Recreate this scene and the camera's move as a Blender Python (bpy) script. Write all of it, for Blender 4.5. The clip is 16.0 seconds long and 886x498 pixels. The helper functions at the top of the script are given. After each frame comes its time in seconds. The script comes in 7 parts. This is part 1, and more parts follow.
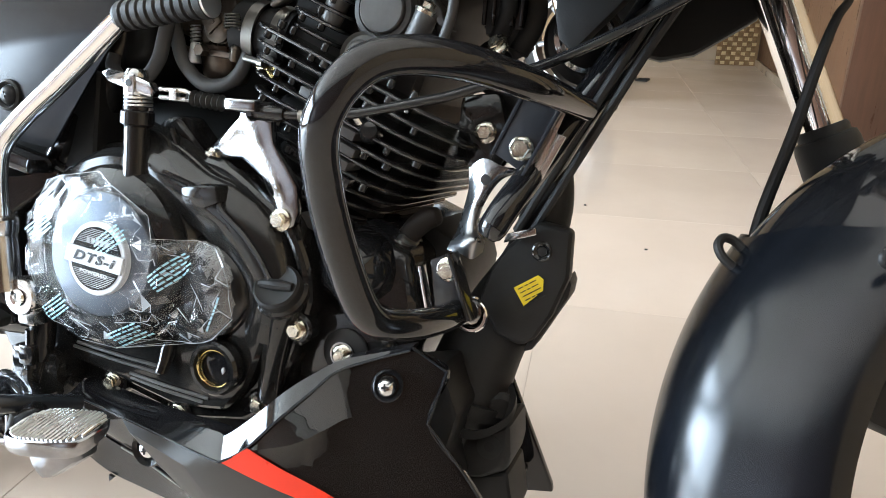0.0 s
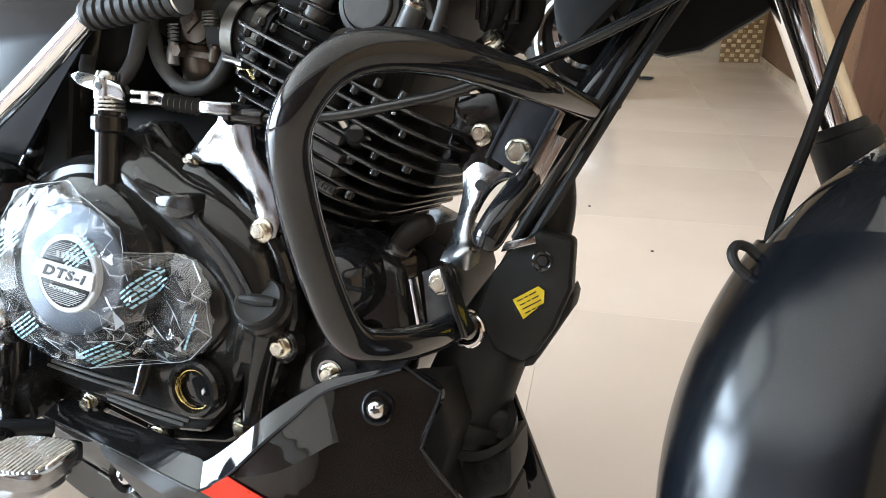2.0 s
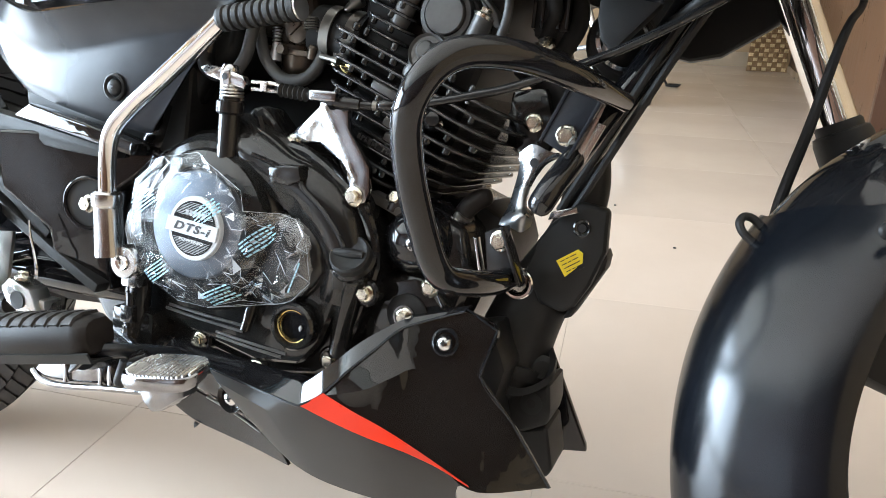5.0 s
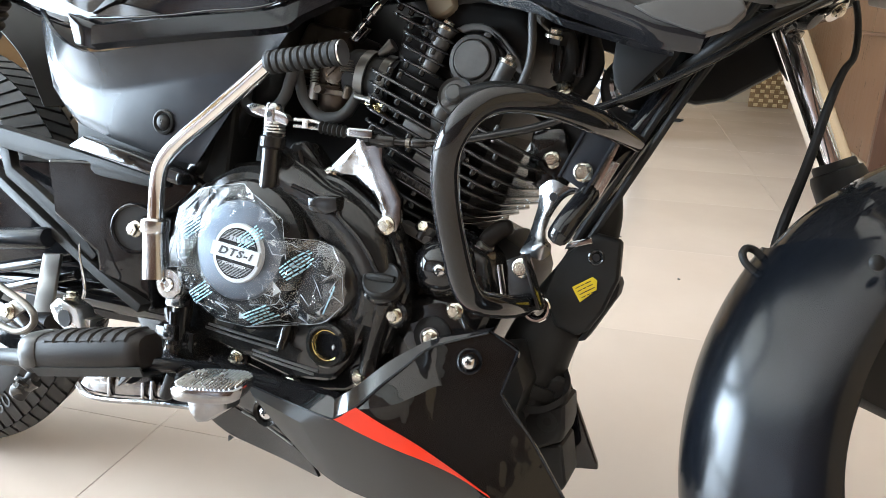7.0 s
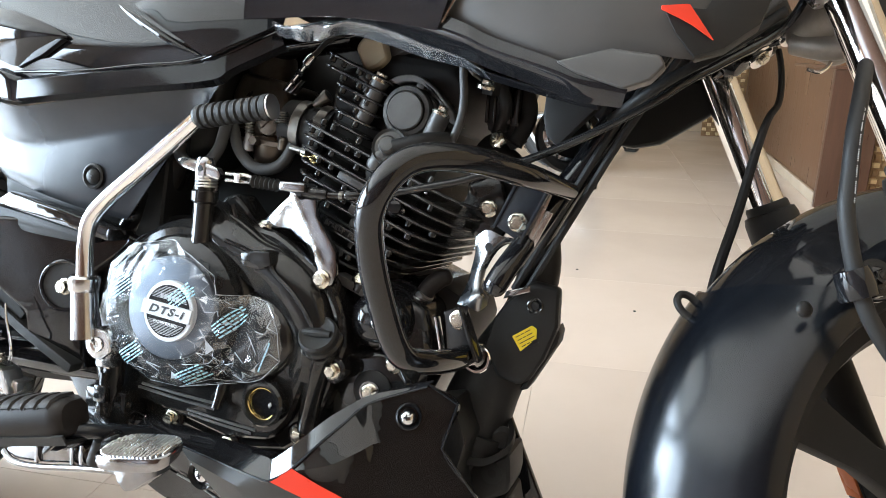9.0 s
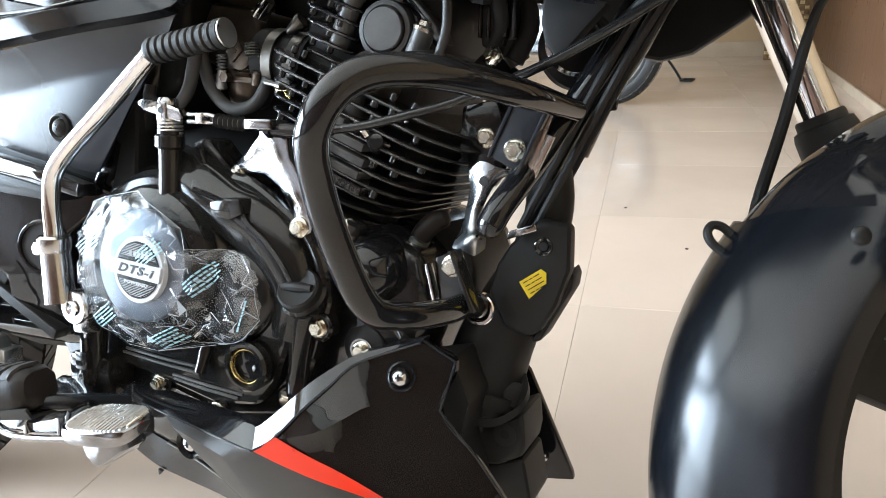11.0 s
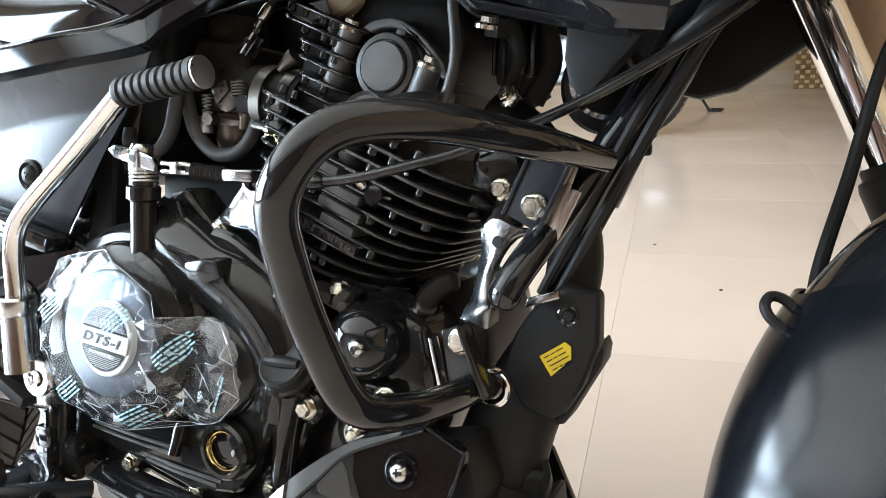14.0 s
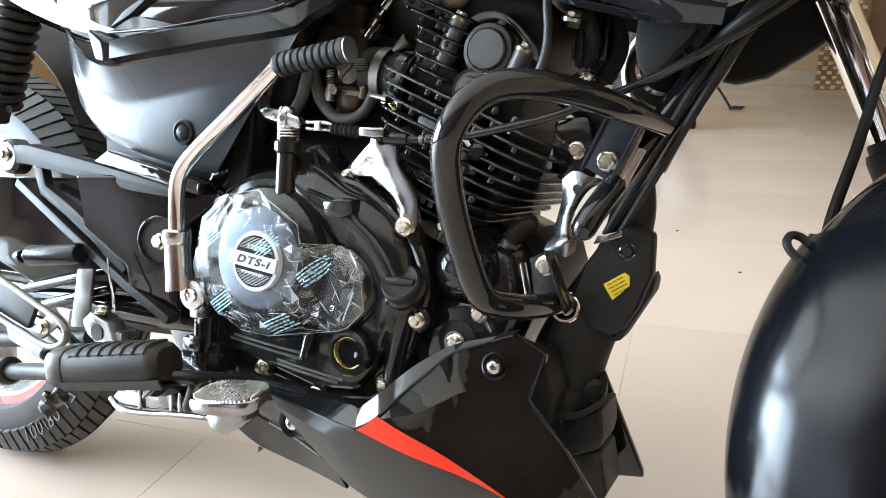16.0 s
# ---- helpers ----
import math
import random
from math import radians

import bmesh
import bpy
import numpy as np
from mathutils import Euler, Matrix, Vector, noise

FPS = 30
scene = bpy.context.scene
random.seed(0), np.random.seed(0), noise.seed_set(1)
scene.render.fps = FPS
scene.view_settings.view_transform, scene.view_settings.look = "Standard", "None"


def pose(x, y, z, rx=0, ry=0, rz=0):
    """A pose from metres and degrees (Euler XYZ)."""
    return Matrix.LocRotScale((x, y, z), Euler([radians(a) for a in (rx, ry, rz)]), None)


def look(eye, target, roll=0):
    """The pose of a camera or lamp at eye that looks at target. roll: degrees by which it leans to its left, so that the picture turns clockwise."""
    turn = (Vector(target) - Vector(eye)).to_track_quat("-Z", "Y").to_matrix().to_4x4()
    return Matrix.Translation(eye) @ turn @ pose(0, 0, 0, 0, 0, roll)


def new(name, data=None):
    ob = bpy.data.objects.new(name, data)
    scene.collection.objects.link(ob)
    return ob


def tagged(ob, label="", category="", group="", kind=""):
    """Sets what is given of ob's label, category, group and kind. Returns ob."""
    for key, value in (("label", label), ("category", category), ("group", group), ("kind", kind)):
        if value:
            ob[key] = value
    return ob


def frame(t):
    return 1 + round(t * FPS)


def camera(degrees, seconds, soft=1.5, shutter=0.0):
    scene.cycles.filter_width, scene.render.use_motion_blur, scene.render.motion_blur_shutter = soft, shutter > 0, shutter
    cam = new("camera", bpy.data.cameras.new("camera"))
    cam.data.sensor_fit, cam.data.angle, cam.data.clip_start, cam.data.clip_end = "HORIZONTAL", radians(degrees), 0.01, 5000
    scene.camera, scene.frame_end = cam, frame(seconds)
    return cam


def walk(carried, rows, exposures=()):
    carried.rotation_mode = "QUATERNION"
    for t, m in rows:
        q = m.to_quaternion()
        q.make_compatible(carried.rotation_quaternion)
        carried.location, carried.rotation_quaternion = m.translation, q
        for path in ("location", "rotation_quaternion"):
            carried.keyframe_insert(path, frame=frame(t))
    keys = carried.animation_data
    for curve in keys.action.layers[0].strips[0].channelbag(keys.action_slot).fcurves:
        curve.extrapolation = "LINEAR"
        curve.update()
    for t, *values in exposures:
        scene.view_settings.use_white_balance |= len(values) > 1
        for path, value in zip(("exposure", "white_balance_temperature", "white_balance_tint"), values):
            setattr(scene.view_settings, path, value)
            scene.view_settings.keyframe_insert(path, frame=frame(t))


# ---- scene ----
from mathutils import geometry
cam = camera(63.3, 16.0, soft=0.6)
METRES, EYE, TILT, LEAN, TURN = 0.63, 0.611, -21.1, -1.0, 12.0
ROWS = [
    (0.0, 0.0, 0.0, 0.0, 0.0, 0.0, -0.0),
    (0.5, -0.007, 0.0135, -0.0013, 0.76, -0.03, -0.14),
    (1.0, -0.0058, 0.0106, 0.0013, 1.01, 0.72, -0.11),
    (1.5, 0.0047, 0.0294, 0.0068, 0.69, 0.79, 0.29),
    (2.0, 0.0128, 0.0533, 0.0097, 0.41, 0.1, 0.62),
    (2.5, 0.012, 0.0512, 0.0179, 0.42, 1.18, 0.49),
    (3.0, 0.0084, 0.0109, 0.0262, 0.42, 3.02, 0.49),
    (3.5, -0.0023, -0.0285, 0.0175, 0.9, 3.31, 0.16),
    (4.0, -0.0176, -0.064, -0.0057, 1.61, 1.95, -0.13),
    (4.5, -0.0248, -0.0872, -0.0293, 1.83, 0.32, -0.56),
    (7.0, -0.0611, -0.1886, -0.0451, 2.21, 2.73, -1.63),
    (7.5, -0.0595, -0.1938, -0.035, 1.91, 4.02, -1.53),
    (8.0, -0.0551, -0.1877, -0.0207, 1.58, 5.11, -1.05),
    (8.5, -0.0409, -0.1815, -0.0147, 0.34, 5.31, -0.64),
    (9.0, -0.0215, -0.1793, -0.0144, -0.38, 5.17, -0.08),
    (9.5, -0.001, -0.1614, -0.021, 0.02, 3.74, 0.81),
    (12.0, 0.0832, 0.0226, -0.0126, 6.29, 0.11, 2.41),
    (12.5, 0.08, 0.0563, -0.0138, 6.24, -0.5, 2.24),
    (13.0, 0.0737, 0.0795, -0.0074, 6.48, 1.09, 2.51),
    (13.5, 0.0772, 0.0892, 0.0122, 6.07, 2.16, 2.25),
    (14.0, 0.0686, 0.0628, 0.0267, 6.35, 3.44, 2.09),
    (14.5, 0.0646, 0.0071, 0.0183, 5.57, 3.97, 1.77),
    (15.0, 0.0453, -0.0564, -0.006, 6.19, 3.55, 1.37),
    (15.5, 0.0113, -0.1031, -0.0332, 7.2, 3.04, 0.67),
    (16.0, -0.0086, -0.141, -0.0461, 7.24, 2.92, 0.32),
]
walk(cam, [(t, pose(0, 0, EYE, TILT, LEAN, TURN) @ pose(METRES * x, METRES * y, METRES * z, 90 + pitch, roll, yaw)) for t, x, y, z, yaw, pitch, roll in ROWS])


# ---- world, daylight and exposure ----
scene.view_settings.exposure = 0.34
world = bpy.data.worlds.new("sky_world")
scene.world = world
world.use_nodes = True
sky = world.node_tree.nodes.new("ShaderNodeTexSky")
sky.sky_type, sky.sun_disc, sky.sun_elevation, sky.sun_rotation = "NISHITA", False, radians(38), radians(200)
world.node_tree.links.new(sky.outputs["Color"], world.node_tree.nodes["Background"].inputs["Color"])
world.node_tree.nodes["Background"].inputs["Strength"].default_value = 0.12

sun_data = bpy.data.lights.new("sun", "SUN")
sun_data.energy, sun_data.angle, sun_data.color = 2.0, radians(0.5), (1.0, 0.95, 0.88)
sun = new("sun", sun_data)
sun.matrix_world = look((0, -10, 14), (-3, 6, 0))


def area_lamp(name, watts, width, height, eye, target, colour):
    """One rectangular area lamp: daylight in a glazed bay, or the added ceiling fill."""
    data = bpy.data.lights.new(name, "AREA")
    data.shape, data.size, data.size_y, data.energy, data.color = "RECTANGLE", width, height, watts, colour
    lamp = new(name, data)
    lamp.matrix_world = look(eye, target)
    return lamp


for mid_y, length, watts in ((-2.18, 1.45, 205), (-0.10, 2.7, 700)):
    area_lamp("daylight", watts, length, 2.3, (-5.46, mid_y, 1.32), (0, mid_y, 0.9), (0.68, 0.84, 1.0))
# Added fill light, spread wide so that no panel edge shows in reflections.
FILL_PANELS = [(-0.9, -0.7)]
for lx, ly in FILL_PANELS:
    area_lamp("added_fill_light", 52, 7.0, 4.0, (lx, ly, 2.955), (lx, ly, 0), (1.0, 0.94, 0.88))


# ---- materials ----
def principled(name, colour, rough, metal=0.0, coat=0.0, ior=1.5):
    m = bpy.data.materials.new(name)
    m.use_nodes = True
    b = m.node_tree.nodes["Principled BSDF"]
    b.inputs["Base Color"].default_value = (*colour, 1)
    b.inputs["Roughness"].default_value = rough
    b.inputs["Metallic"].default_value = metal
    b.inputs["IOR"].default_value = ior
    b.inputs["Coat Weight"].default_value = coat
    b.inputs["Coat Roughness"].default_value = 0.03
    return m, m.node_tree, b


def noise_node(t, scale, detail=3.0, rough=0.55, stretch=None):
    co = t.nodes.new("ShaderNodeTexCoord")
    n = t.nodes.new("ShaderNodeTexNoise")
    n.inputs["Scale"].default_value, n.inputs["Detail"].default_value, n.inputs["Roughness"].default_value = scale, detail, rough
    if stretch:
        mp = t.nodes.new("ShaderNodeMapping")
        mp.inputs["Scale"].default_value = stretch
        t.links.new(co.outputs["Object"], mp.inputs["Vector"])
        t.links.new(mp.outputs["Vector"], n.inputs["Vector"])
    else:
        t.links.new(co.outputs["Object"], n.inputs["Vector"])
    return n


def ramp(t, source, stops):
    r = t.nodes.new("ShaderNodeValToRGB")
    while len(r.color_ramp.elements) < len(stops):
        r.color_ramp.elements.new(0.5)
    for e, (p, c) in zip(r.color_ramp.elements, stops):
        e.position, e.color = p, (*c, 1)
    t.links.new(source, r.inputs["Fac"])
    return r


def bump(t, b, source, strength, distance, slot="Normal"):
    n = t.nodes.new("ShaderNodeBump")
    n.inputs["Strength"].default_value, n.inputs["Distance"].default_value = strength, distance
    t.links.new(source, n.inputs["Height"])
    t.links.new(n.outputs["Normal"], b.inputs[slot])
    return n


def spread(t, b, source, low, high, slot="Roughness"):
    r = t.nodes.new("ShaderNodeMapRange")
    r.inputs["From Min"].default_value, r.inputs["From Max"].default_value = 0.3, 0.7
    r.inputs["To Min"].default_value, r.inputs["To Max"].default_value = low, high
    t.links.new(source, r.inputs["Value"])
    t.links.new(r.outputs["Result"], b.inputs[slot])


def surface(name, c1, c2, rough, metal=0.0, coat=0.0, grain=600.0, grain_bump=0.15, depth=0.0004, blotch=14.0, vary=0.06, stretch=None, sheen=0.5):
    """Two-scale variation: broad blotches in colour and gloss, fine grain in relief."""
    m, t, b = principled(name, c1, rough, metal, coat)
    b.inputs["Specular IOR Level"].default_value = sheen
    broad = noise_node(t, blotch, 4.0)
    fine = noise_node(t, grain, 2.0, stretch=stretch)
    r = ramp(t, broad.outputs["Fac"], [(0.35, c1), (0.68, c2)])
    t.links.new(r.outputs["Color"], b.inputs["Base Color"])
    spread(t, b, broad.outputs["Fac"], max(0.01, rough - vary), rough + vary)
    if grain_bump:
        bump(t, b, fine.outputs["Fac"], grain_bump, depth)
    return m


GLOSS = surface("gloss_black_paint", (0.009, 0.009, 0.0102), (0.013, 0.013, 0.0145), 0.06, grain=90, grain_bump=0.02, vary=0.03)
WRAPPED = surface("black_plastic_under_film", (0.009, 0.0085, 0.0085), (0.013, 0.0125, 0.0125), 0.05, coat=0.15, grain=26, grain_bump=0.35, depth=0.003, vary=0.03)
ENGINE = surface("engine_black_paint", (0.012, 0.0117, 0.0116), (0.019, 0.0185, 0.0182), 0.10, grain=420, grain_bump=0.04, vary=0.04)
FIN = surface("fin_black_paint", (0.018, 0.018, 0.0185), (0.030, 0.030, 0.031), 0.15, coat=0.3, grain=300, grain_bump=0.06, vary=0.05)
CAST = surface("worn_dark_casting", (0.040, 0.038, 0.036), (0.066, 0.063, 0.059), 0.38, grain=300, grain_bump=0.22, vary=0.08, blotch=60)
WORN_AND_GLINT = surface("scuffed_grey_casting_and_rib_glint", (0.062, 0.060, 0.057), (0.105, 0.101, 0.096), 0.42, grain=220, grain_bump=0.3, vary=0.08, blotch=45)
CLAMP = surface("cast_fork_clamp_metal", (0.20, 0.175, 0.15), (0.29, 0.255, 0.22), 0.4, metal=0.3, grain=300, grain_bump=0.15, vary=0.08, blotch=60)
PLATED = surface("plated_steel", (0.52, 0.53, 0.54), (0.64, 0.645, 0.65), 0.19, metal=1.0, grain=200, grain_bump=0.10, vary=0.08, blotch=40)
BRACKET = surface("brushed_cast_bracket", (0.20, 0.20, 0.205), (0.33, 0.33, 0.335), 0.13, metal=1.0, grain=90, grain_bump=0.16, depth=0.0012, vary=0.08, blotch=50)
CRINKLED = surface("bright_pressed_steel", (0.22, 0.225, 0.23), (0.36, 0.37, 0.38), 0.27, metal=1.0, grain=70, grain_bump=0.4, depth=0.003, vary=0.08, blotch=40)
CARB = surface("brown_cast_metal", (0.10, 0.083, 0.066), (0.17, 0.140, 0.112), 0.33, metal=0.75, grain=420, grain_bump=0.3, vary=0.08, blotch=60)
SATIN = surface("satin_black_plastic", (0.012, 0.0140, 0.0180), (0.018, 0.0205, 0.0250), 0.24, grain=900, grain_bump=0.06, vary=0.04, sheen=0.38)
MATTE = surface("matte_black_plastic", (0.014, 0.0134, 0.0130), (0.020, 0.0194, 0.0188), 0.5, grain=1100, grain_bump=0.25, vary=0.06, sheen=0.3)
GREY = surface("matte_grey_paint", (0.056, 0.052, 0.048), (0.066, 0.061, 0.056), 0.40, grain=1400, grain_bump=0.06, vary=0.03)
SHROUD = surface("matte_dark_grey_paint", (0.024, 0.023, 0.022), (0.029, 0.028, 0.026), 0.42, grain=1400, grain_bump=0.06, vary=0.03)
PEG = surface("brown_grey_rubber", (0.012, 0.0095, 0.0085), (0.022, 0.018, 0.016), 0.46, grain=700, grain_bump=0.3, vary=0.08, sheen=0.25)
RUBBER = surface("black_rubber", (0.014, 0.014, 0.014), (0.024, 0.0235, 0.023), 0.55, grain=700, grain_bump=0.3, vary=0.1, sheen=0.35)
GUARD = surface("satin_black_mudguard_plastic", (0.004, 0.005, 0.0070), (0.006, 0.0072, 0.0098), 0.21, grain=900, grain_bump=0.05, vary=0.03, sheen=0.45)
TYRE = surface("tyre_rubber", (0.018, 0.018, 0.018), (0.036, 0.034, 0.032), 0.52, grain=260, grain_bump=0.3, vary=0.1)
HOSE = surface("grey_rubber_hose", (0.050, 0.050, 0.051), (0.075, 0.074, 0.073), 0.45, grain=800, grain_bump=0.15)
CHROME = surface("chrome", (0.78, 0.77, 0.75), (0.84, 0.83, 0.82), 0.07, metal=1.0, grain=240, grain_bump=0.03, vary=0.04)
ALU = surface("cast_aluminium", (0.62, 0.61, 0.59), (0.74, 0.73, 0.71), 0.27, metal=1.0, grain=420, grain_bump=0.25, vary=0.08)
STEEL = surface("dark_cast_metal", (0.16, 0.15, 0.135), (0.25, 0.235, 0.21), 0.38, metal=0.9, grain=420, grain_bump=0.3, vary=0.08)
ZINC = surface("yellow_zinc", (0.58, 0.54, 0.43), (0.76, 0.73, 0.64), 0.24, metal=1.0, grain=500, grain_bump=0.15, vary=0.08, blotch=120)
BRASS = surface("brass_ring", (0.62, 0.48, 0.20), (0.72, 0.58, 0.30), 0.25, metal=1.0)
RED = surface("red_vinyl", (0.80, 0.040, 0.016), (0.84, 0.050, 0.020), 0.30, grain=900, grain_bump=0.04)
YELLOW = surface("yellow_label", (0.80, 0.58, 0.02), (0.84, 0.62, 0.03), 0.42, grain=500, grain_bump=0.05)
WHITE = surface("white_badge", (0.80, 0.80, 0.79), (0.84, 0.84, 0.83), 0.35, grain=500, grain_bump=0.03)
# Black print, and the shade of holes painted as solid dark pieces.
INK_AND_SHADE = surface("black_ink_and_hole_shade", (0.010, 0.010, 0.010), (0.014, 0.014, 0.014), 0.45, grain_bump=0.0)
CYAN = surface("pale_blue_print", (0.36, 0.66, 0.80), (0.44, 0.72, 0.86), 0.5, grain_bump=0.0)
SILVER = surface("silver_paint", (0.50, 0.52, 0.54), (0.60, 0.61, 0.63), 0.30, metal=0.7, grain=700, grain_bump=0.08)
DOME = surface("satin_metal_dome", (0.10, 0.112, 0.128), (0.15, 0.163, 0.182), 0.36, metal=1.0, grain=500, grain_bump=0.1)
ORANGE = surface("orange_reflector", (0.55, 0.12, 0.03), (0.62, 0.16, 0.04), 0.25)
LETTER = surface("pale_hose_print", (0.42, 0.42, 0.42), (0.50, 0.50, 0.50), 0.6, grain_bump=0.0)
TAN = surface("tan_paper", (0.42, 0.36, 0.26), (0.50, 0.43, 0.31), 0.7)

def packing_film(name, low, high, rough, haze):
    """Clear plastic film: see-through, glossier at a slant, with a faint milky haze."""
    m = bpy.data.materials.new(name)
    m.use_nodes = True
    t = m.node_tree
    t.nodes.remove(t.nodes["Principled BSDF"])
    clear, shine, milk = (t.nodes.new("ShaderNodeBsdf" + k) for k in ("Transparent", "Glossy", "Diffuse"))
    clear.inputs["Color"].default_value = (0.93, 0.95, 0.97, 1)
    shine.inputs["Roughness"].default_value = rough
    milk.inputs["Color"].default_value = (0.74, 0.80, 0.86, 1)
    slant = t.nodes.new("ShaderNodeLayerWeight")
    slant.inputs["Blend"].default_value = 0.40
    span = t.nodes.new("ShaderNodeMapRange")
    span.inputs["To Min"].default_value, span.inputs["To Max"].default_value = low, high
    t.links.new(slant.outputs["Fresnel"], span.inputs["Value"])
    veil, mix = t.nodes.new("ShaderNodeMixShader"), t.nodes.new("ShaderNodeMixShader")
    veil.inputs["Fac"].default_value = haze
    t.links.new(clear.outputs[0], veil.inputs[1])
    t.links.new(milk.outputs[0], veil.inputs[2])
    t.links.new(span.outputs["Result"], mix.inputs["Fac"])
    t.links.new(veil.outputs[0], mix.inputs[1])
    t.links.new(shine.outputs[0], mix.inputs[2])
    t.links.new(mix.outputs[0], t.nodes["Material Output"].inputs["Surface"])
    bump(t, shine, noise_node(t, 90, 3.0).outputs["Fac"], 0.12, 0.002)
    return m


FILM = packing_film("clear_packing_film", 0.012, 0.26, 0.05, 0.022)
FOLD = packing_film("folded_packing_film", 0.05, 0.42, 0.12, 0.11)
# Milky film for whitened creases, and for glints painted on facets and edges.
CREASE_AND_GLINT = packing_film("whitened_crease_and_film_glint", 0.05, 0.40, 0.20, 0.55)
WRAP = packing_film("smooth_wrap_film", 0.10, 0.45, 0.10, 0.07)

# polished vitrified floor tile: warm cream with faint clouding
m_, t_, b_ = principled("cream_floor_tile", (0.62, 0.55, 0.45), 0.12, ior=1.45)
_cl = noise_node(t_, 2.2, 6.0, 0.6)
_fi = noise_node(t_, 60, 3.0)
_info = t_.nodes.new("ShaderNodeObjectInfo")
_rc = ramp(t_, _cl.outputs["Fac"], [(0.3, (0.585, 0.482, 0.400)), (0.7, (0.645, 0.537, 0.455))])
_hsv = t_.nodes.new("ShaderNodeHueSaturation")
_mr = t_.nodes.new("ShaderNodeMapRange")
_mr.inputs["To Min"].default_value, _mr.inputs["To Max"].default_value = 0.965, 1.035
t_.links.new(_info.outputs["Random"], _mr.inputs["Value"])
t_.links.new(_mr.outputs["Result"], _hsv.inputs["Value"])
t_.links.new(_rc.outputs["Color"], _hsv.inputs["Color"])
t_.links.new(_hsv.outputs["Color"], b_.inputs["Base Color"])
spread(t_, b_, _cl.outputs["Fac"], 0.09, 0.16)
bump(t_, b_, _fi.outputs["Fac"], 0.03, 0.0006)
TILE = m_
GROUT = surface("tile_grout", (0.52, 0.44, 0.36), (0.60, 0.51, 0.42), 0.8, grain=300, grain_bump=0.3)
WALL = surface("cream_wall_paint", (0.36, 0.240, 0.130), (0.41, 0.280, 0.160), 0.6, grain=350, grain_bump=0.12, blotch=1.5)
CEILING = surface("white_ceiling_paint", (0.72, 0.71, 0.66), (0.77, 0.76, 0.71), 0.85, grain=300, grain_bump=0.1, blotch=1.2)
SKIRT = surface("cream_skirting_tile", (0.38, 0.295, 0.21), (0.45, 0.355, 0.26), 0.22, grain=60, grain_bump=0.04, blotch=4)
FRAME_ALU = surface("window_aluminium", (0.35, 0.35, 0.35), (0.42, 0.42, 0.42), 0.4, metal=0.8)


def laminate(name, dark, light):
    m, t, b = principled(name, dark, 0.32)
    g = noise_node(t, 6.0, 5.0, 0.6, stretch=(9, 9, 0.8))
    f = noise_node(t, 140.0, 3.0, stretch=(3, 3, 0.25))
    r = ramp(t, g.outputs["Fac"], [(0.30, dark), (0.70, light)])
    t.links.new(r.outputs["Color"], b.inputs["Base Color"])
    spread(t, b, g.outputs["Fac"], 0.26, 0.40)
    bump(t, b, f.outputs["Fac"], 0.03, 0.0004)
    return m


WOOD = laminate("brown_laminate", (0.075, 0.034, 0.020), (0.11, 0.053, 0.031))
DARKWOOD = laminate("dark_brown_laminate", (0.062, 0.028, 0.016), (0.088, 0.041, 0.024))
MIDWOOD = laminate("mid_brown_laminate", (0.098, 0.045, 0.021), (0.135, 0.064, 0.032))
WEAVE_A = surface("straw_weave_light", (0.52, 0.38, 0.20), (0.62, 0.47, 0.27), 0.6, grain=400, grain_bump=0.3, stretch=(1, 1, 5))
WEAVE_B = surface("straw_weave_dark", (0.20, 0.115, 0.05), (0.28, 0.17, 0.08), 0.6, grain=400, grain_bump=0.3)
GLASS, _tg, _bg = principled("window_glass", (1, 1, 1), 0.0)
_bg.inputs["Transmission Weight"].default_value = 1.0


# ---- building helpers ----
def finish(bm, sharp=34.0):
    bmesh.ops.recalc_face_normals(bm, faces=bm.faces)
    for f in bm.faces:
        f.smooth = True
    lim = radians(sharp)
    for e in bm.edges:
        if len(e.link_faces) == 2 and e.calc_face_angle(0.0) > lim:
            e.smooth = False


def part(name, bm, material, parent, label="", sharp=34.0, kind=""):
    """Links a bmesh as ONE mesh object under a thing or under a part."""
    if isinstance(bm, bpy.types.Mesh):
        me = bm
    else:
        finish(bm, sharp)
        me = bpy.data.meshes.new(name)
        bm.to_mesh(me)
        bm.free()
        me.materials.append(material)
    ob = new(name, me)
    ob.parent = parent
    tagged(ob, label=label, kind=kind)
    return ob


def thing(name, m, label, category, group="", kind=""):
    ob = new(name)
    ob.empty_display_size = 0.1
    ob.matrix_world = m
    return tagged(ob, label, category, group, kind)


def bevel(bm, width, seg=2, angle=30.0):
    if width > 0:
        es = [e for e in bm.edges if len(e.link_faces) == 2 and e.calc_face_angle(0.0) > radians(angle)]
        bmesh.ops.bevel(bm, geom=es, offset=width, segments=seg, profile=0.6, affect="EDGES", clamp_overlap=True)
    return bm


def prism(pts, y0, y1, width=0.0, seg=2):
    """A polygon of (x, z) points, as deep as from y0 to y1, its edges rounded."""
    bm = bmesh.new()
    a = [bm.verts.new((x, y0, z)) for x, z in pts]
    b = [bm.verts.new((x, y1, z)) for x, z in pts]
    bm.faces.new(a)
    bm.faces.new(b[::-1])
    n = len(pts)
    for i in range(n):
        bm.faces.new((a[i], b[i], b[(i + 1) % n], a[(i + 1) % n]))
    bmesh.ops.recalc_face_normals(bm, faces=bm.faces)
    return bevel(bm, width, seg)


def box(x0, x1, y0, y1, z0, z1, width=0.0, seg=2):
    return prism([(x0, z0), (x1, z0), (x1, z1), (x0, z1)], y0, y1, width, seg)


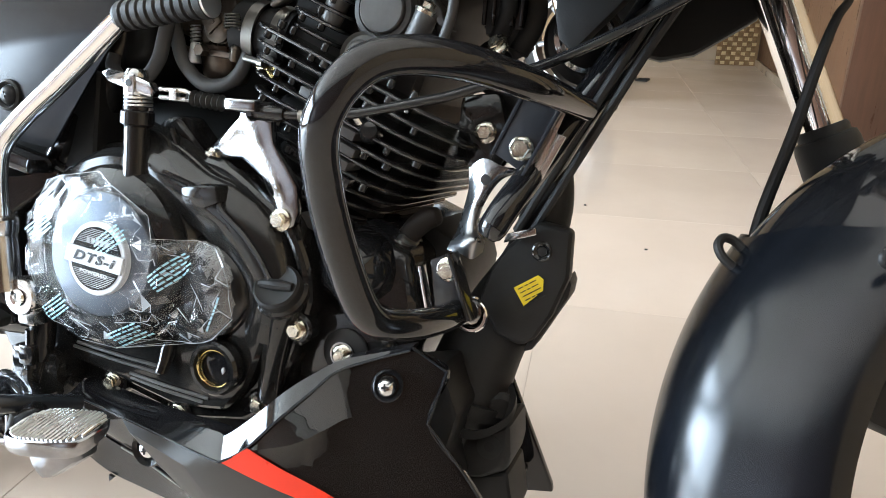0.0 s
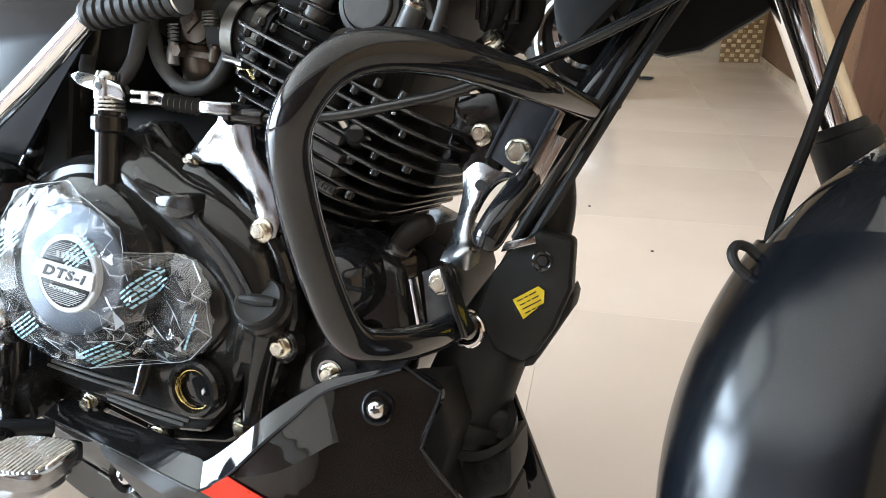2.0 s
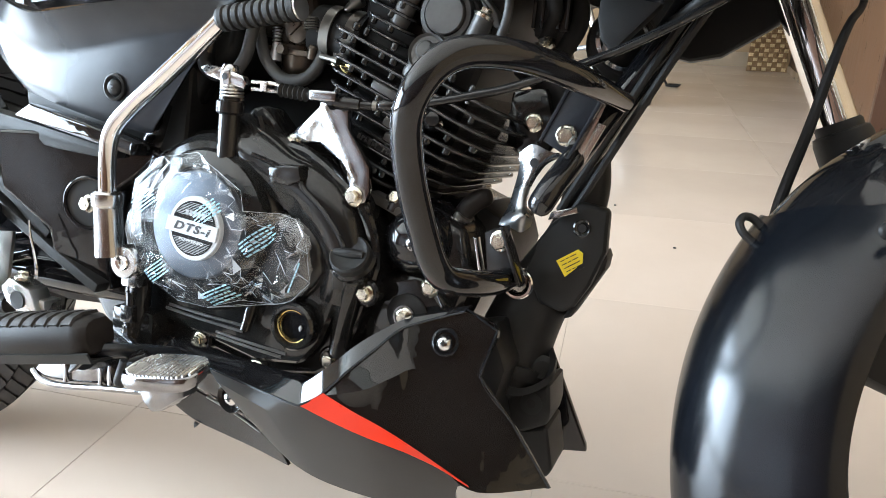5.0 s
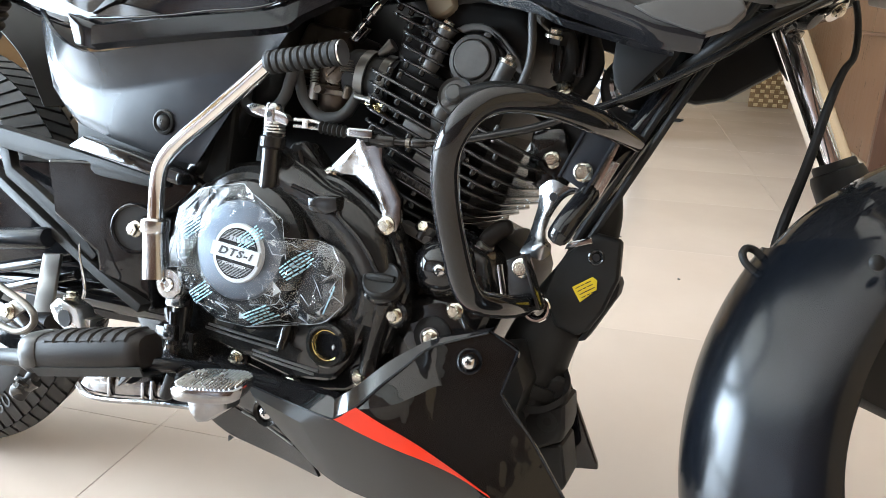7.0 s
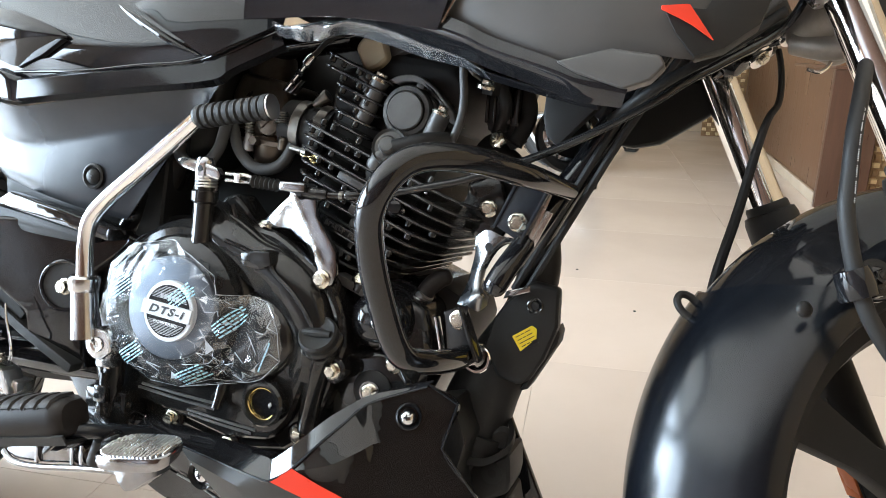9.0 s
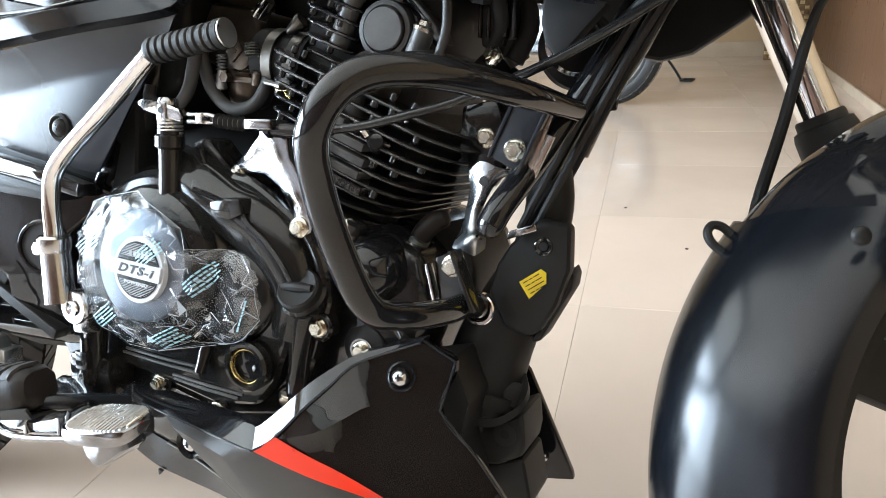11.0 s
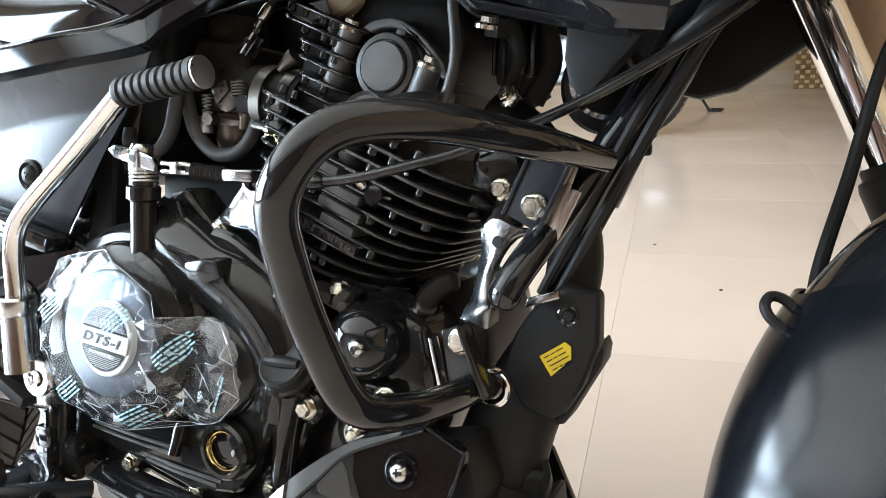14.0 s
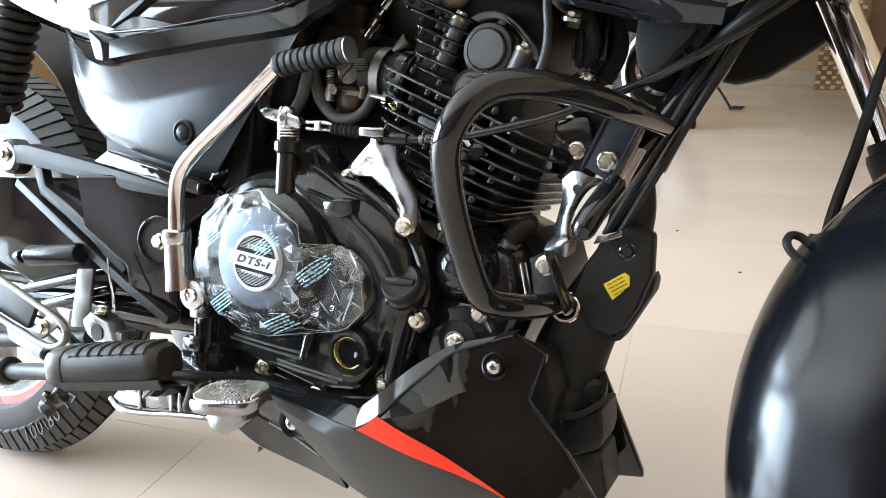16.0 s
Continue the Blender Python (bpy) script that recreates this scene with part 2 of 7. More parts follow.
def spline(pts, res=6, closed=False):
    """Catmull-Rom through pts; each point is a Vector of any length."""
    pts = [Vector(p) for p in pts]
    n = len(pts)
    out = []
    for i in range(n if closed else n - 1):
        p1, p2 = pts[i], pts[(i + 1) % n]
        p0 = pts[(i - 1) % n] if closed or i > 0 else p1 * 2 - p2
        p3 = pts[(i + 2) % n] if closed or i + 2 < n else p2 * 2 - p1
        for k in range(res):
            s = k / res
            out.append(0.5 * ((2 * p1) + (p2 - p0) * s + (2 * p0 - 5 * p1 + 4 * p2 - p3) * s * s + (3 * p1 - p0 - 3 * p2 + p3) * s ** 3))
    if not closed:
        out.append(pts[-1])
    return out


def tube(pts, r, n=14, res=6, closed=False, squash=1.0, smooth=True):
    """A round bar swept along pts; r: one radius or one for each point."""
    rs = [r] * len(pts) if isinstance(r, (int, float)) else list(r)
    if smooth:
        path = spline([(*p, q) for p, q in zip(pts, rs)], res, closed)
    else:
        path = [Vector((*p, q)) for p, q in zip(pts, rs)]
    ps, rad = [p.to_3d() for p in path], [p[3] for p in path]
    bm = bmesh.new()
    rings, m = [], len(ps)
    up = None
    for i, p in enumerate(ps):
        a = ps[(i - 1) % m] if closed or i > 0 else p
        b = ps[(i + 1) % m] if closed or i + 1 < m else p
        d = (b - a).normalized()
        if up is None:
            up = d.cross(Vector((0.13, 0.97, 0.2))).normalized()
        up = (up - d * up.dot(d)).normalized()
        side = d.cross(up)
        rings.append([bm.verts.new(p + rad[i] * (math.cos(2 * math.pi * k / n) * up + squash * math.sin(2 * math.pi * k / n) * side)) for k in range(n)])
    for i in range(m if closed else m - 1):
        a, b = rings[i], rings[(i + 1) % m]
        for k in range(n):
            bm.faces.new((a[k], a[(k + 1) % n], b[(k + 1) % n], b[k]))
    if not closed:
        bm.faces.new(rings[0])
        bm.faces.new(rings[-1])
    return bm


def lathe(prof, centre=(0, 0, 0), axis=(0, -1, 0), n=32):
    """Revolves (radius, height) points round an axis through centre."""
    bm = bmesh.new()
    q = Vector((0, 0, 1)).rotation_difference(Vector(axis)).to_matrix().to_4x4()
    m = Matrix.Translation(centre) @ q
    rings = []
    for r, h in prof:
        if r < 1e-6:
            rings.append([bm.verts.new(m @ Vector((0, 0, h)))])
        else:
            rings.append([bm.verts.new(m @ Vector((r * math.cos(2 * math.pi * k / n), r * math.sin(2 * math.pi * k / n), h))) for k in range(n)])
    for a, b in zip(rings, rings[1:]):
        for k in range(n):
            j = (k + 1) % n
            if len(a) == 1 and len(b) == 1:
                continue
            if len(a) == 1:
                bm.faces.new((a[0], b[j], b[k]))
            elif len(b) == 1:
                bm.faces.new((a[k], a[j], b[0]))
            else:
                bm.faces.new((a[k], a[j], b[j], b[k]))
    if len(rings[0]) > 1:
        bm.faces.new(rings[0][::-1])
    if len(rings[-1]) > 1:
        bm.faces.new(rings[-1])
    return bm


def ring(prof, centre, axis, n=48):
    """Revolves a closed (radius, height) section."""
    bm = lathe(list(prof) + [prof[0]], centre, axis, n)
    bmesh.ops.delete(bm, geom=[f for f in bm.faces if len(f.verts) > 4], context="FACES")
    bmesh.ops.remove_doubles(bm, verts=bm.verts, dist=1e-6)
    return bm


def loft(rows, thick=0.003, sub=5, smooth_v=True):
    """A smooth sheet through rows of points, with a thickness."""
    cols = [spline(r, sub) for r in rows]
    n = len(cols[0])
    if smooth_v:
        lines = [spline([c[i] for c in cols], sub) for i in range(n)]
    else:
        lines = [[Vector(c[i]) for c in cols] for i in range(n)]
    bm = bmesh.new()
    vs = [[bm.verts.new(p) for p in line] for line in lines]
    for i in range(n - 1):
        for j in range(len(vs[0]) - 1):
            bm.faces.new((vs[i][j], vs[i + 1][j], vs[i + 1][j + 1], vs[i][j + 1]))
    if thick:
        bmesh.ops.recalc_face_normals(bm, faces=bm.faces)
        bmesh.ops.solidify(bm, geom=bm.faces[:], thickness=thick)
    return bm


def merge(*bms):
    """Joins bmeshes that are one piece."""
    out = bmesh.new()
    for b in bms:
        me = bpy.data.meshes.new("tmp")
        b.to_mesh(me)
        b.free()
        out.from_mesh(me)
        bpy.data.meshes.remove(me)
    return out


def mirrored(bm):
    bmesh.ops.scale(bm, vec=(1, -1, 1), verts=bm.verts)
    return bm


def aim(pos, axis):
    return Matrix.Translation(pos) @ Vector((0, 0, 1)).rotation_difference(Vector(axis)).to_matrix().to_4x4()


def shared(name, bm, material):
    finish(bm)
    me = bpy.data.meshes.new(name)
    bm.to_mesh(me)
    bm.free()
    me.materials.append(material)
    return me


def hex_head(r=0.0055, h=0.0055, flange=0.0082):
    base = lathe([(flange, -0.002), (flange, 0.0008), (flange * 0.85, 0.0018), (r * 0.9, 0.0022)], axis=(0, 0, 1), n=24)
    head = lathe([(r, 0.0015), (r, h), (r * 0.86, h + 0.0008)], axis=(0, 0, 1), n=6)
    dish = lathe([(r * 0.55, h + 0.0006), (r * 0.5, h + 0.0012), (0, h + 0.0013)], axis=(0, 0, 1), n=16)
    return merge(base, head, dish)


def cross_head(r=0.0078):
    return merge(lathe([(r, -0.002), (r, 0.001), (r * 0.8, 0.0035), (r * 0.4, 0.005), (0, 0.0054)], axis=(0, 0, 1), n=28))


BOLT = shared("bolt", hex_head(), ZINC)
BOLT_BIG = shared("bolt", hex_head(0.0068, 0.0062, 0.0084), ZINC)
BOLT_DARK = shared("bolt", hex_head(), ENGINE)
SCREW = shared("screw", cross_head(), PLATED)
SCREW_DARK = shared("screw", cross_head(0.008), MATTE)
# The cross slot is a solid dark cross that paints its shade.
SLOT_MESH = shared("recess", merge(box(-0.0026, 0.0026, -0.0006, 0.0006, -0.001, 0.0008), box(-0.0006, 0.0006, -0.0026, 0.0026, -0.001, 0.0008)), INK_AND_SHADE)


def bolt(parent, pos, mesh=None, axis=(0, -1, 0), label="", turn=0.0, cross=False):
    mesh = mesh or BOLT
    ob = part(mesh.name.split(".")[0], mesh, None, parent, label)
    ob.matrix_local = aim(pos, axis) @ pose(0, 0, 0, 0, 0, turn)
    if cross:
        s = part("recess", SLOT_MESH, None, parent, "")
        s.matrix_local = aim(Vector(pos) + Vector(axis).normalized() * 0.0050, axis) @ pose(0, 0, 0, 0, 0, turn + 20)
    return ob


def text_mesh(body, size, depth=0.0006, shear=0.0, space=1.0, bold=0.0):
    """Lettering as a mesh in its own xy plane, centred."""
    cu = bpy.data.curves.new("lettering", "FONT")
    cu.body, cu.size, cu.extrude, cu.shear, cu.space_character, cu.offset = body, size, depth, shear, space, bold
    cu.align_x, cu.align_y = "CENTER", "CENTER"
    cu.resolution_u = 3
    ob = bpy.data.objects.new("lettering", cu)
    me = bpy.data.meshes.new_from_object(ob)
    bpy.data.objects.remove(ob)
    bpy.data.curves.remove(cu)
    bm = bmesh.new()
    bm.from_mesh(me)
    bpy.data.meshes.remove(me)
    return bm


# ---- the showroom ----
def structure(name, bm, material, label, category="wall"):
    ob = part(name, bm, material, None, "")
    return tagged(ob, label, category, kind="structure")


floor = structure("floor", box(-5.7, 3.4, -3.9, 6.4, -0.12, -0.0022), GROUT, "cream polished floor tiles with thin brown joints", "floor")
structure("ceiling", box(-5.7, 3.4, -3.9, 6.4, 3.0, 3.12), CEILING, "plain white painted showroom ceiling", "ceiling")
structure("wall_north", box(-5.7, 3.4, 6.12, 6.3, 0.0, 3.0), WALL, "cream painted far wall of the showroom", "wall")
structure("wall_east", box(3.2, 3.38, -3.7, 6.1, 0.0, 3.0), WALL, "cream-brown painted side wall", "wall")
# panelled wall behind the viewer; daylight comes in through the glazed west side
structure("wall_south", box(-5.5, 3.2, -3.85, -3.7, 0, 3.0), DARKWOOD, "brown laminate-panelled wall behind the viewer", "wall")
west = [box(-5.65, -5.5, 1.7, 6.1, 0, 3.0), box(-5.65, -5.5, -3.7, -2.95, 0, 3.0), box(-5.65, -5.5, -2.95, 1.7, 2.6, 3.0), box(-5.65, -5.5, -2.95, 1.7, 0, 0.12)]
structure("wall_west", merge(*west), WALL, "cream side wall with a glazed opening", "wall")


def window(name, along_x, a, b, at, bays):
    w = new(name)
    tagged(w, "aluminium-framed shop window with clear panes", "window", kind="structure")
    step = (b - a) / bays

    def bar(x0, x1, z0, z1, nm="window_frame"):
        bm = box(x0, x1, at - 0.03, at + 0.03, z0, z1, 0.004) if along_x else box(at - 0.03, at + 0.03, x0, x1, z0, z1, 0.004)
        return part(nm, bm, FRAME_ALU, w)
    bar(a, b, 0.12, 0.17, "window_sill")
    bar(a, b, 2.55, 2.60)
    for i in range(bays + 1):
        c = a + i * step
        bar(max(a, c - 0.035), min(b, c + 0.035), 0.17, 2.55)
    bar(a, b, 1.98, 2.03, "transom")
    for i in range(bays):
        x0, x1 = a + i * step + 0.035, a + (i + 1) * step - 0.035
        g = box(x0, x1, at - 0.012, at - 0.006, 0.17, 2.55) if along_x else box(at - 0.012, at - 0.006, x0, x1, 0.17, 2.55)
        part("pane", g, GLASS, w).visible_shadow = False
    return w


window("window_1", False, -2.95, 1.7, -5.56, 3)

# far wall skirting and the raised plinth below it
structure("baseboard", box(-5.5, 1.13, 6.095, 6.12, 0.0, 0.11, 0.003), SKIRT, "cream tile skirting along the far wall", "skirting")
# brown laminate partition with its skirting
def slab(plan, z0, z1, width=0.0):
    """An upright slab over a plan of (x, y) corners."""
    bm = bmesh.new()
    lo = [bm.verts.new((x, y, z0)) for x, y in plan]
    hi = [bm.verts.new((x, y, z1)) for x, y in plan]
    bm.faces.new(lo[::-1])
    bm.faces.new(hi)
    for k in range(len(plan)):
        j = (k + 1) % len(plan)
        bm.faces.new((lo[k], lo[j], hi[j], hi[k]))
    bmesh.ops.recalc_face_normals(bm, faces=bm.faces)
    return bevel(bm, width)


structure("wall_partition", slab([(1.000, 3.22), (1.080, 3.22), (1.245, 6.1), (1.165, 6.1)], 0.0, 1.5, 0.003), MIDWOOD, "brown wood-laminate partition wall", "partition")
structure("trim", slab([(0.984, 3.23), (1.000, 3.23), (1.163, 6.09), (1.147, 6.09)], 0.0, 0.05, 0.003), SKIRT, "cream tile skirting below the brown partition", "skirting")
cab = thing("cabinet", Matrix.Identity(4), "dark brown laminate cabinet end on the tiled floor", "cabinet")
part("body", box(0.972, 1.165, 3.175, 3.21, 0.0, 0.575, 0.002), DARKWOOD, cab)
part("side_panel", box(1.13, 1.165, 3.213, 3.8, 0.0, 0.575, 0.002), DARKWOOD, cab)
part("top", box(0.966, 1.175, 3.168, 3.82, 0.577, 0.590, 0.003), WOOD, cab)


def woven_panel(x0, x1, y0, z0, z1, cell, label):
    """A straw panel: two interlaced sets of bulging strips over a dark backing."""
    w = thing("woven_panel", Matrix.Identity(4), label, "panel", group="woven straw panels")
    part("backing", box(x0, x1, y0 + 0.006, y0 + 0.022, z0, z1), WEAVE_B, w)
    lit, dim = bmesh.new(), bmesh.new()
    nx, nz = int((x1 - x0) / cell), int((z1 - z0) / cell)
    for i in range(nx):
        for j in range(nz):
            bm = lit if (i + j) % 2 else dim
            gx, gz = (0.04, 0.16) if (i + j) % 2 else (0.16, 0.04)
            a, b = x0 + (i + gx) * cell, x0 + (i + 1 - gx) * cell
            c, d = z0 + (j + gz) * cell, z0 + (j + 1 - gz) * cell
            h = 0.010 if (i + j) % 2 else 0.006
            cx, cz = (a + b) / 2, (c + d) / 2
            vs = [bm.verts.new(p) for p in ((a, y0 + 0.005, c), (b, y0 + 0.005, c), (b, y0 + 0.005, d), (a, y0 + 0.005, d))]
            k = 0.3
            top = [bm.verts.new((cx + (p.co.x - cx) * (1 - k), y0 + 0.005 - h, cz + (p.co.z - cz) * (1 - k))) for p in vs]
            bm.faces.new(top)
            for q in range(4):
                bm.faces.new((vs[q], vs[(q + 1) % 4], top[(q + 1) % 4], top[q]))
    part("weft", lit, WEAVE_A, w, kind="stuff")
    part("warp", dim, WEAVE_B, w, kind="stuff")
    return w


woven_panel(0.850, 1.140, 5.80, 0.0, 1.4, 0.034, "straw-coloured woven panel leaning on the far wall")
woven_panel(1.185, 1.75, 3.22, 0.0, 1.4, 0.034, "straw-coloured woven panel beside the brown cabinet")


# Frame and diffuser round the added fill lamp; no such panel is known.
def added_fill_panel(x, y):
    c = thing("added_fill_panel", pose(x, y, 3.0), "wide white fill panel added to the ceiling", "lamp")
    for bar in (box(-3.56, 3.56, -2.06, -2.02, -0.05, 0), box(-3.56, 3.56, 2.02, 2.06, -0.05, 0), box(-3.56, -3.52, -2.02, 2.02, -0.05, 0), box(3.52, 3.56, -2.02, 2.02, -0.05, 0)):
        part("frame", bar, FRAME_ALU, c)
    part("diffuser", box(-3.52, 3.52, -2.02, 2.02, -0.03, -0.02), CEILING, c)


for lx, ly in FILL_PANELS:
    added_fill_panel(lx, ly)


# ---- the motorcycle: x forward, y to its left, z up; it leans on its side stand ----
BIKE = pose(0, 0.4613, 0, -12, 0, -8)
bike = thing("motorcycle", BIKE, "new black motorcycle with red accents, packing film on its engine", "motorcycle")
OUT = (0, -1, 0)


# -- wheels --
def wheel(frame_m, radius, width, spoke_count, rim_mat, name, first):
    """Tyre with cut tread blocks, cast rim, spokes and hub, round the local y axis of frame_m."""
    base = new(name)
    base.parent = bike
    base.matrix_local = frame_m
    h = width / 2
    section = []
    for k in range(13):
        a = math.pi * k / 12
        section.append((radius - 0.022 - 0.062 * (1 - math.sin(a)) ** 0.9 + 0.012 * math.sin(a), -h * math.cos(a) * (0.94 + 0.06 * math.sin(a))))
    section += [(radius - 0.088, h * 0.80), (radius - 0.088, -h * 0.80)]
    tyre = part("tyre", ring(section, (0, 0, 0), (0, 1, 0), 96), TYRE, base, "new black rubber tyre")
    # tread blocks between diagonal grooves
    blocks = bmesh.new()
    count = 78
    for side in (-1, 1):
        for i in range(count):
            for row, (v0, v1, lead) in enumerate(((0.03, 0.46, 0.0), (0.48, 0.90, 0.45))):
                a0 = 2 * math.pi * (i + 0.08 + lead + (0.5 if side > 0 else 0)) / count
                a1 = 2 * math.pi * (i + 0.86 + lead + (0.5 if side > 0 else 0)) / count
                sk = 0.075
                quad = []
                for v, aa in ((v0, a0), (v0, a1), (v1, a1 + sk), (v1, a0 + sk)):
                    quad.append((v, aa))
                lo, hi = [], []
                for v, aa in quad:
                    ph = math.acos(max(-1, min(1, -v * side)))
                    r = radius - 0.022 - 0.062 * (1 - math.sin(ph)) ** 0.9 + 0.012 * math.sin(ph)
                    y = -h * math.cos(ph) * (0.94 + 0.06 * math.sin(ph))
                    n = Vector((math.sin(ph), -math.cos(ph)))
                    for store, d in ((lo, -0.002), (hi, 0.0050)):
                        rr, yy = r + d * n.x, y + d * n.y
                        store.append(blocks.verts.new((rr * math.cos(aa), yy, rr * math.sin(aa))))
                blocks.faces.new(hi)
                for k in range(4):
                    blocks.faces.new((lo[k], lo[(k + 1) % 4], hi[(k + 1) % 4], hi[k]))
    part("tread", blocks, TYRE, tyre, kind="stuff")
    ri = radius - 0.084
    part("rim", ring([(ri + 0.006, -h * 0.62), (ri + 0.006, -h * 0.52), (ri - 0.012, -h * 0.45), (ri - 0.018, 0), (ri - 0.012, h * 0.45), (ri + 0.006, h * 0.52), (ri + 0.006, h * 0.62), (ri - 0.02, h * 0.60), (ri - 0.034, 0), (ri - 0.02, -h * 0.60)], (0, 0, 0), (0, 1, 0), 96), rim_mat, base, "cast alloy rim")
    for i in range(spoke_count):
        a = 2 * math.pi * i / spoke_count + first
        ca, sa = math.cos(a), math.sin(a)
        p0, p1 = Vector((0.035 * ca, 0, 0.035 * sa)), Vector(((ri - 0.02) * ca, 0, (ri - 0.02) * sa))
        side = Vector((-sa, 0, ca))
        bm = bmesh.new()
        loops = []
        for p, w, d in ((p0, 0.020, 0.020), (p0.lerp(p1, 0.5), 0.013, 0.015), (p1, 0.022, 0.020)):
            loops.append([bm.verts.new(p + side * sx * w + Vector((0, sy * d, 0))) for sx, sy in ((-1, -1), (1, -1), (1, 1), (-1, 1))])
        for q, r in zip(loops, loops[1:]):
            for k in range(4):
                bm.faces.new((q[k], q[(k + 1) % 4], r[(k + 1) % 4], r[k]))
        bm.faces.new(loops[0])
        bm.faces.new(loops[-1])
        bmesh.ops.recalc_face_normals(bm, faces=bm.faces)
        bevel(bm, 0.004, 2)
        part("spoke", bm, rim_mat, base)
    part("hub", lathe([(0.02, -0.06), (0.045, -0.055), (0.045, 0.055), (0.02, 0.06)], axis=(0, 1, 0), n=32), MATTE, base)
    return base, ri


REAR = (-0.948, 0.0, 0.289)
rear_wheel, rear_ri = wheel(Matrix.Translation(REAR), 0.289, 0.105, 6, SILVER, "rear_wheel", 0.35)
part("rim_stripe", ring([(rear_ri - 0.004, -0.0345), (rear_ri - 0.004, -0.0335), (rear_ri - 0.016, -0.0335), (rear_ri - 0.016, -0.0345)], (0, 0, 0), (0, 1, 0), 96), RED, rear_wheel, "red rim stripe")
letters = text_mesh("100/80-17", 0.030, 0.0008, space=1.1)
for v in letters.verts:
    a = v.co.x / 0.246
    r = 0.246 + v.co.y
    ang = math.radians(-50) + a
    v.co = Vector((r * math.cos(ang), -0.0478 - v.co.z, r * math.sin(ang)))
part("lettering", letters, TYRE, rear_wheel, "raised size lettering on the sidewall")

# front wheel, fork and mudguard turn together on the raked steering axis
STEER_F, STEER_L, STEER_A = Vector((0.7797, 0.4962, 0.3820)), Vector((-0.4456, 0.8682, -0.2183)), Vector((-0.4399, 0.0, 0.8980))
AXLE = Vector((0.3335, 0.0173, 0.2734))
STEER = Matrix((STEER_F, STEER_L, STEER_A)).transposed().to_4x4()
STEER.translation = AXLE
front_wheel, front_ri = wheel(STEER, 0.285, 0.085, 6, MATTE, "front_wheel", radians(129 - 120))

fork = new("front_fork")
fork.parent = bike
fork.matrix_local = STEER
for v in (-0.0919, 0.0919):
    leg = part("stanchion", lathe([(0.0172, 0.25), (0.0172, 0.62)], (0, v, 0), (0, 0, 1), 32), CHROME, fork, "chrome fork stanchion")
    part("slider", lathe([(0.0, -0.03), (0.019, -0.03), (0.0215, 0.0), (0.0215, 0.22), (0.0225, 0.235), (0.0225, 0.250), (0.019, 0.256)], (0, v, 0), (0, 0, 1), 32), MATTE, fork, "black fork slider")
    part("dust_boot", lathe([(0.0205, 0.238), (0.0250, 0.244), (0.0262, 0.256), (0.0256, 0.291), (0.0240, 0.297), (0.0205, 0.2985), (0.0205, 0.304), (0.0190, 0.3065), (0.0176, 0.3065)], (0, v, 0), (0, 0, 1), 40), RUBBER, fork, "black rubber dust boot")


def mud_arc(a0, a1, r_top, half, drop, thick, sweep=0.0, n=40):
    """A mudguard shell round the axle between two angles, measured from the fork axis towards the rear."""
    bm = bmesh.new()
    sec = []
    for k in range(25):
        s = -1 + 2 * k / 24
        e = abs(s)
        v = half * math.copysign(min(1.0, e * 1.16) if e < 0.86 else 1.0, s) * (0.985 + 0.015 * e)
        if e <= 0.62:
            r = r_top - 0.030 * (e / 0.62) ** 2.2
        else:
            q = (e - 0.62) / 0.38
            r = r_top - 0.030 - (drop - 0.030) * q ** 1.25
        sec.append((v, r, a0 - sweep * e ** 1.6))
    cols = []
    for i in range(n + 1):
        q = i / n
        cols.append([bm.verts.new((-r * math.sin(radians(s0 + (a1 - s0) * q)), v, r * math.cos(radians(s0 + (a1 - s0) * q)))) for v, r, s0 in sec])
    for a, b in zip(cols, cols[1:]):
        for k in range(len(sec) - 1):
            bm.faces.new((a[k], a[k + 1], b[k + 1], b[k]))
    bmesh.ops.recalc_face_normals(bm, faces=bm.faces)
    bmesh.ops.solidify(bm, geom=bm.faces[:], thickness=thick)
    return bm


mudguard = part("front_mudguard", mud_arc(-48, 36, 0.292, 0.070, 0.060, 0.003), GLOSS, fork, "gloss black front mudguard")
part("mudguard_extension", mud_arc(30.0, 112, 0.2965, 0.083, 0.072, 0.003, 14.0), GUARD, fork, "satin black rear mudguard extension")
bolt(fork, (-0.126, -0.0870, 0.231), SCREW_DARK, (0, -1, 0)).scale = (0.75, 0.75, 0.6)
part("cable_loop", tube([(-0.1680, -0.0050, 0.2410), (-0.1727, -0.0030, 0.2511), (-0.1719, -0.0010, 0.2589), (-0.1657, 0.0010, 0.2621), (-0.1594, 0.0010, 0.2582), (-0.1563, -0.0010, 0.2504)], 0.0032, 10), MATTE, fork, "black wire cable guide")
part("reflector", box(-0.0235, -0.0205, 0.085, 0.105, 0.012, 0.108, 0.001), ORANGE, fork, "orange fork reflector")
part("reflector_frame", box(-0.0208, -0.0150, 0.083, 0.107, 0.008, 0.112, 0.001), MATTE, fork)
stay = part("mudguard_stay", merge(tube([(-0.106, -0.104, 0.236), (-0.06, -0.098, 0.222), (-0.005, -0.095, 0.225)], [0.008, 0.007, 0.008], 12, squash=0.6), lathe([(0.0115, -0.010), (0.0125, -0.004), (0.0125, 0.004), (0.0115, 0.010)], (-0.103, -0.116, 0.240), (0.05, 0.05, 1), 20), ring([(0.006, -0.003), (0.0135, -0.003), (0.0135, 0.003), (0.006, 0.003)], (-0.085, -0.112, 0.238), (0, -1, 0.2), 24)), GLOSS, fork, "black mudguard stay with a hose clamp")
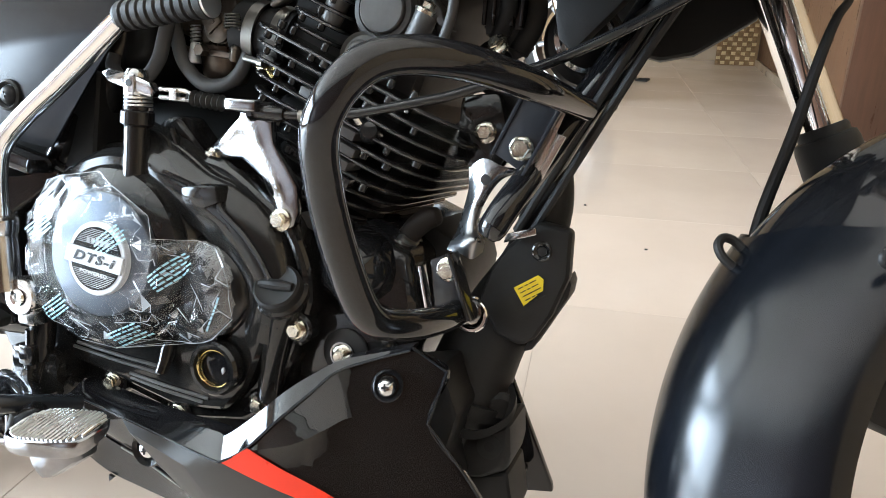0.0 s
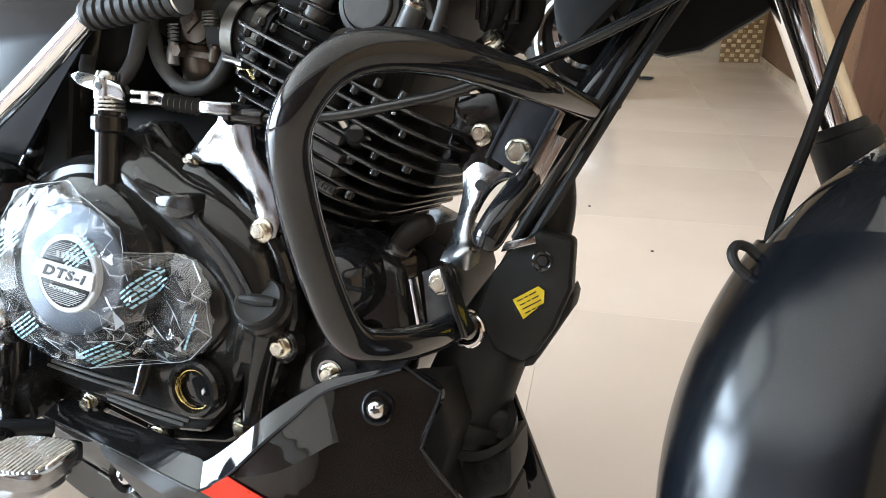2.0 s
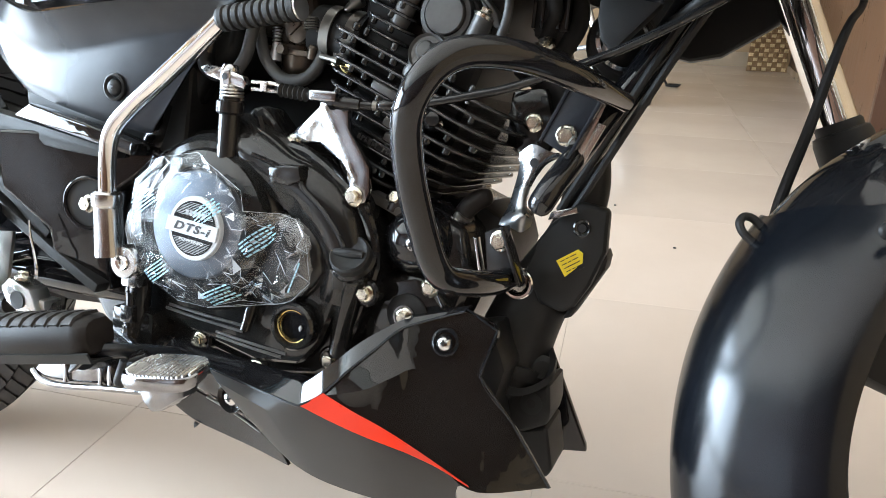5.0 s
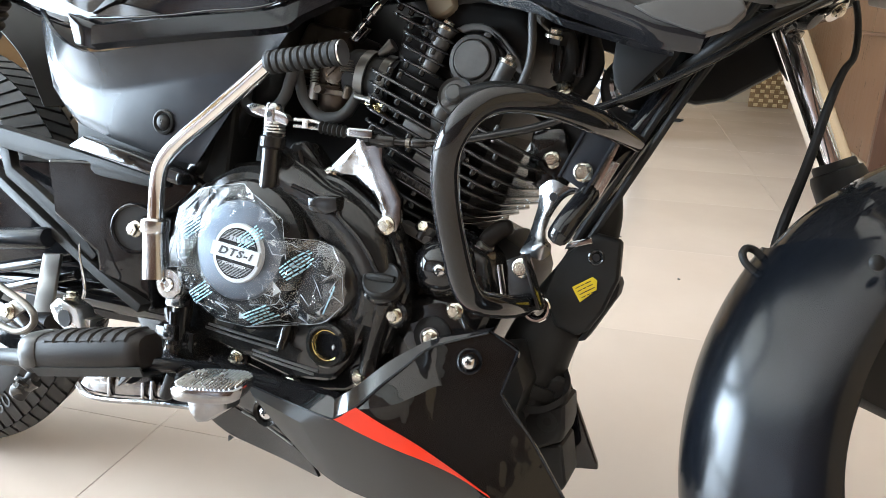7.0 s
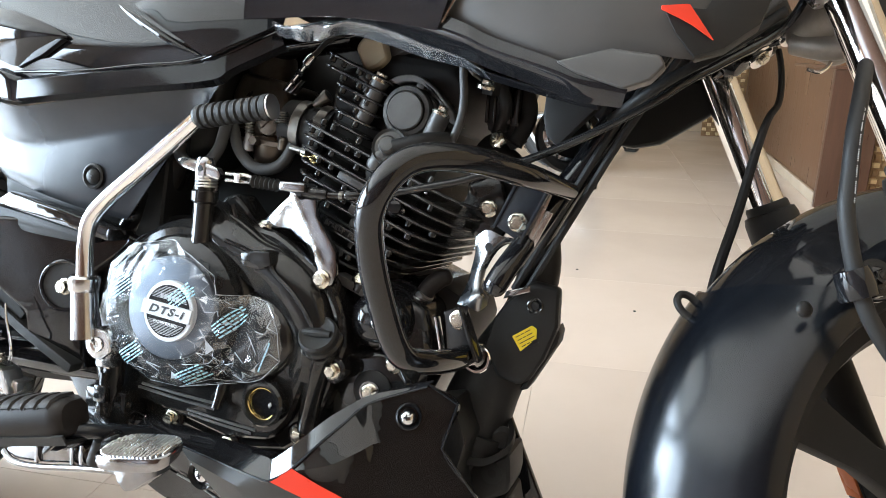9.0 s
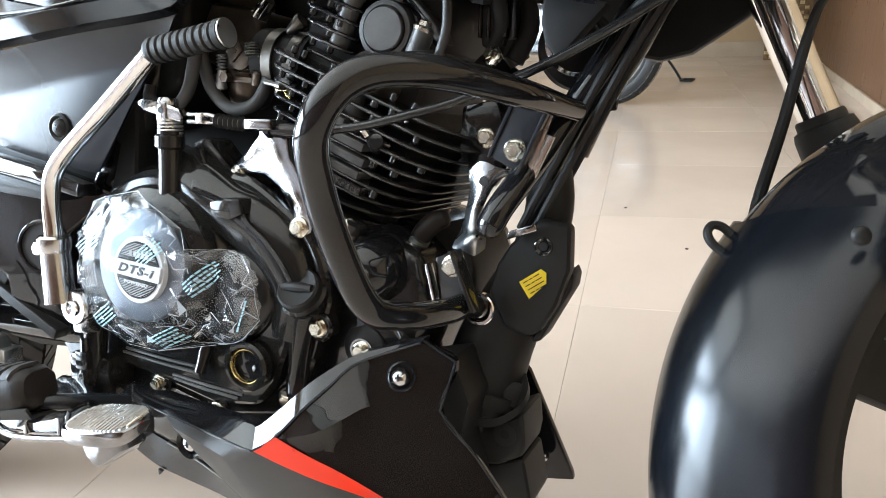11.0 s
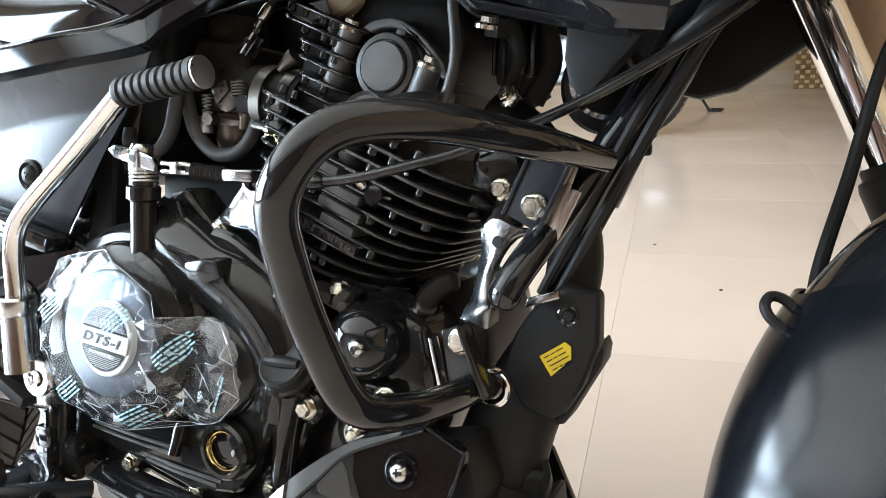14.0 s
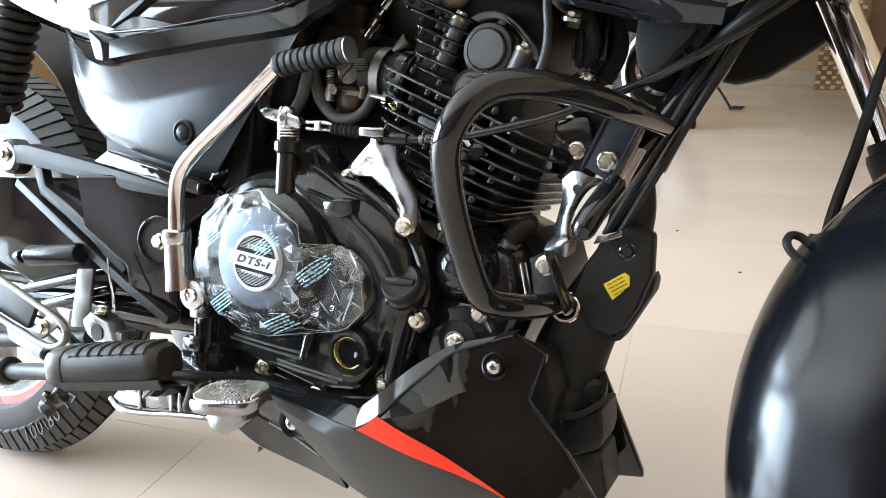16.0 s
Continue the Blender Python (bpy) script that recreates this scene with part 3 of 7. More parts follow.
bolt(fork, (-0.085, -0.115, 0.238), BOLT_DARK, (0, -1, 0.2))
part("brake_hose", tube([(0.0168, -0.082, 0.4072), (-0.010, -0.096, 0.385), (-0.035, -0.110, 0.3662), (-0.051, -0.118, 0.353), (-0.0647, -0.121, 0.3371), (-0.079, -0.120, 0.312), (-0.094, -0.12, 0.285), (-0.103, -0.118, 0.24), (-0.100, -0.115, 0.20), (-0.07, -0.105, 0.12)], 0.0057, 14), RUBBER, fork, "dark grey brake hose with pale print")
hose_line = spline([(-0.051, -0.118, 0.353), (-0.0647, -0.121, 0.3371), (-0.079, -0.12, 0.312), (-0.094, -0.12, 0.285)], 24)
for k in range(4, 66):
    if k % 9 in (7, 8):
        continue
    a, e = hose_line[k], hose_line[k + 1]
    off = Vector((0.001, -0.0056, 0.0))
    part("print_bar", tube([tuple(a + off), tuple(a.lerp(e, 0.6) + off)], 0.0006, 5, 1), LETTER, fork)
part("cable", tube([(0.014, 0.014, 0.435), (0.0091, 0.012, 0.421), (0.0006, 0.010, 0.4035), (-0.0115, 0.008, 0.3873), (-0.027, 0.006, 0.3779), (-0.043, 0.014, 0.356), (-0.068, 0.035, 0.31), (-0.099, 0.058, 0.259), (-0.115, 0.068, 0.225)], [0.0028, 0.0028, 0.0029, 0.0030, 0.0034, 0.0040, 0.0046, 0.0050, 0.0052], 10), RUBBER, fork, "black speedometer cable")
clamp = part("lower_clamp", merge(prism([(-0.012, 0.430), (0.000, 0.452), (0.030, 0.456), (0.056, 0.446), (0.062, 0.420), (0.050, 0.400), (0.024, 0.398), (0.004, 0.414)], -0.085, -0.022, 0.009, 4), tube([(-0.006, -0.030, 0.428), (0.004, -0.050, 0.414), (0.020, -0.070, 0.404), (0.040, -0.085, 0.400)], [0.010, 0.012, 0.012, 0.010], 14)), CLAMP, fork, "cast aluminium fork clamp")
# A dark disc paints the shade inside the clamp's hole.
part("clamp_hole_shade", lathe([(0.0105, 0.0), (0.0105, 0.0025), (0.0125, 0.003), (0.0125, 0.0), (0.0, -0.0005)], (0.0350, -0.0865, 0.4230), (-0.15, -1, -0.1), 24), INK_AND_SHADE, fork)
part("clamp_ring", lathe([(0.0160, 0.444), (0.0215, 0.446), (0.0235, 0.451), (0.0235, 0.505), (0.021, 0.510)], (0, 0.0919, 0), (0, 0, 1), 32), ENGINE, fork)
part("clamp_ring", lathe([(0.0165, 0.438), (0.024, 0.440), (0.0265, 0.446), (0.0265, 0.49), (0.022, 0.497)], (0, -0.0919, 0), (0, 0, 1), 32), ALU, fork)
part("clamp_yoke", merge(box(-0.036, 0.018, -0.018, 0.075, 0.440, 0.485, 0.008, 3), box(-0.022, 0.030, 0.030, 0.070, 0.436, 0.452, 0.005, 3), lathe([(0.014, 0.0), (0.015, 0.008), (0.009, 0.014), (0.0, 0.015)], (-0.012, 0.045, 0.446), (0.2, -0.5, -1), 20), tube([(-0.05, 0.08, 0.485), (-0.03, 0.05, 0.455), (0.0, 0.02, 0.446), (0.020, -0.012, 0.440)], 0.006, 12)), ENGINE, fork, "black clamp yoke with cables")
for u, v, a in ((0.0035, -0.020, 0.4385), (-0.0013, 0.020, 0.4356)):
    part("washer", lathe([(0.012, 0.0), (0.012, 0.002), (0.009, 0.003)], (u, v, a), (0.1, -0.6, -1), 24), CHROME, fork)
    bolt(fork, (u, v - 0.001, a - 0.001), BOLT, (0.1, -0.6, -1))
part("cable_guide", tube([(0.012, -0.045, 0.408), (0.000, -0.050, 0.398), (-0.011, -0.050, 0.395), (-0.020, -0.050, 0.400)], 0.0016, 8), CHROME, fork)

# -- frame and down tubes --
part("frame", merge(
    tube([(0.075, -0.045, 0.70), (0.015, -0.04, 0.579), (-0.02, -0.04, 0.519), (-0.042, -0.04, 0.474)], 0.0135, 16),
    tube([(0.068, 0.05, 0.71), (0.014, 0.06, 0.599), (-0.016, 0.06, 0.546), (-0.040, 0.06, 0.490)], 0.0135, 16),
    tube([(0.05, -0.02, 0.70), (-0.10, -0.03, 0.68), (-0.30, -0.05, 0.645), (-0.60, -0.09, 0.60), (-0.80, -0.10, 0.66)], 0.016, 16),
    tube([(0.082, 0.0, 0.665), (0.055, 0.0, 0.74)], 0.026, 20)), GLOSS, bike, "gloss black tubular frame")
part("inner_frame", merge(
    tube([(-0.40, -0.07, 0.63), (-0.405, -0.085, 0.52), (-0.45, -0.095, 0.42), (-0.455, -0.095, 0.30), (-0.43, -0.08, 0.23)], 0.019, 16),
    tube([(-0.40, 0.07, 0.63), (-0.405, 0.085, 0.52), (-0.45, 0.095, 0.42), (-0.455, 0.095, 0.30)], 0.019, 16)), ENGINE, bike)
part("cable_clip", merge(lathe([(0.0165, -0.006), (0.0165, 0.006)], (-0.019, 0.062, 0.541), (-0.45, 0, 0.89), 20), box(-0.017, -0.003, 0.047, 0.055, 0.527, 0.537, 0.003)), MATTE, bike)
for k, (yy, off) in enumerate(((-0.052, 0.006), (-0.050, 0.017), (0.045, 0.002))):
    part("wire", tube([(0.06 + off, yy, 0.66), (0.012 + off, yy - 0.006, 0.575), (-0.02 + off, yy - 0.008, 0.51), (-0.06 + off, yy, 0.43)], 0.0035, 8), RUBBER, bike)

# mounting plates between frame and engine
plate_bm = loft([[(-0.0815, -0.0980, 0.4757), (-0.0704, -0.1030, 0.4830), (-0.0572, -0.1040, 0.4790), (-0.0444, -0.1000, 0.4762)],
    [(-0.0806, -0.0980, 0.4625), (-0.0711, -0.1040, 0.4654), (-0.0645, -0.1050, 0.4652), (-0.0590, -0.0980, 0.4685)],
    [(-0.0830, -0.0980, 0.4465), (-0.0751, -0.1060, 0.4481), (-0.0703, -0.1060, 0.4485), (-0.0692, -0.0980, 0.4495)],
    [(-0.0854, -0.1000, 0.4324), (-0.0766, -0.1100, 0.4339), (-0.0700, -0.1100, 0.4352), (-0.0703, -0.1000, 0.4345)],
    [(-0.0883, -0.1040, 0.4237), (-0.0755, -0.1160, 0.4253), (-0.0664, -0.1160, 0.4279), (-0.0632, -0.1060, 0.4278)],
    [(-0.0899, -0.1060, 0.4178), (-0.0780, -0.1120, 0.4174), (-0.0694, -0.1120, 0.4149), (-0.0644, -0.1040, 0.4193)]], 0.0025, 5)
plate = part("engine_bracket", plate_bm, CRINKLED, bike, "bright plated steel engine bracket", sharp=40)
# The hole is not cut; a dark disc paints its shade.
part("bracket_hole_shade", lathe([(0.0036, 0), (0.0036, 0.0012), (0.0, 0.0013)], (-0.0670, -0.1050, 0.469), OUT, 24), INK_AND_SHADE, plate)
part("tube_end", tube([(-0.018, -0.066, 0.520), (-0.032, -0.084, 0.489), (-0.0405, -0.108, 0.4685), (-0.0475, -0.122, 0.4530), (-0.0530, -0.127, 0.4405)], 0.0098, 20), GLOSS, bike, "gloss black frame tube end")
part("tube_cap", lathe([(0.0098, -0.001), (0.0088, 0.0042), (0.006, 0.0075), (0.0, 0.009)], (-0.0530, -0.127, 0.4405), (-0.47, -0.18, -0.86), 20), GLOSS, bike)
part("tube_strap", prism([(-0.056, 0.430), (-0.036, 0.437), (-0.034, 0.432), (-0.058, 0.423)], -0.075, -0.07, 0.001), PLATED, bike)
bolt(bike, (-0.045, -0.104, 0.492), BOLT_BIG, OUT, "yellow zinc bolt on the crash guard")
bolt(bike, (-0.082, -0.122, 0.4075), BOLT_BIG, OUT, "yellow zinc bolt on the crash guard", 20)
bolt(bike, (-0.082, -0.064, 0.500), BOLT, OUT)
part("mount_arm", prism([(-0.105, 0.525), (-0.075, 0.530), (-0.062, 0.49), (-0.075, 0.46), (-0.105, 0.48)], -0.062, -0.045, 0.006), ENGINE, bike)

# -- crash guard --
guard = part("crash_guard", tube([(-0.0098, -0.0753, 0.5215), (-0.0258, -0.1680, 0.5285), (-0.0514, -0.2380, 0.5338), (-0.0770, -0.2745, 0.5278), (-0.0935, -0.2860, 0.5020), (-0.0990, -0.2715, 0.4690), (-0.0940, -0.2550, 0.4300), (-0.0868, -0.2345, 0.3985), (-0.0782, -0.1970, 0.3873), (-0.0745, -0.1510, 0.3808), (-0.0742, -0.1120, 0.3770), (-0.0739, -0.0800, 0.3680)], [0.0076, 0.0092, 0.0093, 0.0093, 0.0093, 0.0093, 0.0093, 0.0093, 0.0093, 0.0093, 0.0093, 0.0093], 24, 10), GLOSS, bike, "gloss black tubular crash guard")
part("guard_tab", merge(
    prism([(-0.064, 0.487), (-0.041, 0.475), (-0.017, 0.532), (-0.044, 0.536)], -0.103, -0.099, 0.0010),
    prism([(-0.0665, 0.486), (-0.0635, 0.486), (-0.044, 0.532), (-0.047, 0.533)], -0.1045, -0.092, 0.0008),
    prism([(-0.0415, 0.4745), (-0.0385, 0.475), (-0.0165, 0.524), (-0.0195, 0.526)], -0.116, -0.0995, 0.0010)), SATIN, guard, "black steel guard mounting channel")
part("guard_tab", merge(
    prism([(-0.096, 0.412), (-0.0795, 0.420), (-0.061, 0.378), (-0.089, 0.372)], -0.121, -0.117, 0.0010),
    prism([(-0.0805, 0.4205), (-0.0775, 0.4205), (-0.0595, 0.378), (-0.0625, 0.378)], -0.136, -0.1175, 0.0010)), ENGINE, guard, "black steel guard mounting channel")
part("guard_rib", prism([(-0.1030, 0.4075), (-0.1005, 0.4075), (-0.0920, 0.3750), (-0.0945, 0.3750)], -0.126, -0.116, 0.0008), PLATED, guard)
part("flange_face", prism([(-0.037, 0.475), (-0.032, 0.476), (-0.018, 0.518), (-0.023, 0.519)], -0.1065, -0.1050, 0.0004), ALU, guard)
part("guard_gusset", prism([(-0.0350, 0.4715), (-0.0290, 0.4730), (-0.0165, 0.5020), (-0.0225, 0.5040)], -0.105, -0.102, 0.0006), ALU, guard)
part("guard_cap", ring([(0.0102, -0.004), (0.0132, -0.004), (0.0132, 0.001), (0.0122, 0.002), (0.0102, 0.002)], (-0.0739, -0.086, 0.3690), OUT, 32), CHROME, guard)

# -- exhaust --
pipe = part("exhaust_pipe", tube([(-0.105, -0.02, 0.555), (-0.075, -0.024, 0.535), (-0.05, -0.026, 0.5), (-0.0375, -0.028, 0.455), (-0.0445, -0.03, 0.41), (-0.062, -0.03, 0.365), (-0.078, -0.032, 0.325), (-0.091, -0.03, 0.275), (-0.1, -0.02, 0.22), (-0.13, 0, 0.185), (-0.25, 0.02, 0.175)], [0.018, 0.018, 0.019, 0.0195, 0.021, 0.0285, 0.033, 0.036, 0.036, 0.030, 0.026], 24), MATTE, bike, "matte black exhaust pipe")
shield = part("heat_shield", prism([(-0.0752, 0.3772), (-0.0682, 0.4022), (-0.0583, 0.4185), (-0.0418, 0.4344), (-0.036, 0.4400), (-0.011, 0.437), (-0.0095, 0.402), (-0.019, 0.372), (-0.030, 0.352), (-0.040, 0.345), (-0.060, 0.350)], -0.064, -0.045, 0.006, 3), MATTE, pipe, "matte black exhaust heat shield")
part("shield_edge", prism([(-0.012, 0.402), (-0.009, 0.395), (-0.010, 0.385), (-0.033, 0.340), (-0.041, 0.337), (-0.036, 0.348), (-0.022, 0.372)], -0.05, -0.02, 0.004), MATTE, pipe)
part("screw_recess", ring([(0.0035, 0.0), (0.0075, 0.0), (0.0075, 0.0012), (0.0062, 0.0018), (0.0040, 0.0006)], (-0.031, -0.0640, 0.419), OUT, 24), ENGINE, pipe)
part("shield_screw", lathe([(0.0036, 0), (0.0034, 0.0010), (0.0, 0.0011)], (-0.031, -0.0640, 0.419), OUT, 12), INK_AND_SHADE, pipe)
label = part("warning_label", prism([(-0.0488, 0.3895), (-0.0320, 0.4015), (-0.0275, 0.3990), (-0.0270, 0.3905), (-0.0400, 0.3770)], -0.0652, -0.0645, 0.0), YELLOW, pipe, "yellow warning label")
for k in range(5):
    x, z = -0.0455 + 0.0021 * k, 0.3893 - 0.0025 * k
    for a, e in ((0.0, 0.28), (0.36, 0.55), (0.62, 0.98)) if k != 2 else ((0.0, 0.98),):
        p, d = (x + 0.0125 * a, z + 0.0089 * a), (0.0125 * (e - a), 0.0089 * (e - a))
        part("print_bar", prism([p, (p[0] + d[0], p[1] + d[1]), (p[0] + d[0] + 0.0003, p[1] + d[1] - 0.0007), (p[0] + 0.0003, p[1] - 0.0007)], -0.0656, -0.0652), INK_AND_SHADE, pipe)
part("pipe_clamp", merge(ring([(0.035, -0.006), (0.040, -0.006), (0.040, 0.006), (0.035, 0.006)], (-0.086, -0.03, 0.290), (0.3, 0.05, 0.95), 40), lathe([(0.010, 0.0), (0.012, 0.012), (0.008, 0.016)], (-0.058, -0.038, 0.29), (0.4, -1, 0), 18)), MATTE, pipe)
part("pipe_saddle", loft([[(-0.1058, -0.066, 0.2905), (-0.0927, -0.070, 0.2780), (-0.0644, -0.070, 0.2755), (-0.0440, -0.062, 0.2880), (-0.0415, -0.048, 0.2990), (-0.0480, -0.035, 0.3065)], [(-0.1058, -0.068, 0.2840), (-0.0927, -0.072, 0.2710), (-0.0644, -0.072, 0.2690), (-0.0430, -0.063, 0.2820), (-0.0405, -0.046, 0.2930), (-0.0470, -0.032, 0.3010)]], 0.005, 6), MATTE, pipe, "matte black pipe saddle")
part("pipe_joint", prism([(-0.0960, 0.2680), (-0.0640, 0.2690), (-0.0415, 0.2825), (-0.0385, 0.2560), (-0.0400, 0.2420), (-0.0610, 0.2310), (-0.0960, 0.2250)], -0.060, 0.0, 0.008, 3), MATTE, pipe, "matte black cast lower bracket")
part("pipe_joint", prism([(-0.0900, 0.2240), (-0.0400, 0.2400), (-0.0310, 0.2020), (-0.0360, 0.1930), (-0.0900, 0.1860)], -0.056, 0.0, 0.007, 3), MATTE, pipe)
# Dark disc on the joint's face: painted shade of an uncut hole.
part("bracket_hole_shade", lathe([(0.0100, 0.0), (0.0100, 0.0015), (0.0088, 0.0016), (0.0, 0.0005)], (-0.0560, -0.0590, 0.2600), OUT, 24), INK_AND_SHADE, pipe)

# -- cylinder and head: fins, posts, covers --
FIN_DIR, FIN_UP = Vector((0.927, 0, -0.375)), Vector((0.375, 0, 0.927))
cyl = part("cylinder", prism([(-0.240, 0.425), (-0.165, 0.415), (-0.155, 0.44), (-0.140, 0.50), (-0.120, 0.56), (-0.12, 0.61), (-0.235, 0.62), (-0.245, 0.55)], -0.078, 0.06, 0.012, 3), MATTE, bike, "black finned engine cylinder and head")


def fin(cx, cz, half_l, half_r, y0, y1, front=0.048, thick=0.0030):
    """One cooling fin: a thin plate with a wide curve at the front, sloping down to the front."""
    bm = bmesh.new()
    pts = []
    for sx, sy, a0, r in ((1, 1, 0, 0.03), (-1, 1, 90, 0.016), (-1, -1, 180, 0.016), (1, -1, 270, front)):
        ex = (half_r if sx > 0 else half_l) - r
        ey = (y1 if sy > 0 else y0) - sy * r
        for k in range(9):
            a = radians(a0 + 90 * k / 8)
            pts.append((sx * ex + r * math.cos(a), ey + r * math.sin(a)))
    c = Vector((cx, 0, cz))
    # a rounded rim: three offsets across the thickness
    rings = []
    n = len(pts)
    for h, inset in ((-0.5, 0.0012), (-0.28, 0.0003), (0.0, 0.0), (0.28, 0.0003), (0.5, 0.0012)):
        row = []
        for i in range(n):
            u, v = pts[i]
            a, e = pts[i - 1], pts[(i + 1) % n]
            tx, ty = e[0] - a[0], e[1] - a[1]
            ln = math.hypot(tx, ty) or 1
            row.append(bm.verts.new(c + FIN_DIR * (u - ty / ln * inset) + Vector((0, v + tx / ln * inset, 0)) + FIN_UP * thick * h))
        rings.append(row)
    bm.faces.new(rings[0][::-1])
    bm.faces.new(rings[-1])
    for lo, hi in zip(rings, rings[1:]):
        for i in range(n):
            bm.faces.new((lo[i], lo[(i + 1) % n], hi[(i + 1) % n], hi[i]))
    bmesh.ops.recalc_face_normals(bm, faces=bm.faces)
    return bm


FINS, PITCH = 16, 0.0115
fin_rows = []
for i in range(FINS):
    z = 0.4337 + PITCH * i
    up = i / (FINS - 1)
    cx = -0.183
    right = (min(-0.086, -0.113 + (z - 0.4855) * (0.65 if z > 0.4855 else 0.95)) - cx) / 0.927
    left = 0.078 - 0.004 * up
    y0, front = -0.112, 0.048
    if z > 0.540:
        # the fins of the head stop short of the cam cover
        right = (-0.192 - cx) / 0.927 + 0.34 * (z - 0.54)
        left = 0.066 - 0.16 * max(0, z - 0.575)
        if z < 0.59:
            left = 0.050
        y0, front = -0.102, 0.014
    fin_rows.append((z, left, right, y0))
    part("fin", fin(cx, z, left, right, y0, 0.088, front), FIN, cyl)
# short rounded webs that stiffen the fins, in columns square to them
rnd = random.Random(5)
for i in range(FINS - 1):
    z, left, right, y0 = fin_rows[i]
    for u in (-0.065, -0.053, -0.041, -0.024, -0.014, 0.026, 0.043, 0.063):
        if u > right - 0.012 or u < -left + 0.008 or rnd.random() < 0.42:
            continue
        y = y0
        if u > 0.03 and z < 0.54:
            q = max(0.0, u - (right - 0.048))
            y = y0 + 0.048 - math.sqrt(max(0, 0.048 ** 2 - min(q, 0.047) ** 2))
        c = Vector((-0.183, 0, z)) + FIN_DIR * (u + rnd.uniform(-0.001, 0.001)) + FIN_UP * PITCH * 0.46
        w = rnd.uniform(0.0024, 0.0036)
        web = lathe([(w * 0.5, -PITCH * 0.12), (w, -PITCH * 0.02), (w, PITCH * 0.34), (w * 0.8, PITCH * 0.44)], (c.x, y + w + 0.0004, c.z), FIN_UP, 12)
        part("fin_web", web, FIN, cyl)


def on_fins(u0, u1, w0, w1):
    o = Vector((-0.183, 0, 0.4855))
    return [tuple((o + FIN_DIR * u + FIN_UP * w).xz) for u, w in ((u0, w0), (u1, w0), (u1, w1), (u0, w1))]


# cast bars and two lines of cast characters, too worn to read
for u0, u1, w in ((-0.012, 0.023, 0.0), (-0.006, 0.022, -0.0106), (-0.035, -0.005, 0.0215), (-0.012, 0.018, 0.0107)):
    part("cast_bar", prism(on_fins(u0, u1, w - 0.0034, w + 0.0034), -0.1152, -0.09, 0.0012, 2), CAST, cyl)
part("cast_panel", prism(on_fins(-0.030, 0.028, -0.0250, -0.0180), -0.1138, -0.09, 0.001, 2), FIN, cyl)
for k in range(15):
    u = -0.0275 + 0.00365 * k
    if k in (6,):
        continue
    h = 0.0021 + 0.0004 * math.sin(k * 2.7)
    part("cast_mark", prism(on_fins(u, u + 0.0010 + 0.0012 * (k % 3 == 0), -0.0215 - h, -0.0215 + h), -0.1152, -0.1125, 0.0004), CAST, cyl)
    part("cast_mark", prism(on_fins(u + 0.0012, u + 0.0026, -0.0215 + h * (0.2 if k % 2 else -0.9), -0.0215 + h * (0.9 if k % 2 else -0.2)), -0.1152, -0.1125, 0.0003), CAST, cyl)
part("fin_boss", lathe([(0.0085, -0.02), (0.0080, 0.0), (0.0055, 0.004), (0.0, 0.0046)], (-0.153, -0.110, 0.494), (0.3, -1, 0.2), 24), FIN, cyl)
part("fin_pin", lathe([(0.0030, 0), (0.0030, 0.006), (0.0016, 0.007)], (-0.158, -0.116, 0.499), (-0.3, -0.6, 0.7), 10), ALU, cyl)
part("cylinder_foot", lathe([(0.0125, -0.01), (0.0125, 0.004), (0.0095, 0.006)], (-0.176, -0.106, 0.427), FIN_UP, 24), FIN, cyl)
bolt(cyl, (-0.177, -0.113, 0.427), BOLT, (0, -0.7, 0.4))

head = part("cylinder_head", prism([(-0.225, 0.585), (-0.118, 0.560), (-0.105, 0.60), (-0.118, 0.628), (-0.20, 0.64)], -0.080, 0.07, 0.014, 3), MATTE, bike, "black cylinder head with round cam cover")
CAP = Vector((-0.1560, 0, 0.5785))
part("cam_cover", merge(
    lathe([(0.0228, 0.06), (0.0228, 0.094), (0.0216, 0.0965), (0.0182, 0.097), (0.0174, 0.0945), (0.0, 0.0945)], CAP, OUT, 56),
    prism([(-0.184, 0.590), (-0.176, 0.5925), (-0.160, 0.6015), (-0.146, 0.6005), (-0.132, 0.590), (-0.118, 0.560), (-0.128, 0.549), (-0.168, 0.549), (-0.180, 0.566)], -0.087, -0.06, 0.004, 3)), CAST, head, "dark grey cast cam cover")
part("cam_cap", lathe([(0.0167, 0.0940), (0.0167, 0.0985), (0.0158, 0.0996), (0.0, 0.1000)], CAP, OUT, 56), WORN_AND_GLINT, head, "round worn dark grey cap")
part("cover_lug", box(-0.149, -0.142, -0.0935, -0.085, 0.5985, 0.6035, 0.0012), CAST, head)
arch_out = [(-0.1764, 0.6051), (-0.168, 0.6090), (-0.1606, 0.6106), (-0.152, 0.6108), (-0.1444, 0.6087), (-0.136, 0.6035), (-0.1275, 0.5963), (-0.1195, 0.5880), (-0.1129, 0.5800), (-0.1080, 0.5680)]
arch_in = [(-0.1150, 0.5700), (-0.1235, 0.5819), (-0.1280, 0.5895), (-0.1340, 0.5965), (-0.1439, 0.6024), (-0.1520, 0.6046), (-0.1600, 0.6040), (-0.1680, 0.6015)]
part("head_rib", prism(arch_out + arch_in, -0.0945, -0.070, 0.0022, 3), WORN_AND_GLINT, head, "dark grey cast collar round the cap")
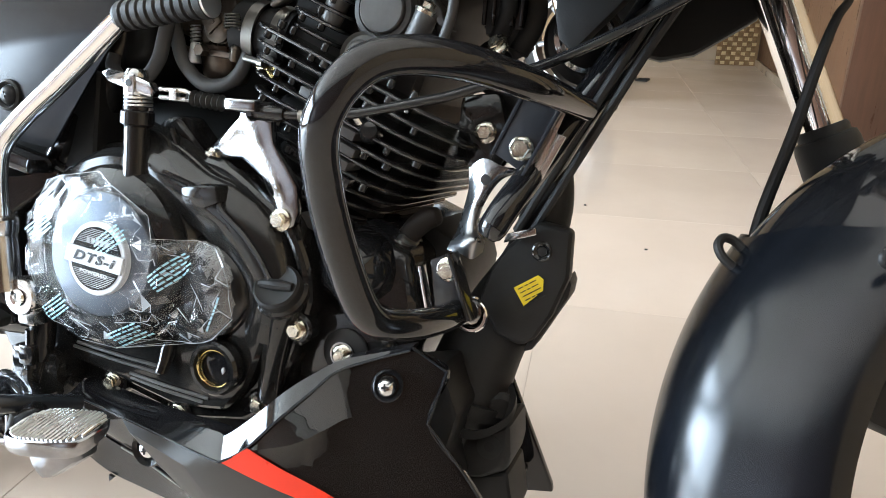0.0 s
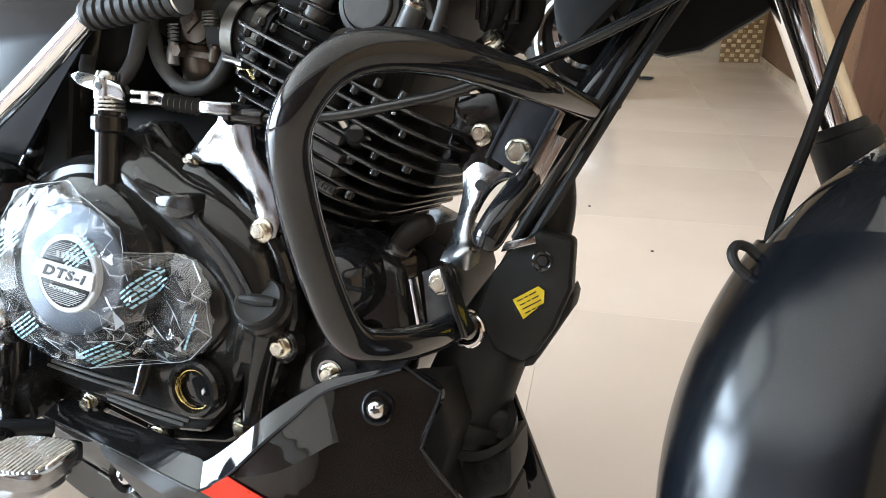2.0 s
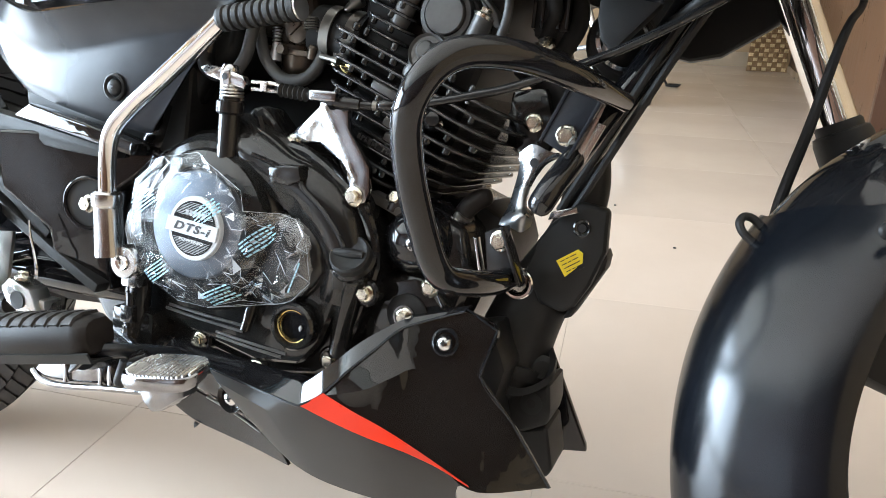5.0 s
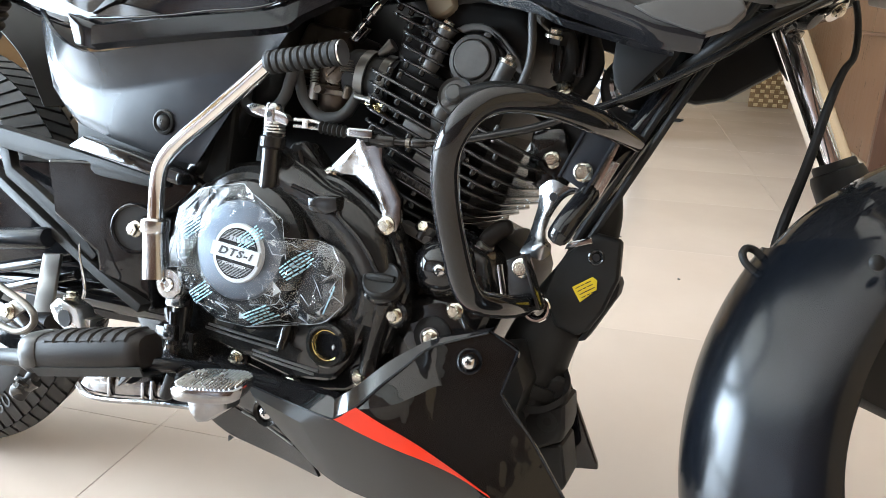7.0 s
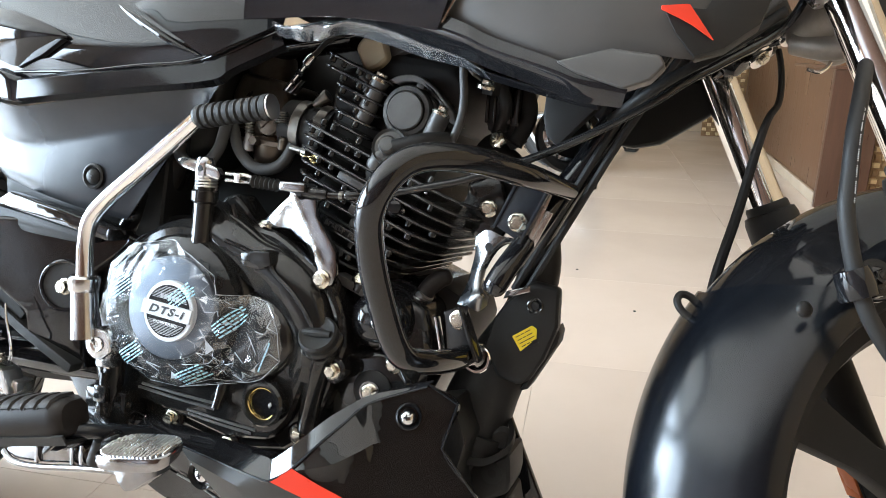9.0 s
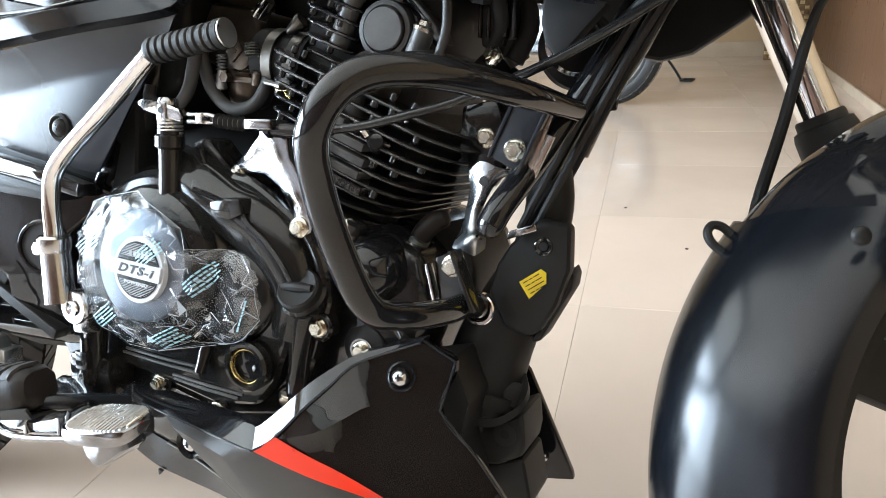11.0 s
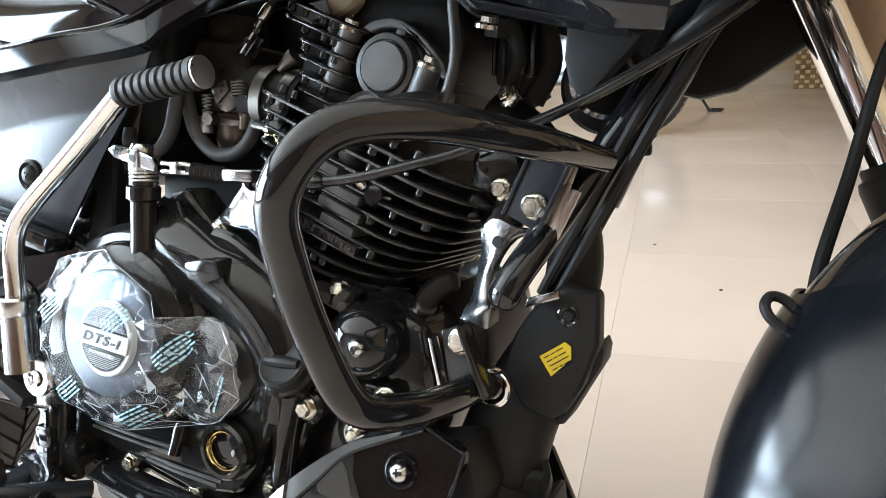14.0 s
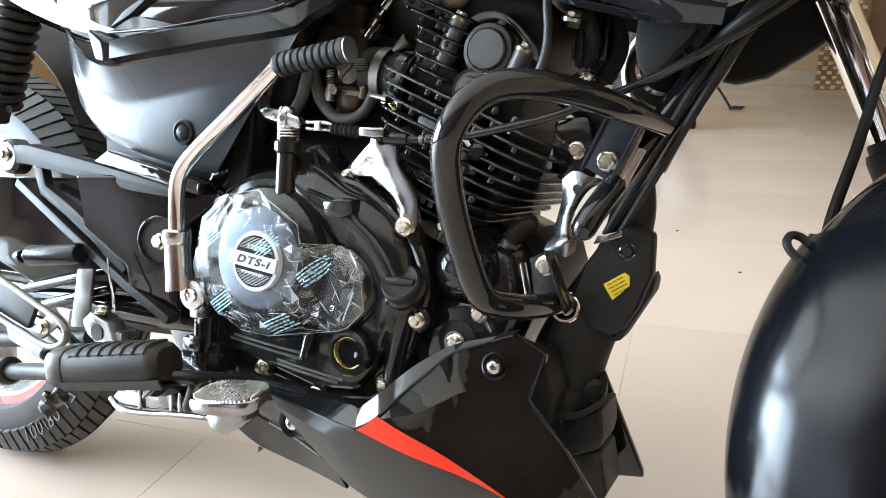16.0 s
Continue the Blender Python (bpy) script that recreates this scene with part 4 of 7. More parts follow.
for (x, z), (dx, dz), ln in (((-0.199, 0.568), (0.37, 0.93), 0.040), ((-0.1335, 0.5545), (0.38, 0.925), 0.026)):
    top = Vector((x + dx * ln, -0.094, z + dz * ln))
    part("stud_post", lathe([(0.0072, 0.0), (0.0084, 0.004), (0.0084, ln - 0.003), (0.0098, ln)], (x, -0.092, z), (dx, 0, dz), 24), WORN_AND_GLINT, head)
    bolt(head, top, BOLT, (dx, 0, dz), "yellow zinc stud nut")
part("head_block", prism([(-0.212, 0.600), (-0.200, 0.594), (-0.194, 0.610), (-0.206, 0.616)], -0.090, -0.06, 0.003), ENGINE, head)
bolt(head, (-0.196, -0.075, 0.620), BOLT, (0.37, 0, 0.93))
part("rocker_cover", prism([(-0.19, 0.622), (-0.165, 0.632), (-0.12, 0.628), (-0.102, 0.612), (-0.098, 0.64), (-0.19, 0.655)], -0.080, 0.05, 0.006, 3), CAST, head)
bolt(head, (-0.080, -0.062, 0.562), BOLT, (-0.3, -0.8, 0.3), "copper-toned plug bolt")
bolt(head, (-0.090, -0.08, 0.605), BOLT, (0.2, -0.2, 1))
plug = part("plug_cap", merge(lathe([(0.0165, -0.03), (0.0170, 0.0), (0.0155, 0.004), (0.0135, 0.002), (0.0085, 0.002), (0.0080, 0.008), (0.0062, 0.010), (0.0, 0.0105)], (-0.163, -0.108, 0.5455), (0.05, -1, 0.25), 32), tube([(-0.163, -0.104, 0.542), (-0.176, -0.104, 0.530), (-0.18, -0.09, 0.505)], 0.009, 12)), CAST, head, "dark rubber spark plug cap")
part("plug_lead", tube([(-0.153, -0.125, 0.545), (-0.128, -0.118, 0.553), (-0.112, -0.105, 0.556)], 0.006, 12), RUBBER, head)
part("breather_hose", tube([(-0.1060, -0.10, 0.630), (-0.1052, -0.10, 0.6121), (-0.1030, -0.10, 0.5950), (-0.1030, -0.10, 0.5791), (-0.1060, -0.10, 0.5660), (-0.1110, -0.098, 0.5540)], 0.0036, 14), HOSE, head, "grey rubber breather hose")
part("paper_sleeve", prism([(-0.2140, 0.6341), (-0.2070, 0.6440), (-0.1862, 0.6440), (-0.1804, 0.6254), (-0.1880, 0.6181), (-0.2026, 0.6116)], -0.090, -0.070, 0.006, 3), TAN, head, "tan sleeve at the intake")

# -- starter motor --
starter = part("starter_motor", lathe([(0.0, 0.1340), (0.0076, 0.1335), (0.0142, 0.1313), (0.0202, 0.1266), (0.0248, 0.1200), (0.0272, 0.1120), (0.0280, 0.1040), (0.0282, 0.0960), (0.0294, 0.0945), (0.0300, 0.0920), (0.0300, 0.0880), (0.0266, 0.0865), (0.0266, 0.081), (0.0284, 0.079), (0.0284, 0.075), (0.0266, 0.073), (0.0285, 0.071), (0.0285, 0.066), (0.026, 0.062), (0.026, -0.02)], (-0.1570, 0, 0.3950), OUT, 48), GLOSS, bike, "gloss black starter motor")
bolt(starter, (-0.1512, -0.1325, 0.3955), SCREW, (0.05, -1, -0.1), cross=True).scale = (0.78, 0.78, 0.8)
for depth, r in ((0.080, 0.0335), (0.058, 0.0355)):
    part("starter_ring", ring([(0.026, depth - 0.010), (r, depth - 0.010), (r, depth - 0.002), (r - 0.0015, depth), (0.026, depth)], (-0.1570, 0, 0.3950), OUT, 48), GLOSS, starter)
part("terminal_nut", lathe([(0.0085, 0.0), (0.0092, 0.002), (0.0092, 0.006)], (-0.134, -0.074, 0.414), (0.62, -0.1, 0.78), 18), ALU, starter)
part("starter_elbow", merge(tube([(-0.1320, -0.072, 0.4180), (-0.127, -0.071, 0.4255), (-0.120, -0.069, 0.4320), (-0.114, -0.067, 0.4345)], [0.0082, 0.0088, 0.0086, 0.0078], 16), lathe([(0.0078, 0.0), (0.0066, 0.0030), (0.0040, 0.0048), (0.0, 0.0052)], (-0.114, -0.067, 0.4345), (0.9, 0.25, 0.30), 16)), PEG, starter, "dark brown rubber terminal boot")
part("case_bracket", prism([(-0.200, 0.432), (-0.168, 0.420), (-0.170, 0.412), (-0.202, 0.424)], -0.118, -0.10, 0.002), CAST, starter)

# -- crankcase --
case = part("crankcase", merge(
    prism([(-0.435, 0.30), (-0.41, 0.255), (-0.28, 0.222), (-0.19, 0.235), (-0.13, 0.300), (-0.11, 0.36), (-0.12, 0.41), (-0.17, 0.428), (-0.26, 0.44), (-0.36, 0.47), (-0.43, 0.46), (-0.455, 0.40)], -0.10, 0.13, 0.012, 3),
    prism([(-0.20, 0.30), (-0.135, 0.305), (-0.12, 0.34), (-0.15, 0.372), (-0.20, 0.36)], -0.112, -0.08, 0.01, 3)), ENGINE, bike, "black engine crankcase")
part("case_front", prism([(-0.150, 0.355), (-0.098, 0.352), (-0.094, 0.392), (-0.102, 0.414), (-0.130, 0.428)], -0.045, 0.06, 0.006, 2), MATTE, case)
for c in ((-0.150, -0.095, 0.338), (-0.165, -0.10, 0.33)):
    part("boss", lathe([(0.02, -0.03), (0.02, 0.0), (0.013, 0.004), (0.0, 0.005)], c, OUT, 24), ENGINE, case)
cover = part("clutch_cover", merge(
    prism([(-0.433, 0.301), (-0.417, 0.276), (-0.391, 0.267), (-0.351, 0.272), (-0.287, 0.258), (-0.232, 0.268), (-0.208, 0.284), (-0.190, 0.330), (-0.180, 0.369), (-0.184, 0.398), (-0.196, 0.428), (-0.213, 0.437), (-0.237, 0.454), (-0.267, 0.460), (-0.284, 0.476), (-0.300, 0.493), (-0.312, 0.490), (-0.338, 0.462), (-0.372, 0.460), (-0.405, 0.445), (-0.440, 0.415), (-0.452, 0.365)], -0.130, -0.098, 0.006, 3),
    prism([(-0.425, 0.306), (-0.400, 0.292), (-0.345, 0.284), (-0.285, 0.272), (-0.240, 0.278), (-0.222, 0.300), (-0.210, 0.335), (-0.200, 0.380), (-0.212, 0.415), (-0.245, 0.440), (-0.290, 0.455), (-0.335, 0.458), (-0.385, 0.447), (-0.425, 0.412), (-0.438, 0.365)], -0.143, -0.120, 0.008, 3)), ENGINE, bike, "black clutch cover under clear packing film")
# stepped shoulder above the film and the arm to the oil filler
part("cover_shoulder", loft([[(-0.318, -0.132, 0.486), (-0.290, -0.132, 0.476), (-0.262, -0.132, 0.462), (-0.236, -0.132, 0.452), (-0.212, -0.132, 0.434), (-0.196, -0.132, 0.408), (-0.190, -0.132, 0.375), (-0.197, -0.132, 0.335)], [(-0.318, -0.140, 0.478), (-0.292, -0.142, 0.468), (-0.266, -0.144, 0.455), (-0.241, -0.145, 0.445), (-0.219, -0.145, 0.428), (-0.203, -0.144, 0.405), (-0.197, -0.143, 0.375), (-0.204, -0.141, 0.336)], [(-0.318, -0.150, 0.462), (-0.296, -0.152, 0.452), (-0.272, -0.153, 0.441), (-0.250, -0.153, 0.431), (-0.231, -0.152, 0.415), (-0.218, -0.150, 0.396), (-0.211, -0.147, 0.372), (-0.216, -0.144, 0.338)], [(-0.318, -0.148, 0.440), (-0.300, -0.150, 0.432), (-0.280, -0.150, 0.422), (-0.262, -0.149, 0.412), (-0.247, -0.147, 0.400), (-0.236, -0.145, 0.386), (-0.228, -0.143, 0.368), (-0.230, -0.142, 0.340)]], 0.003, 5), ENGINE, cover, sharp=50)
part("cover_step", prism([(-0.272, 0.4440), (-0.256, 0.4475), (-0.243, 0.4480), (-0.240, 0.4360), (-0.252, 0.4310), (-0.269, 0.4320)], -0.160, -0.13, 0.003, 2), ENGINE, cover)

part("cover_ridge", tube([(-0.298, -0.137, 0.483), (-0.292, -0.137, 0.469), (-0.281, -0.137, 0.456), (-0.262, -0.137, 0.45), (-0.241, -0.137, 0.439), (-0.223, -0.137, 0.421), (-0.208, -0.137, 0.391)], 0.0024, 8, 5), ENGINE, cover)
part("cover_ridge", tube([(-0.291, -0.154, 0.452), (-0.275, -0.154, 0.448), (-0.258, -0.154, 0.443), (-0.246, -0.154, 0.442), (-0.241, -0.154, 0.43), (-0.223, -0.154, 0.416), (-0.209, -0.154, 0.401), (-0.2, -0.154, 0.388)], 0.0022, 8, 5), ENGINE, cover)
part("cover_flange", tube([(-0.268, -0.132, 0.461), (-0.248, -0.133, 0.456), (-0.222, -0.133, 0.440), (-0.200, -0.133, 0.423), (-0.186, -0.132, 0.396), (-0.183, -0.130, 0.370)], 0.0055, 10), ENGINE, cover)
part("filler_neck", merge(lathe([(0.0150, -0.020), (0.0160, -0.006), (0.0195, -0.004), (0.0200, 0.002), (0.0180, 0.004)], (-0.1985, -0.139, 0.376), (0.03, -0.80, 0.60), 36), tube([(-0.198, -0.132, 0.372), (-0.203, -0.131, 0.350), (-0.208, -0.130, 0.318), (-0.211, -0.129, 0.290)], [0.0140, 0.0125, 0.010, 0.009], 16)), ENGINE, cover, "black oil filler neck")
part("filler_cap", merge(lathe([(0.0178, 0.0035), (0.0174, 0.0062), (0.0172, 0.0105), (0.0155, 0.0122), (0.0120, 0.0105), (0.0, 0.0105)], (-0.1985, -0.139, 0.376), (0.03, -0.80, 0.60), 36), tube([(-0.2115, -0.1478, 0.3822), (-0.1985, -0.1478, 0.3830), (-0.1855, -0.1475, 0.3832)], [0.003, 0.0042, 0.003], 10)), MATTE, cover, "matte black oil filler cap with a grip bar")
# sight glass
sight = part("sight_glass", ring([(0.0145, 0.0), (0.0205, 0.0), (0.0205, 0.008), (0.0185, 0.010), (0.0160, 0.010), (0.0145, 0.006)], (-0.2430, -0.146, 0.3145), OUT, 40), ENGINE, cover, "round oil sight glass")
for lo, hi, rr in ((1.0, 5.6, 0.0138), (2.2, 4.9, 0.0118)):
    part("glass_ring", tube([(-0.2430 + rr * math.cos(lo + (hi - lo) * k / 16), -0.1525, 0.3145 + rr * math.sin(lo + (hi - lo) * k / 16)) for k in range(17)], 0.0007, 6, 2), BRASS, cover, "brass sight glass ring")
part("glass_disc", lathe([(0.013, 0.0), (0.013, 0.0042), (0.0, 0.0044)], (-0.2430, -0.146, 0.3145), OUT, 40), GLOSS, cover)
part("glass_mark", merge(prism([(-0.2385, 0.3140), (-0.2365, 0.3165), (-0.2350, 0.3135), (-0.2372, 0.3105)], -0.1515, -0.150, 0.0005)), LETTER, cover)
part("clip_wire", tube([(-0.2545, -0.155, 0.3220), (-0.2560, -0.155, 0.3140), (-0.2520, -0.155, 0.3060), (-0.2480, -0.155, 0.3050)], 0.0007, 6), BRASS, cover)
part("drain_post", lathe([(0.0055, -0.008), (0.0058, 0.0), (0.0048, 0.008), (0.0048, 0.016), (0.0, 0.017)], (-0.2900, -0.146, 0.3160), (-0.05, -0.35, -0.94), 16), ENGINE, cover)
# two pairs of long thin ribs along the foot of the cover; grey paints their glint
for (x0, z0), (x1, z1) in (((-0.3836, 0.3030), (-0.2990, 0.2966)), ((-0.3800, 0.3068), (-0.2940, 0.3018)), ((-0.3275, 0.2912), (-0.2545, 0.2856)), ((-0.3262, 0.2878), (-0.2590, 0.2818))):
    part("cover_fin", tube([(x0, -0.143, z0), ((x0 + x1) / 2, -0.1445, (z0 + z1) / 2), (x1, -0.143, z1)], 0.0014, 8), WORN_AND_GLINT, cover)
for p in ((-0.189, -0.131, 0.349), (-0.2165, -0.131, 0.2855), (-0.413, -0.132, 0.290), (-0.351, -0.1335, 0.277), (-0.418, -0.126, 0.268), (-0.290, -0.131, 0.262)):
    part("bolt_boss", lathe([(0.0125, -0.01), (0.0120, 0.0), (0.0100, 0.0015)], p, OUT, 24), ENGINE, cover)
    bolt(cover, Vector(p) + Vector((0, -0.002, 0)), BOLT, OUT, turn=p[0] * 900)
part("bolt_boss", merge(lathe([(0.018, -0.02), (0.018, 0.0), (0.0115, 0.003)], (-0.1582, -0.1140, 0.3321), OUT, 28)), RUBBER, cover)
part("boss_washer", ring([(0.0050, 0.0), (0.0098, 0.0), (0.0098, 0.0018), (0.0050, 0.0018)], (-0.1583, -0.1172, 0.3315), OUT, 24), BRACKET, cover)
bolt(cover, (-0.1583, -0.1185, 0.3315), BOLT, OUT)
bolt(cover, (-0.1403, -0.1120, 0.3582), BOLT, OUT)

# clutch domes, badge
part("clutch_dome", lathe([(0.065, 0.0), (0.0645, 0.015), (0.0615, 0.0205), (0.056, 0.0230), (0.044, 0.0262), (0.0, 0.029)], (-0.3335, -0.141, 0.388), (0.0, -1, 0.06), 64), ENGINE, cover, "black clutch dome")
part("dome_face", lathe([(0.0455, 0.0245), (0.0454, 0.0300), (0.0450, 0.0310), (0.0440, 0.0316), (0.0436, 0.0317), (0.0, 0.0335)], (-0.3300, -0.141, 0.3875), (0.0, -1, 0.06), 64), DOME, cover, "silver dome face round the badge")
part("dome_skirt", ring([(0.0635, 0.0), (0.0755, -0.004), (0.077, 0.002), (0.070, 0.012), (0.0625, 0.013)], (-0.338, -0.140, 0.388), (0.0, -1, 0.05), 64), ENGINE, cover)
part("generator_dome", lathe([(0.040, 0.0), (0.039, 0.006), (0.034, 0.012), (0.028, 0.0145), (0.0, 0.0155)], (-0.2600, -0.139, 0.370), (0.05, -1, 0.05), 56), ENGINE, cover, "black generator dome")


def on_badge(bm, lift=0.0):
    """Sets a flat piece, drawn in its own xy plane, on the badge's face."""
    side = Vector((1, -0.02, -0.085)).normalized()
    nrm = Vector((-0.02, -1, 0.055)).normalized()
    up = nrm.cross(side).normalized()
    side = up.cross(nrm).normalized()
    m = Matrix((side, up, nrm)).transposed().to_4x4()
    m.translation = Vector((-0.3275, -0.1755, 0.3872)) + nrm * lift
    bmesh.ops.transform(bm, matrix=m, verts=bm.verts)
    return bm


def stretch_text(bm, sx, sy):
    bmesh.ops.scale(bm, vec=(sx, sy, 1), verts=bm.verts)
    return bm


part("badge_disc", on_badge(lathe([(0.0268, -0.004), (0.0268, 0.0016), (0.0260, 0.0024), (0.0, 0.0024)], axis=(0, 0, 1), n=56)), WHITE, cover, "round white engine badge")
part("badge_centre", on_badge(lathe([(0.0228, 0.0), (0.0228, 0.0030), (0.0, 0.0030)], axis=(0, 0, 1), n=48)), ENGINE, cover, "dark badge centre with fine lines")
for k in range(9):
    y = -0.0205 + 0.0013 * k
    w = math.sqrt(max(0, 0.0216 ** 2 - y * y))
    for s in (1, -1):
        part("badge_line", on_badge(box(-w, w, s * y - 0.00022, s * y + 0.00022, 0.0030, 0.0033)), LETTER, cover)
plate_bm = bmesh.new()
vs = [plate_bm.verts.new(p) for p in ((-0.0268, -0.0062, 0.0), (0.0258, -0.0062, 0.0), (0.0268, 0.0064, 0.0), (-0.0258, 0.0064, 0.0))]
plate_bm.faces.new(vs)
ext = bmesh.ops.extrude_face_region(plate_bm, geom=plate_bm.faces[:])
bmesh.ops.translate(plate_bm, vec=(0, 0, 0.0022), verts=[v for v in ext["geom"] if isinstance(v, bmesh.types.BMVert)])
part("badge_plate", on_badge(bevel(plate_bm, 0.0005, 1), 0.0032), WHITE, cover, "white badge plate")
part("lettering", on_badge(stretch_text(text_mesh("DTS-i", 0.0118, 0.0003, 0.30, 1.22, 0.00030), 1.10, 0.82), 0.0057), INK_AND_SHADE, cover, "black slanted DTS-i lettering")
word_bm = stretch_text(text_mesh("POWERED", 0.0044, 0.0002, 0.0, 1.1, 0.0001), 1.15, 0.8)
bmesh.ops.translate(word_bm, vec=(0, -0.0108, 0), verts=word_bm.verts)
part("lettering", on_badge(word_bm, 0.0036), WHITE, cover, "small pale POWERED lettering")
for k in range(5):
    part("badge_mark", on_badge(box(-0.0095 + 0.0042 * k, -0.0065 + 0.0042 * k, 0.0105, 0.0145, 0.0032, 0.0036)), LETTER, cover)

# clear film, crumpled over both domes
HUB, GEN = (-0.336, 0.386), (-0.261, 0.3690)


def film_height(x, z):
    a, b = math.hypot(x + 0.3335, z - 0.388), math.hypot(x - GEN[0], z - GEN[1])
    ha = 0.1800 - 0.20 * max(0, a - 0.029) - 1.0 * max(0, a - 0.0600)
    hb = 0.1590 - 0.022 * max(0, (b - 0.022) / 0.024) ** 1.6
    return max(ha, hb, 0.1460)


def crease(x, z):
    """Pleats that run out from the badge and deepen towards the film's edge."""
    ang, rad = math.atan2(z - HUB[1], x - HUB[0]), math.hypot(x - HUB[0], z - HUB[1])
    turn = 2.4 * ang + 0.9 * noise.noise(Vector((x * 16, z * 16, 0.3)))
    fold = max(0.0, abs(2 * ((turn * 0.7) % 1.0) - 1) - 0.35)
    s = 0.0045 * fold * min(1, max(0, rad - 0.038) / 0.020)
    s += 0.0020 * abs(noise.noise(Vector((x * 24, z * 24, 1.7)))) * min(1, max(0, rad - 0.028) / 0.03)
    return s


def film_point(x, z, lift=0.0):
    return Vector((x, -(film_height(x, z) + 0.0030 + crease(x, z) + lift), z))


def film_covers(x, z):
    """Whether the film's ragged outline holds this place."""
    g, r = math.atan2(z - HUB[1], x - HUB[0]) % (2 * math.pi), math.hypot(x - HUB[0], z - HUB[1])
    reach = 0.0640 + 0.0105 * math.exp(-((g - 3.75) / 0.75) ** 2) + 0.007 * math.exp(-((g - 5.15) / 0.28) ** 2) + 0.0022 * math.sin(9 * g + 1) + 0.0014 * math.sin(23 * g)
    if r < reach:
        return True
    g, r = math.atan2(z - GEN[1], x - GEN[0]) % (2 * math.pi), math.hypot((x - GEN[0]) * 1.16, z - GEN[1])
    return r < 0.0400 + 0.013 * math.exp(-((g - 4.2) / 0.28) ** 2) + 0.0014 * math.sin(11 * g)


rnd = random.Random(11)
spots = []
for (hx, hz), rings, squeeze in ((HUB, ((0, 1), (0.015, 8), (0.0290, 14), (0.0400, 20), (0.0470, 30), (0.0530, 34), (0.0590, 38), (0.0645, 42), (0.0705, 40)), 1.0),
                                 (GEN, ((0, 1), (0.011, 7), (0.0200, 13), (0.0270, 20), (0.0330, 26), (0.0385, 30), (0.0440, 26), (0.0500, 24)), 1.16)):
    for r, n in rings:
        for k in range(n):
            a = 2 * math.pi * (k + rnd.uniform(-0.42, 0.42)) / n
            q = r + rnd.uniform(-0.0024, 0.0024) * (r > 0.03)
            x, z = hx + q * math.cos(a) / squeeze, hz + q * math.sin(a)
            if film_covers(x, z) and (hx == HUB[0] or math.hypot(x - HUB[0], z - HUB[1]) > 0.0600):
                spots.append(Vector((x, z)))
flat, _e, tris, _a, _b, _c = geometry.delaunay_2d_cdt(spots, [], [], 0, 0.00001)
film, doubled, glints = bmesh.new(), bmesh.new(), bmesh.new()
film_at = [film_point(p.x, p.y, rnd.uniform(0, 0.0024) * min(1, max(0, math.hypot(p.x - HUB[0], p.y - HUB[1]) - 0.03) / 0.02)) for p in flat]
edge_use = {}
for tri in tris:
    mid = sum((flat[k] for k in tri), Vector((0, 0))) / 3
    if not film_covers(mid.x, mid.y):
        continue
    away, luck = math.hypot(mid.x - HUB[0], mid.y - HUB[1]), rnd.random()
    sheet = film if away < 0.044 or luck > 0.20 else doubled if luck > 0.03 else glints
    sheet.faces.new([sheet.verts.new(film_at[k]) for k in tri])
    for a, b in ((0, 1), (1, 2), (2, 0)):
        key = tuple(sorted((tri[a], tri[b])))
        edge_use[key] = edge_use.get(key, 0) + 1
for sheet in (film, doubled, glints):
    bmesh.ops.remove_doubles(sheet, verts=sheet.verts, dist=0.00001)
part("packing_film", film, FILM, cover, "crumpled clear packing film with pale blue print", sharp=5)
part("doubled_film", doubled, FOLD, cover, sharp=5, kind="stuff")
# A few random facets are milky to paint glints on the crumpled sheet.
part("film_glint", glints, CREASE_AND_GLINT, cover, sharp=5, kind="stuff")
# thin whitened creases along some folds; milky strips paint the cut edge's glint
line = bmesh.new()
for (a, b), uses in edge_use.items():
    p, q = film_at[a], film_at[b]
    rim_edge = uses == 1
    away = math.hypot((p.x + q.x) / 2 - HUB[0], (p.z + q.z) / 2 - HUB[1])
    if not rim_edge and (away < 0.045 or rnd.random() > 0.12):
        continue
    w = (0.00035 if rim_edge else 0.00045) * rnd.uniform(0.4, 1.3)
    side_way = (q - p).cross(Vector((0, 1, 0))).normalized() * w
    out = Vector((0, -0.0004, 0))
    line.faces.new([line.verts.new(v) for v in (p - side_way + out, q - side_way * 0.3 + out, q + side_way * 0.3 + out, p + side_way + out)])
part("film_crease", line, CREASE_AND_GLINT, cover, "whitened creases and painted edge glints in the film", kind="stuff")
# doubled folds near the film's edge and between the domes
rnd = random.Random(23)
folds = []
for a in (0.35, 0.8, 1.15, 2.1, 2.6, 3.3, 3.9, 4.5, 4.9, 5.4, 5.8):
    r1 = rnd.uniform(0.056, 0.066)
    folds.append((HUB[0], HUB[1], a + rnd.uniform(-0.1, 0.1), r1 - rnd.uniform(0.012, 0.028), r1, rnd.uniform(-0.25, 0.25), rnd.uniform(0.0016, 0.0050)))
for a in (0.3, 1.4, 2.4, 2.9, 3.4, 4.2, 5.3):
    folds.append((GEN[0], GEN[1], a, rnd.uniform(0.014, 0.022), rnd.uniform(0.031, 0.037), rnd.uniform(-0.3, 0.3), rnd.uniform(0.0018, 0.0045)))
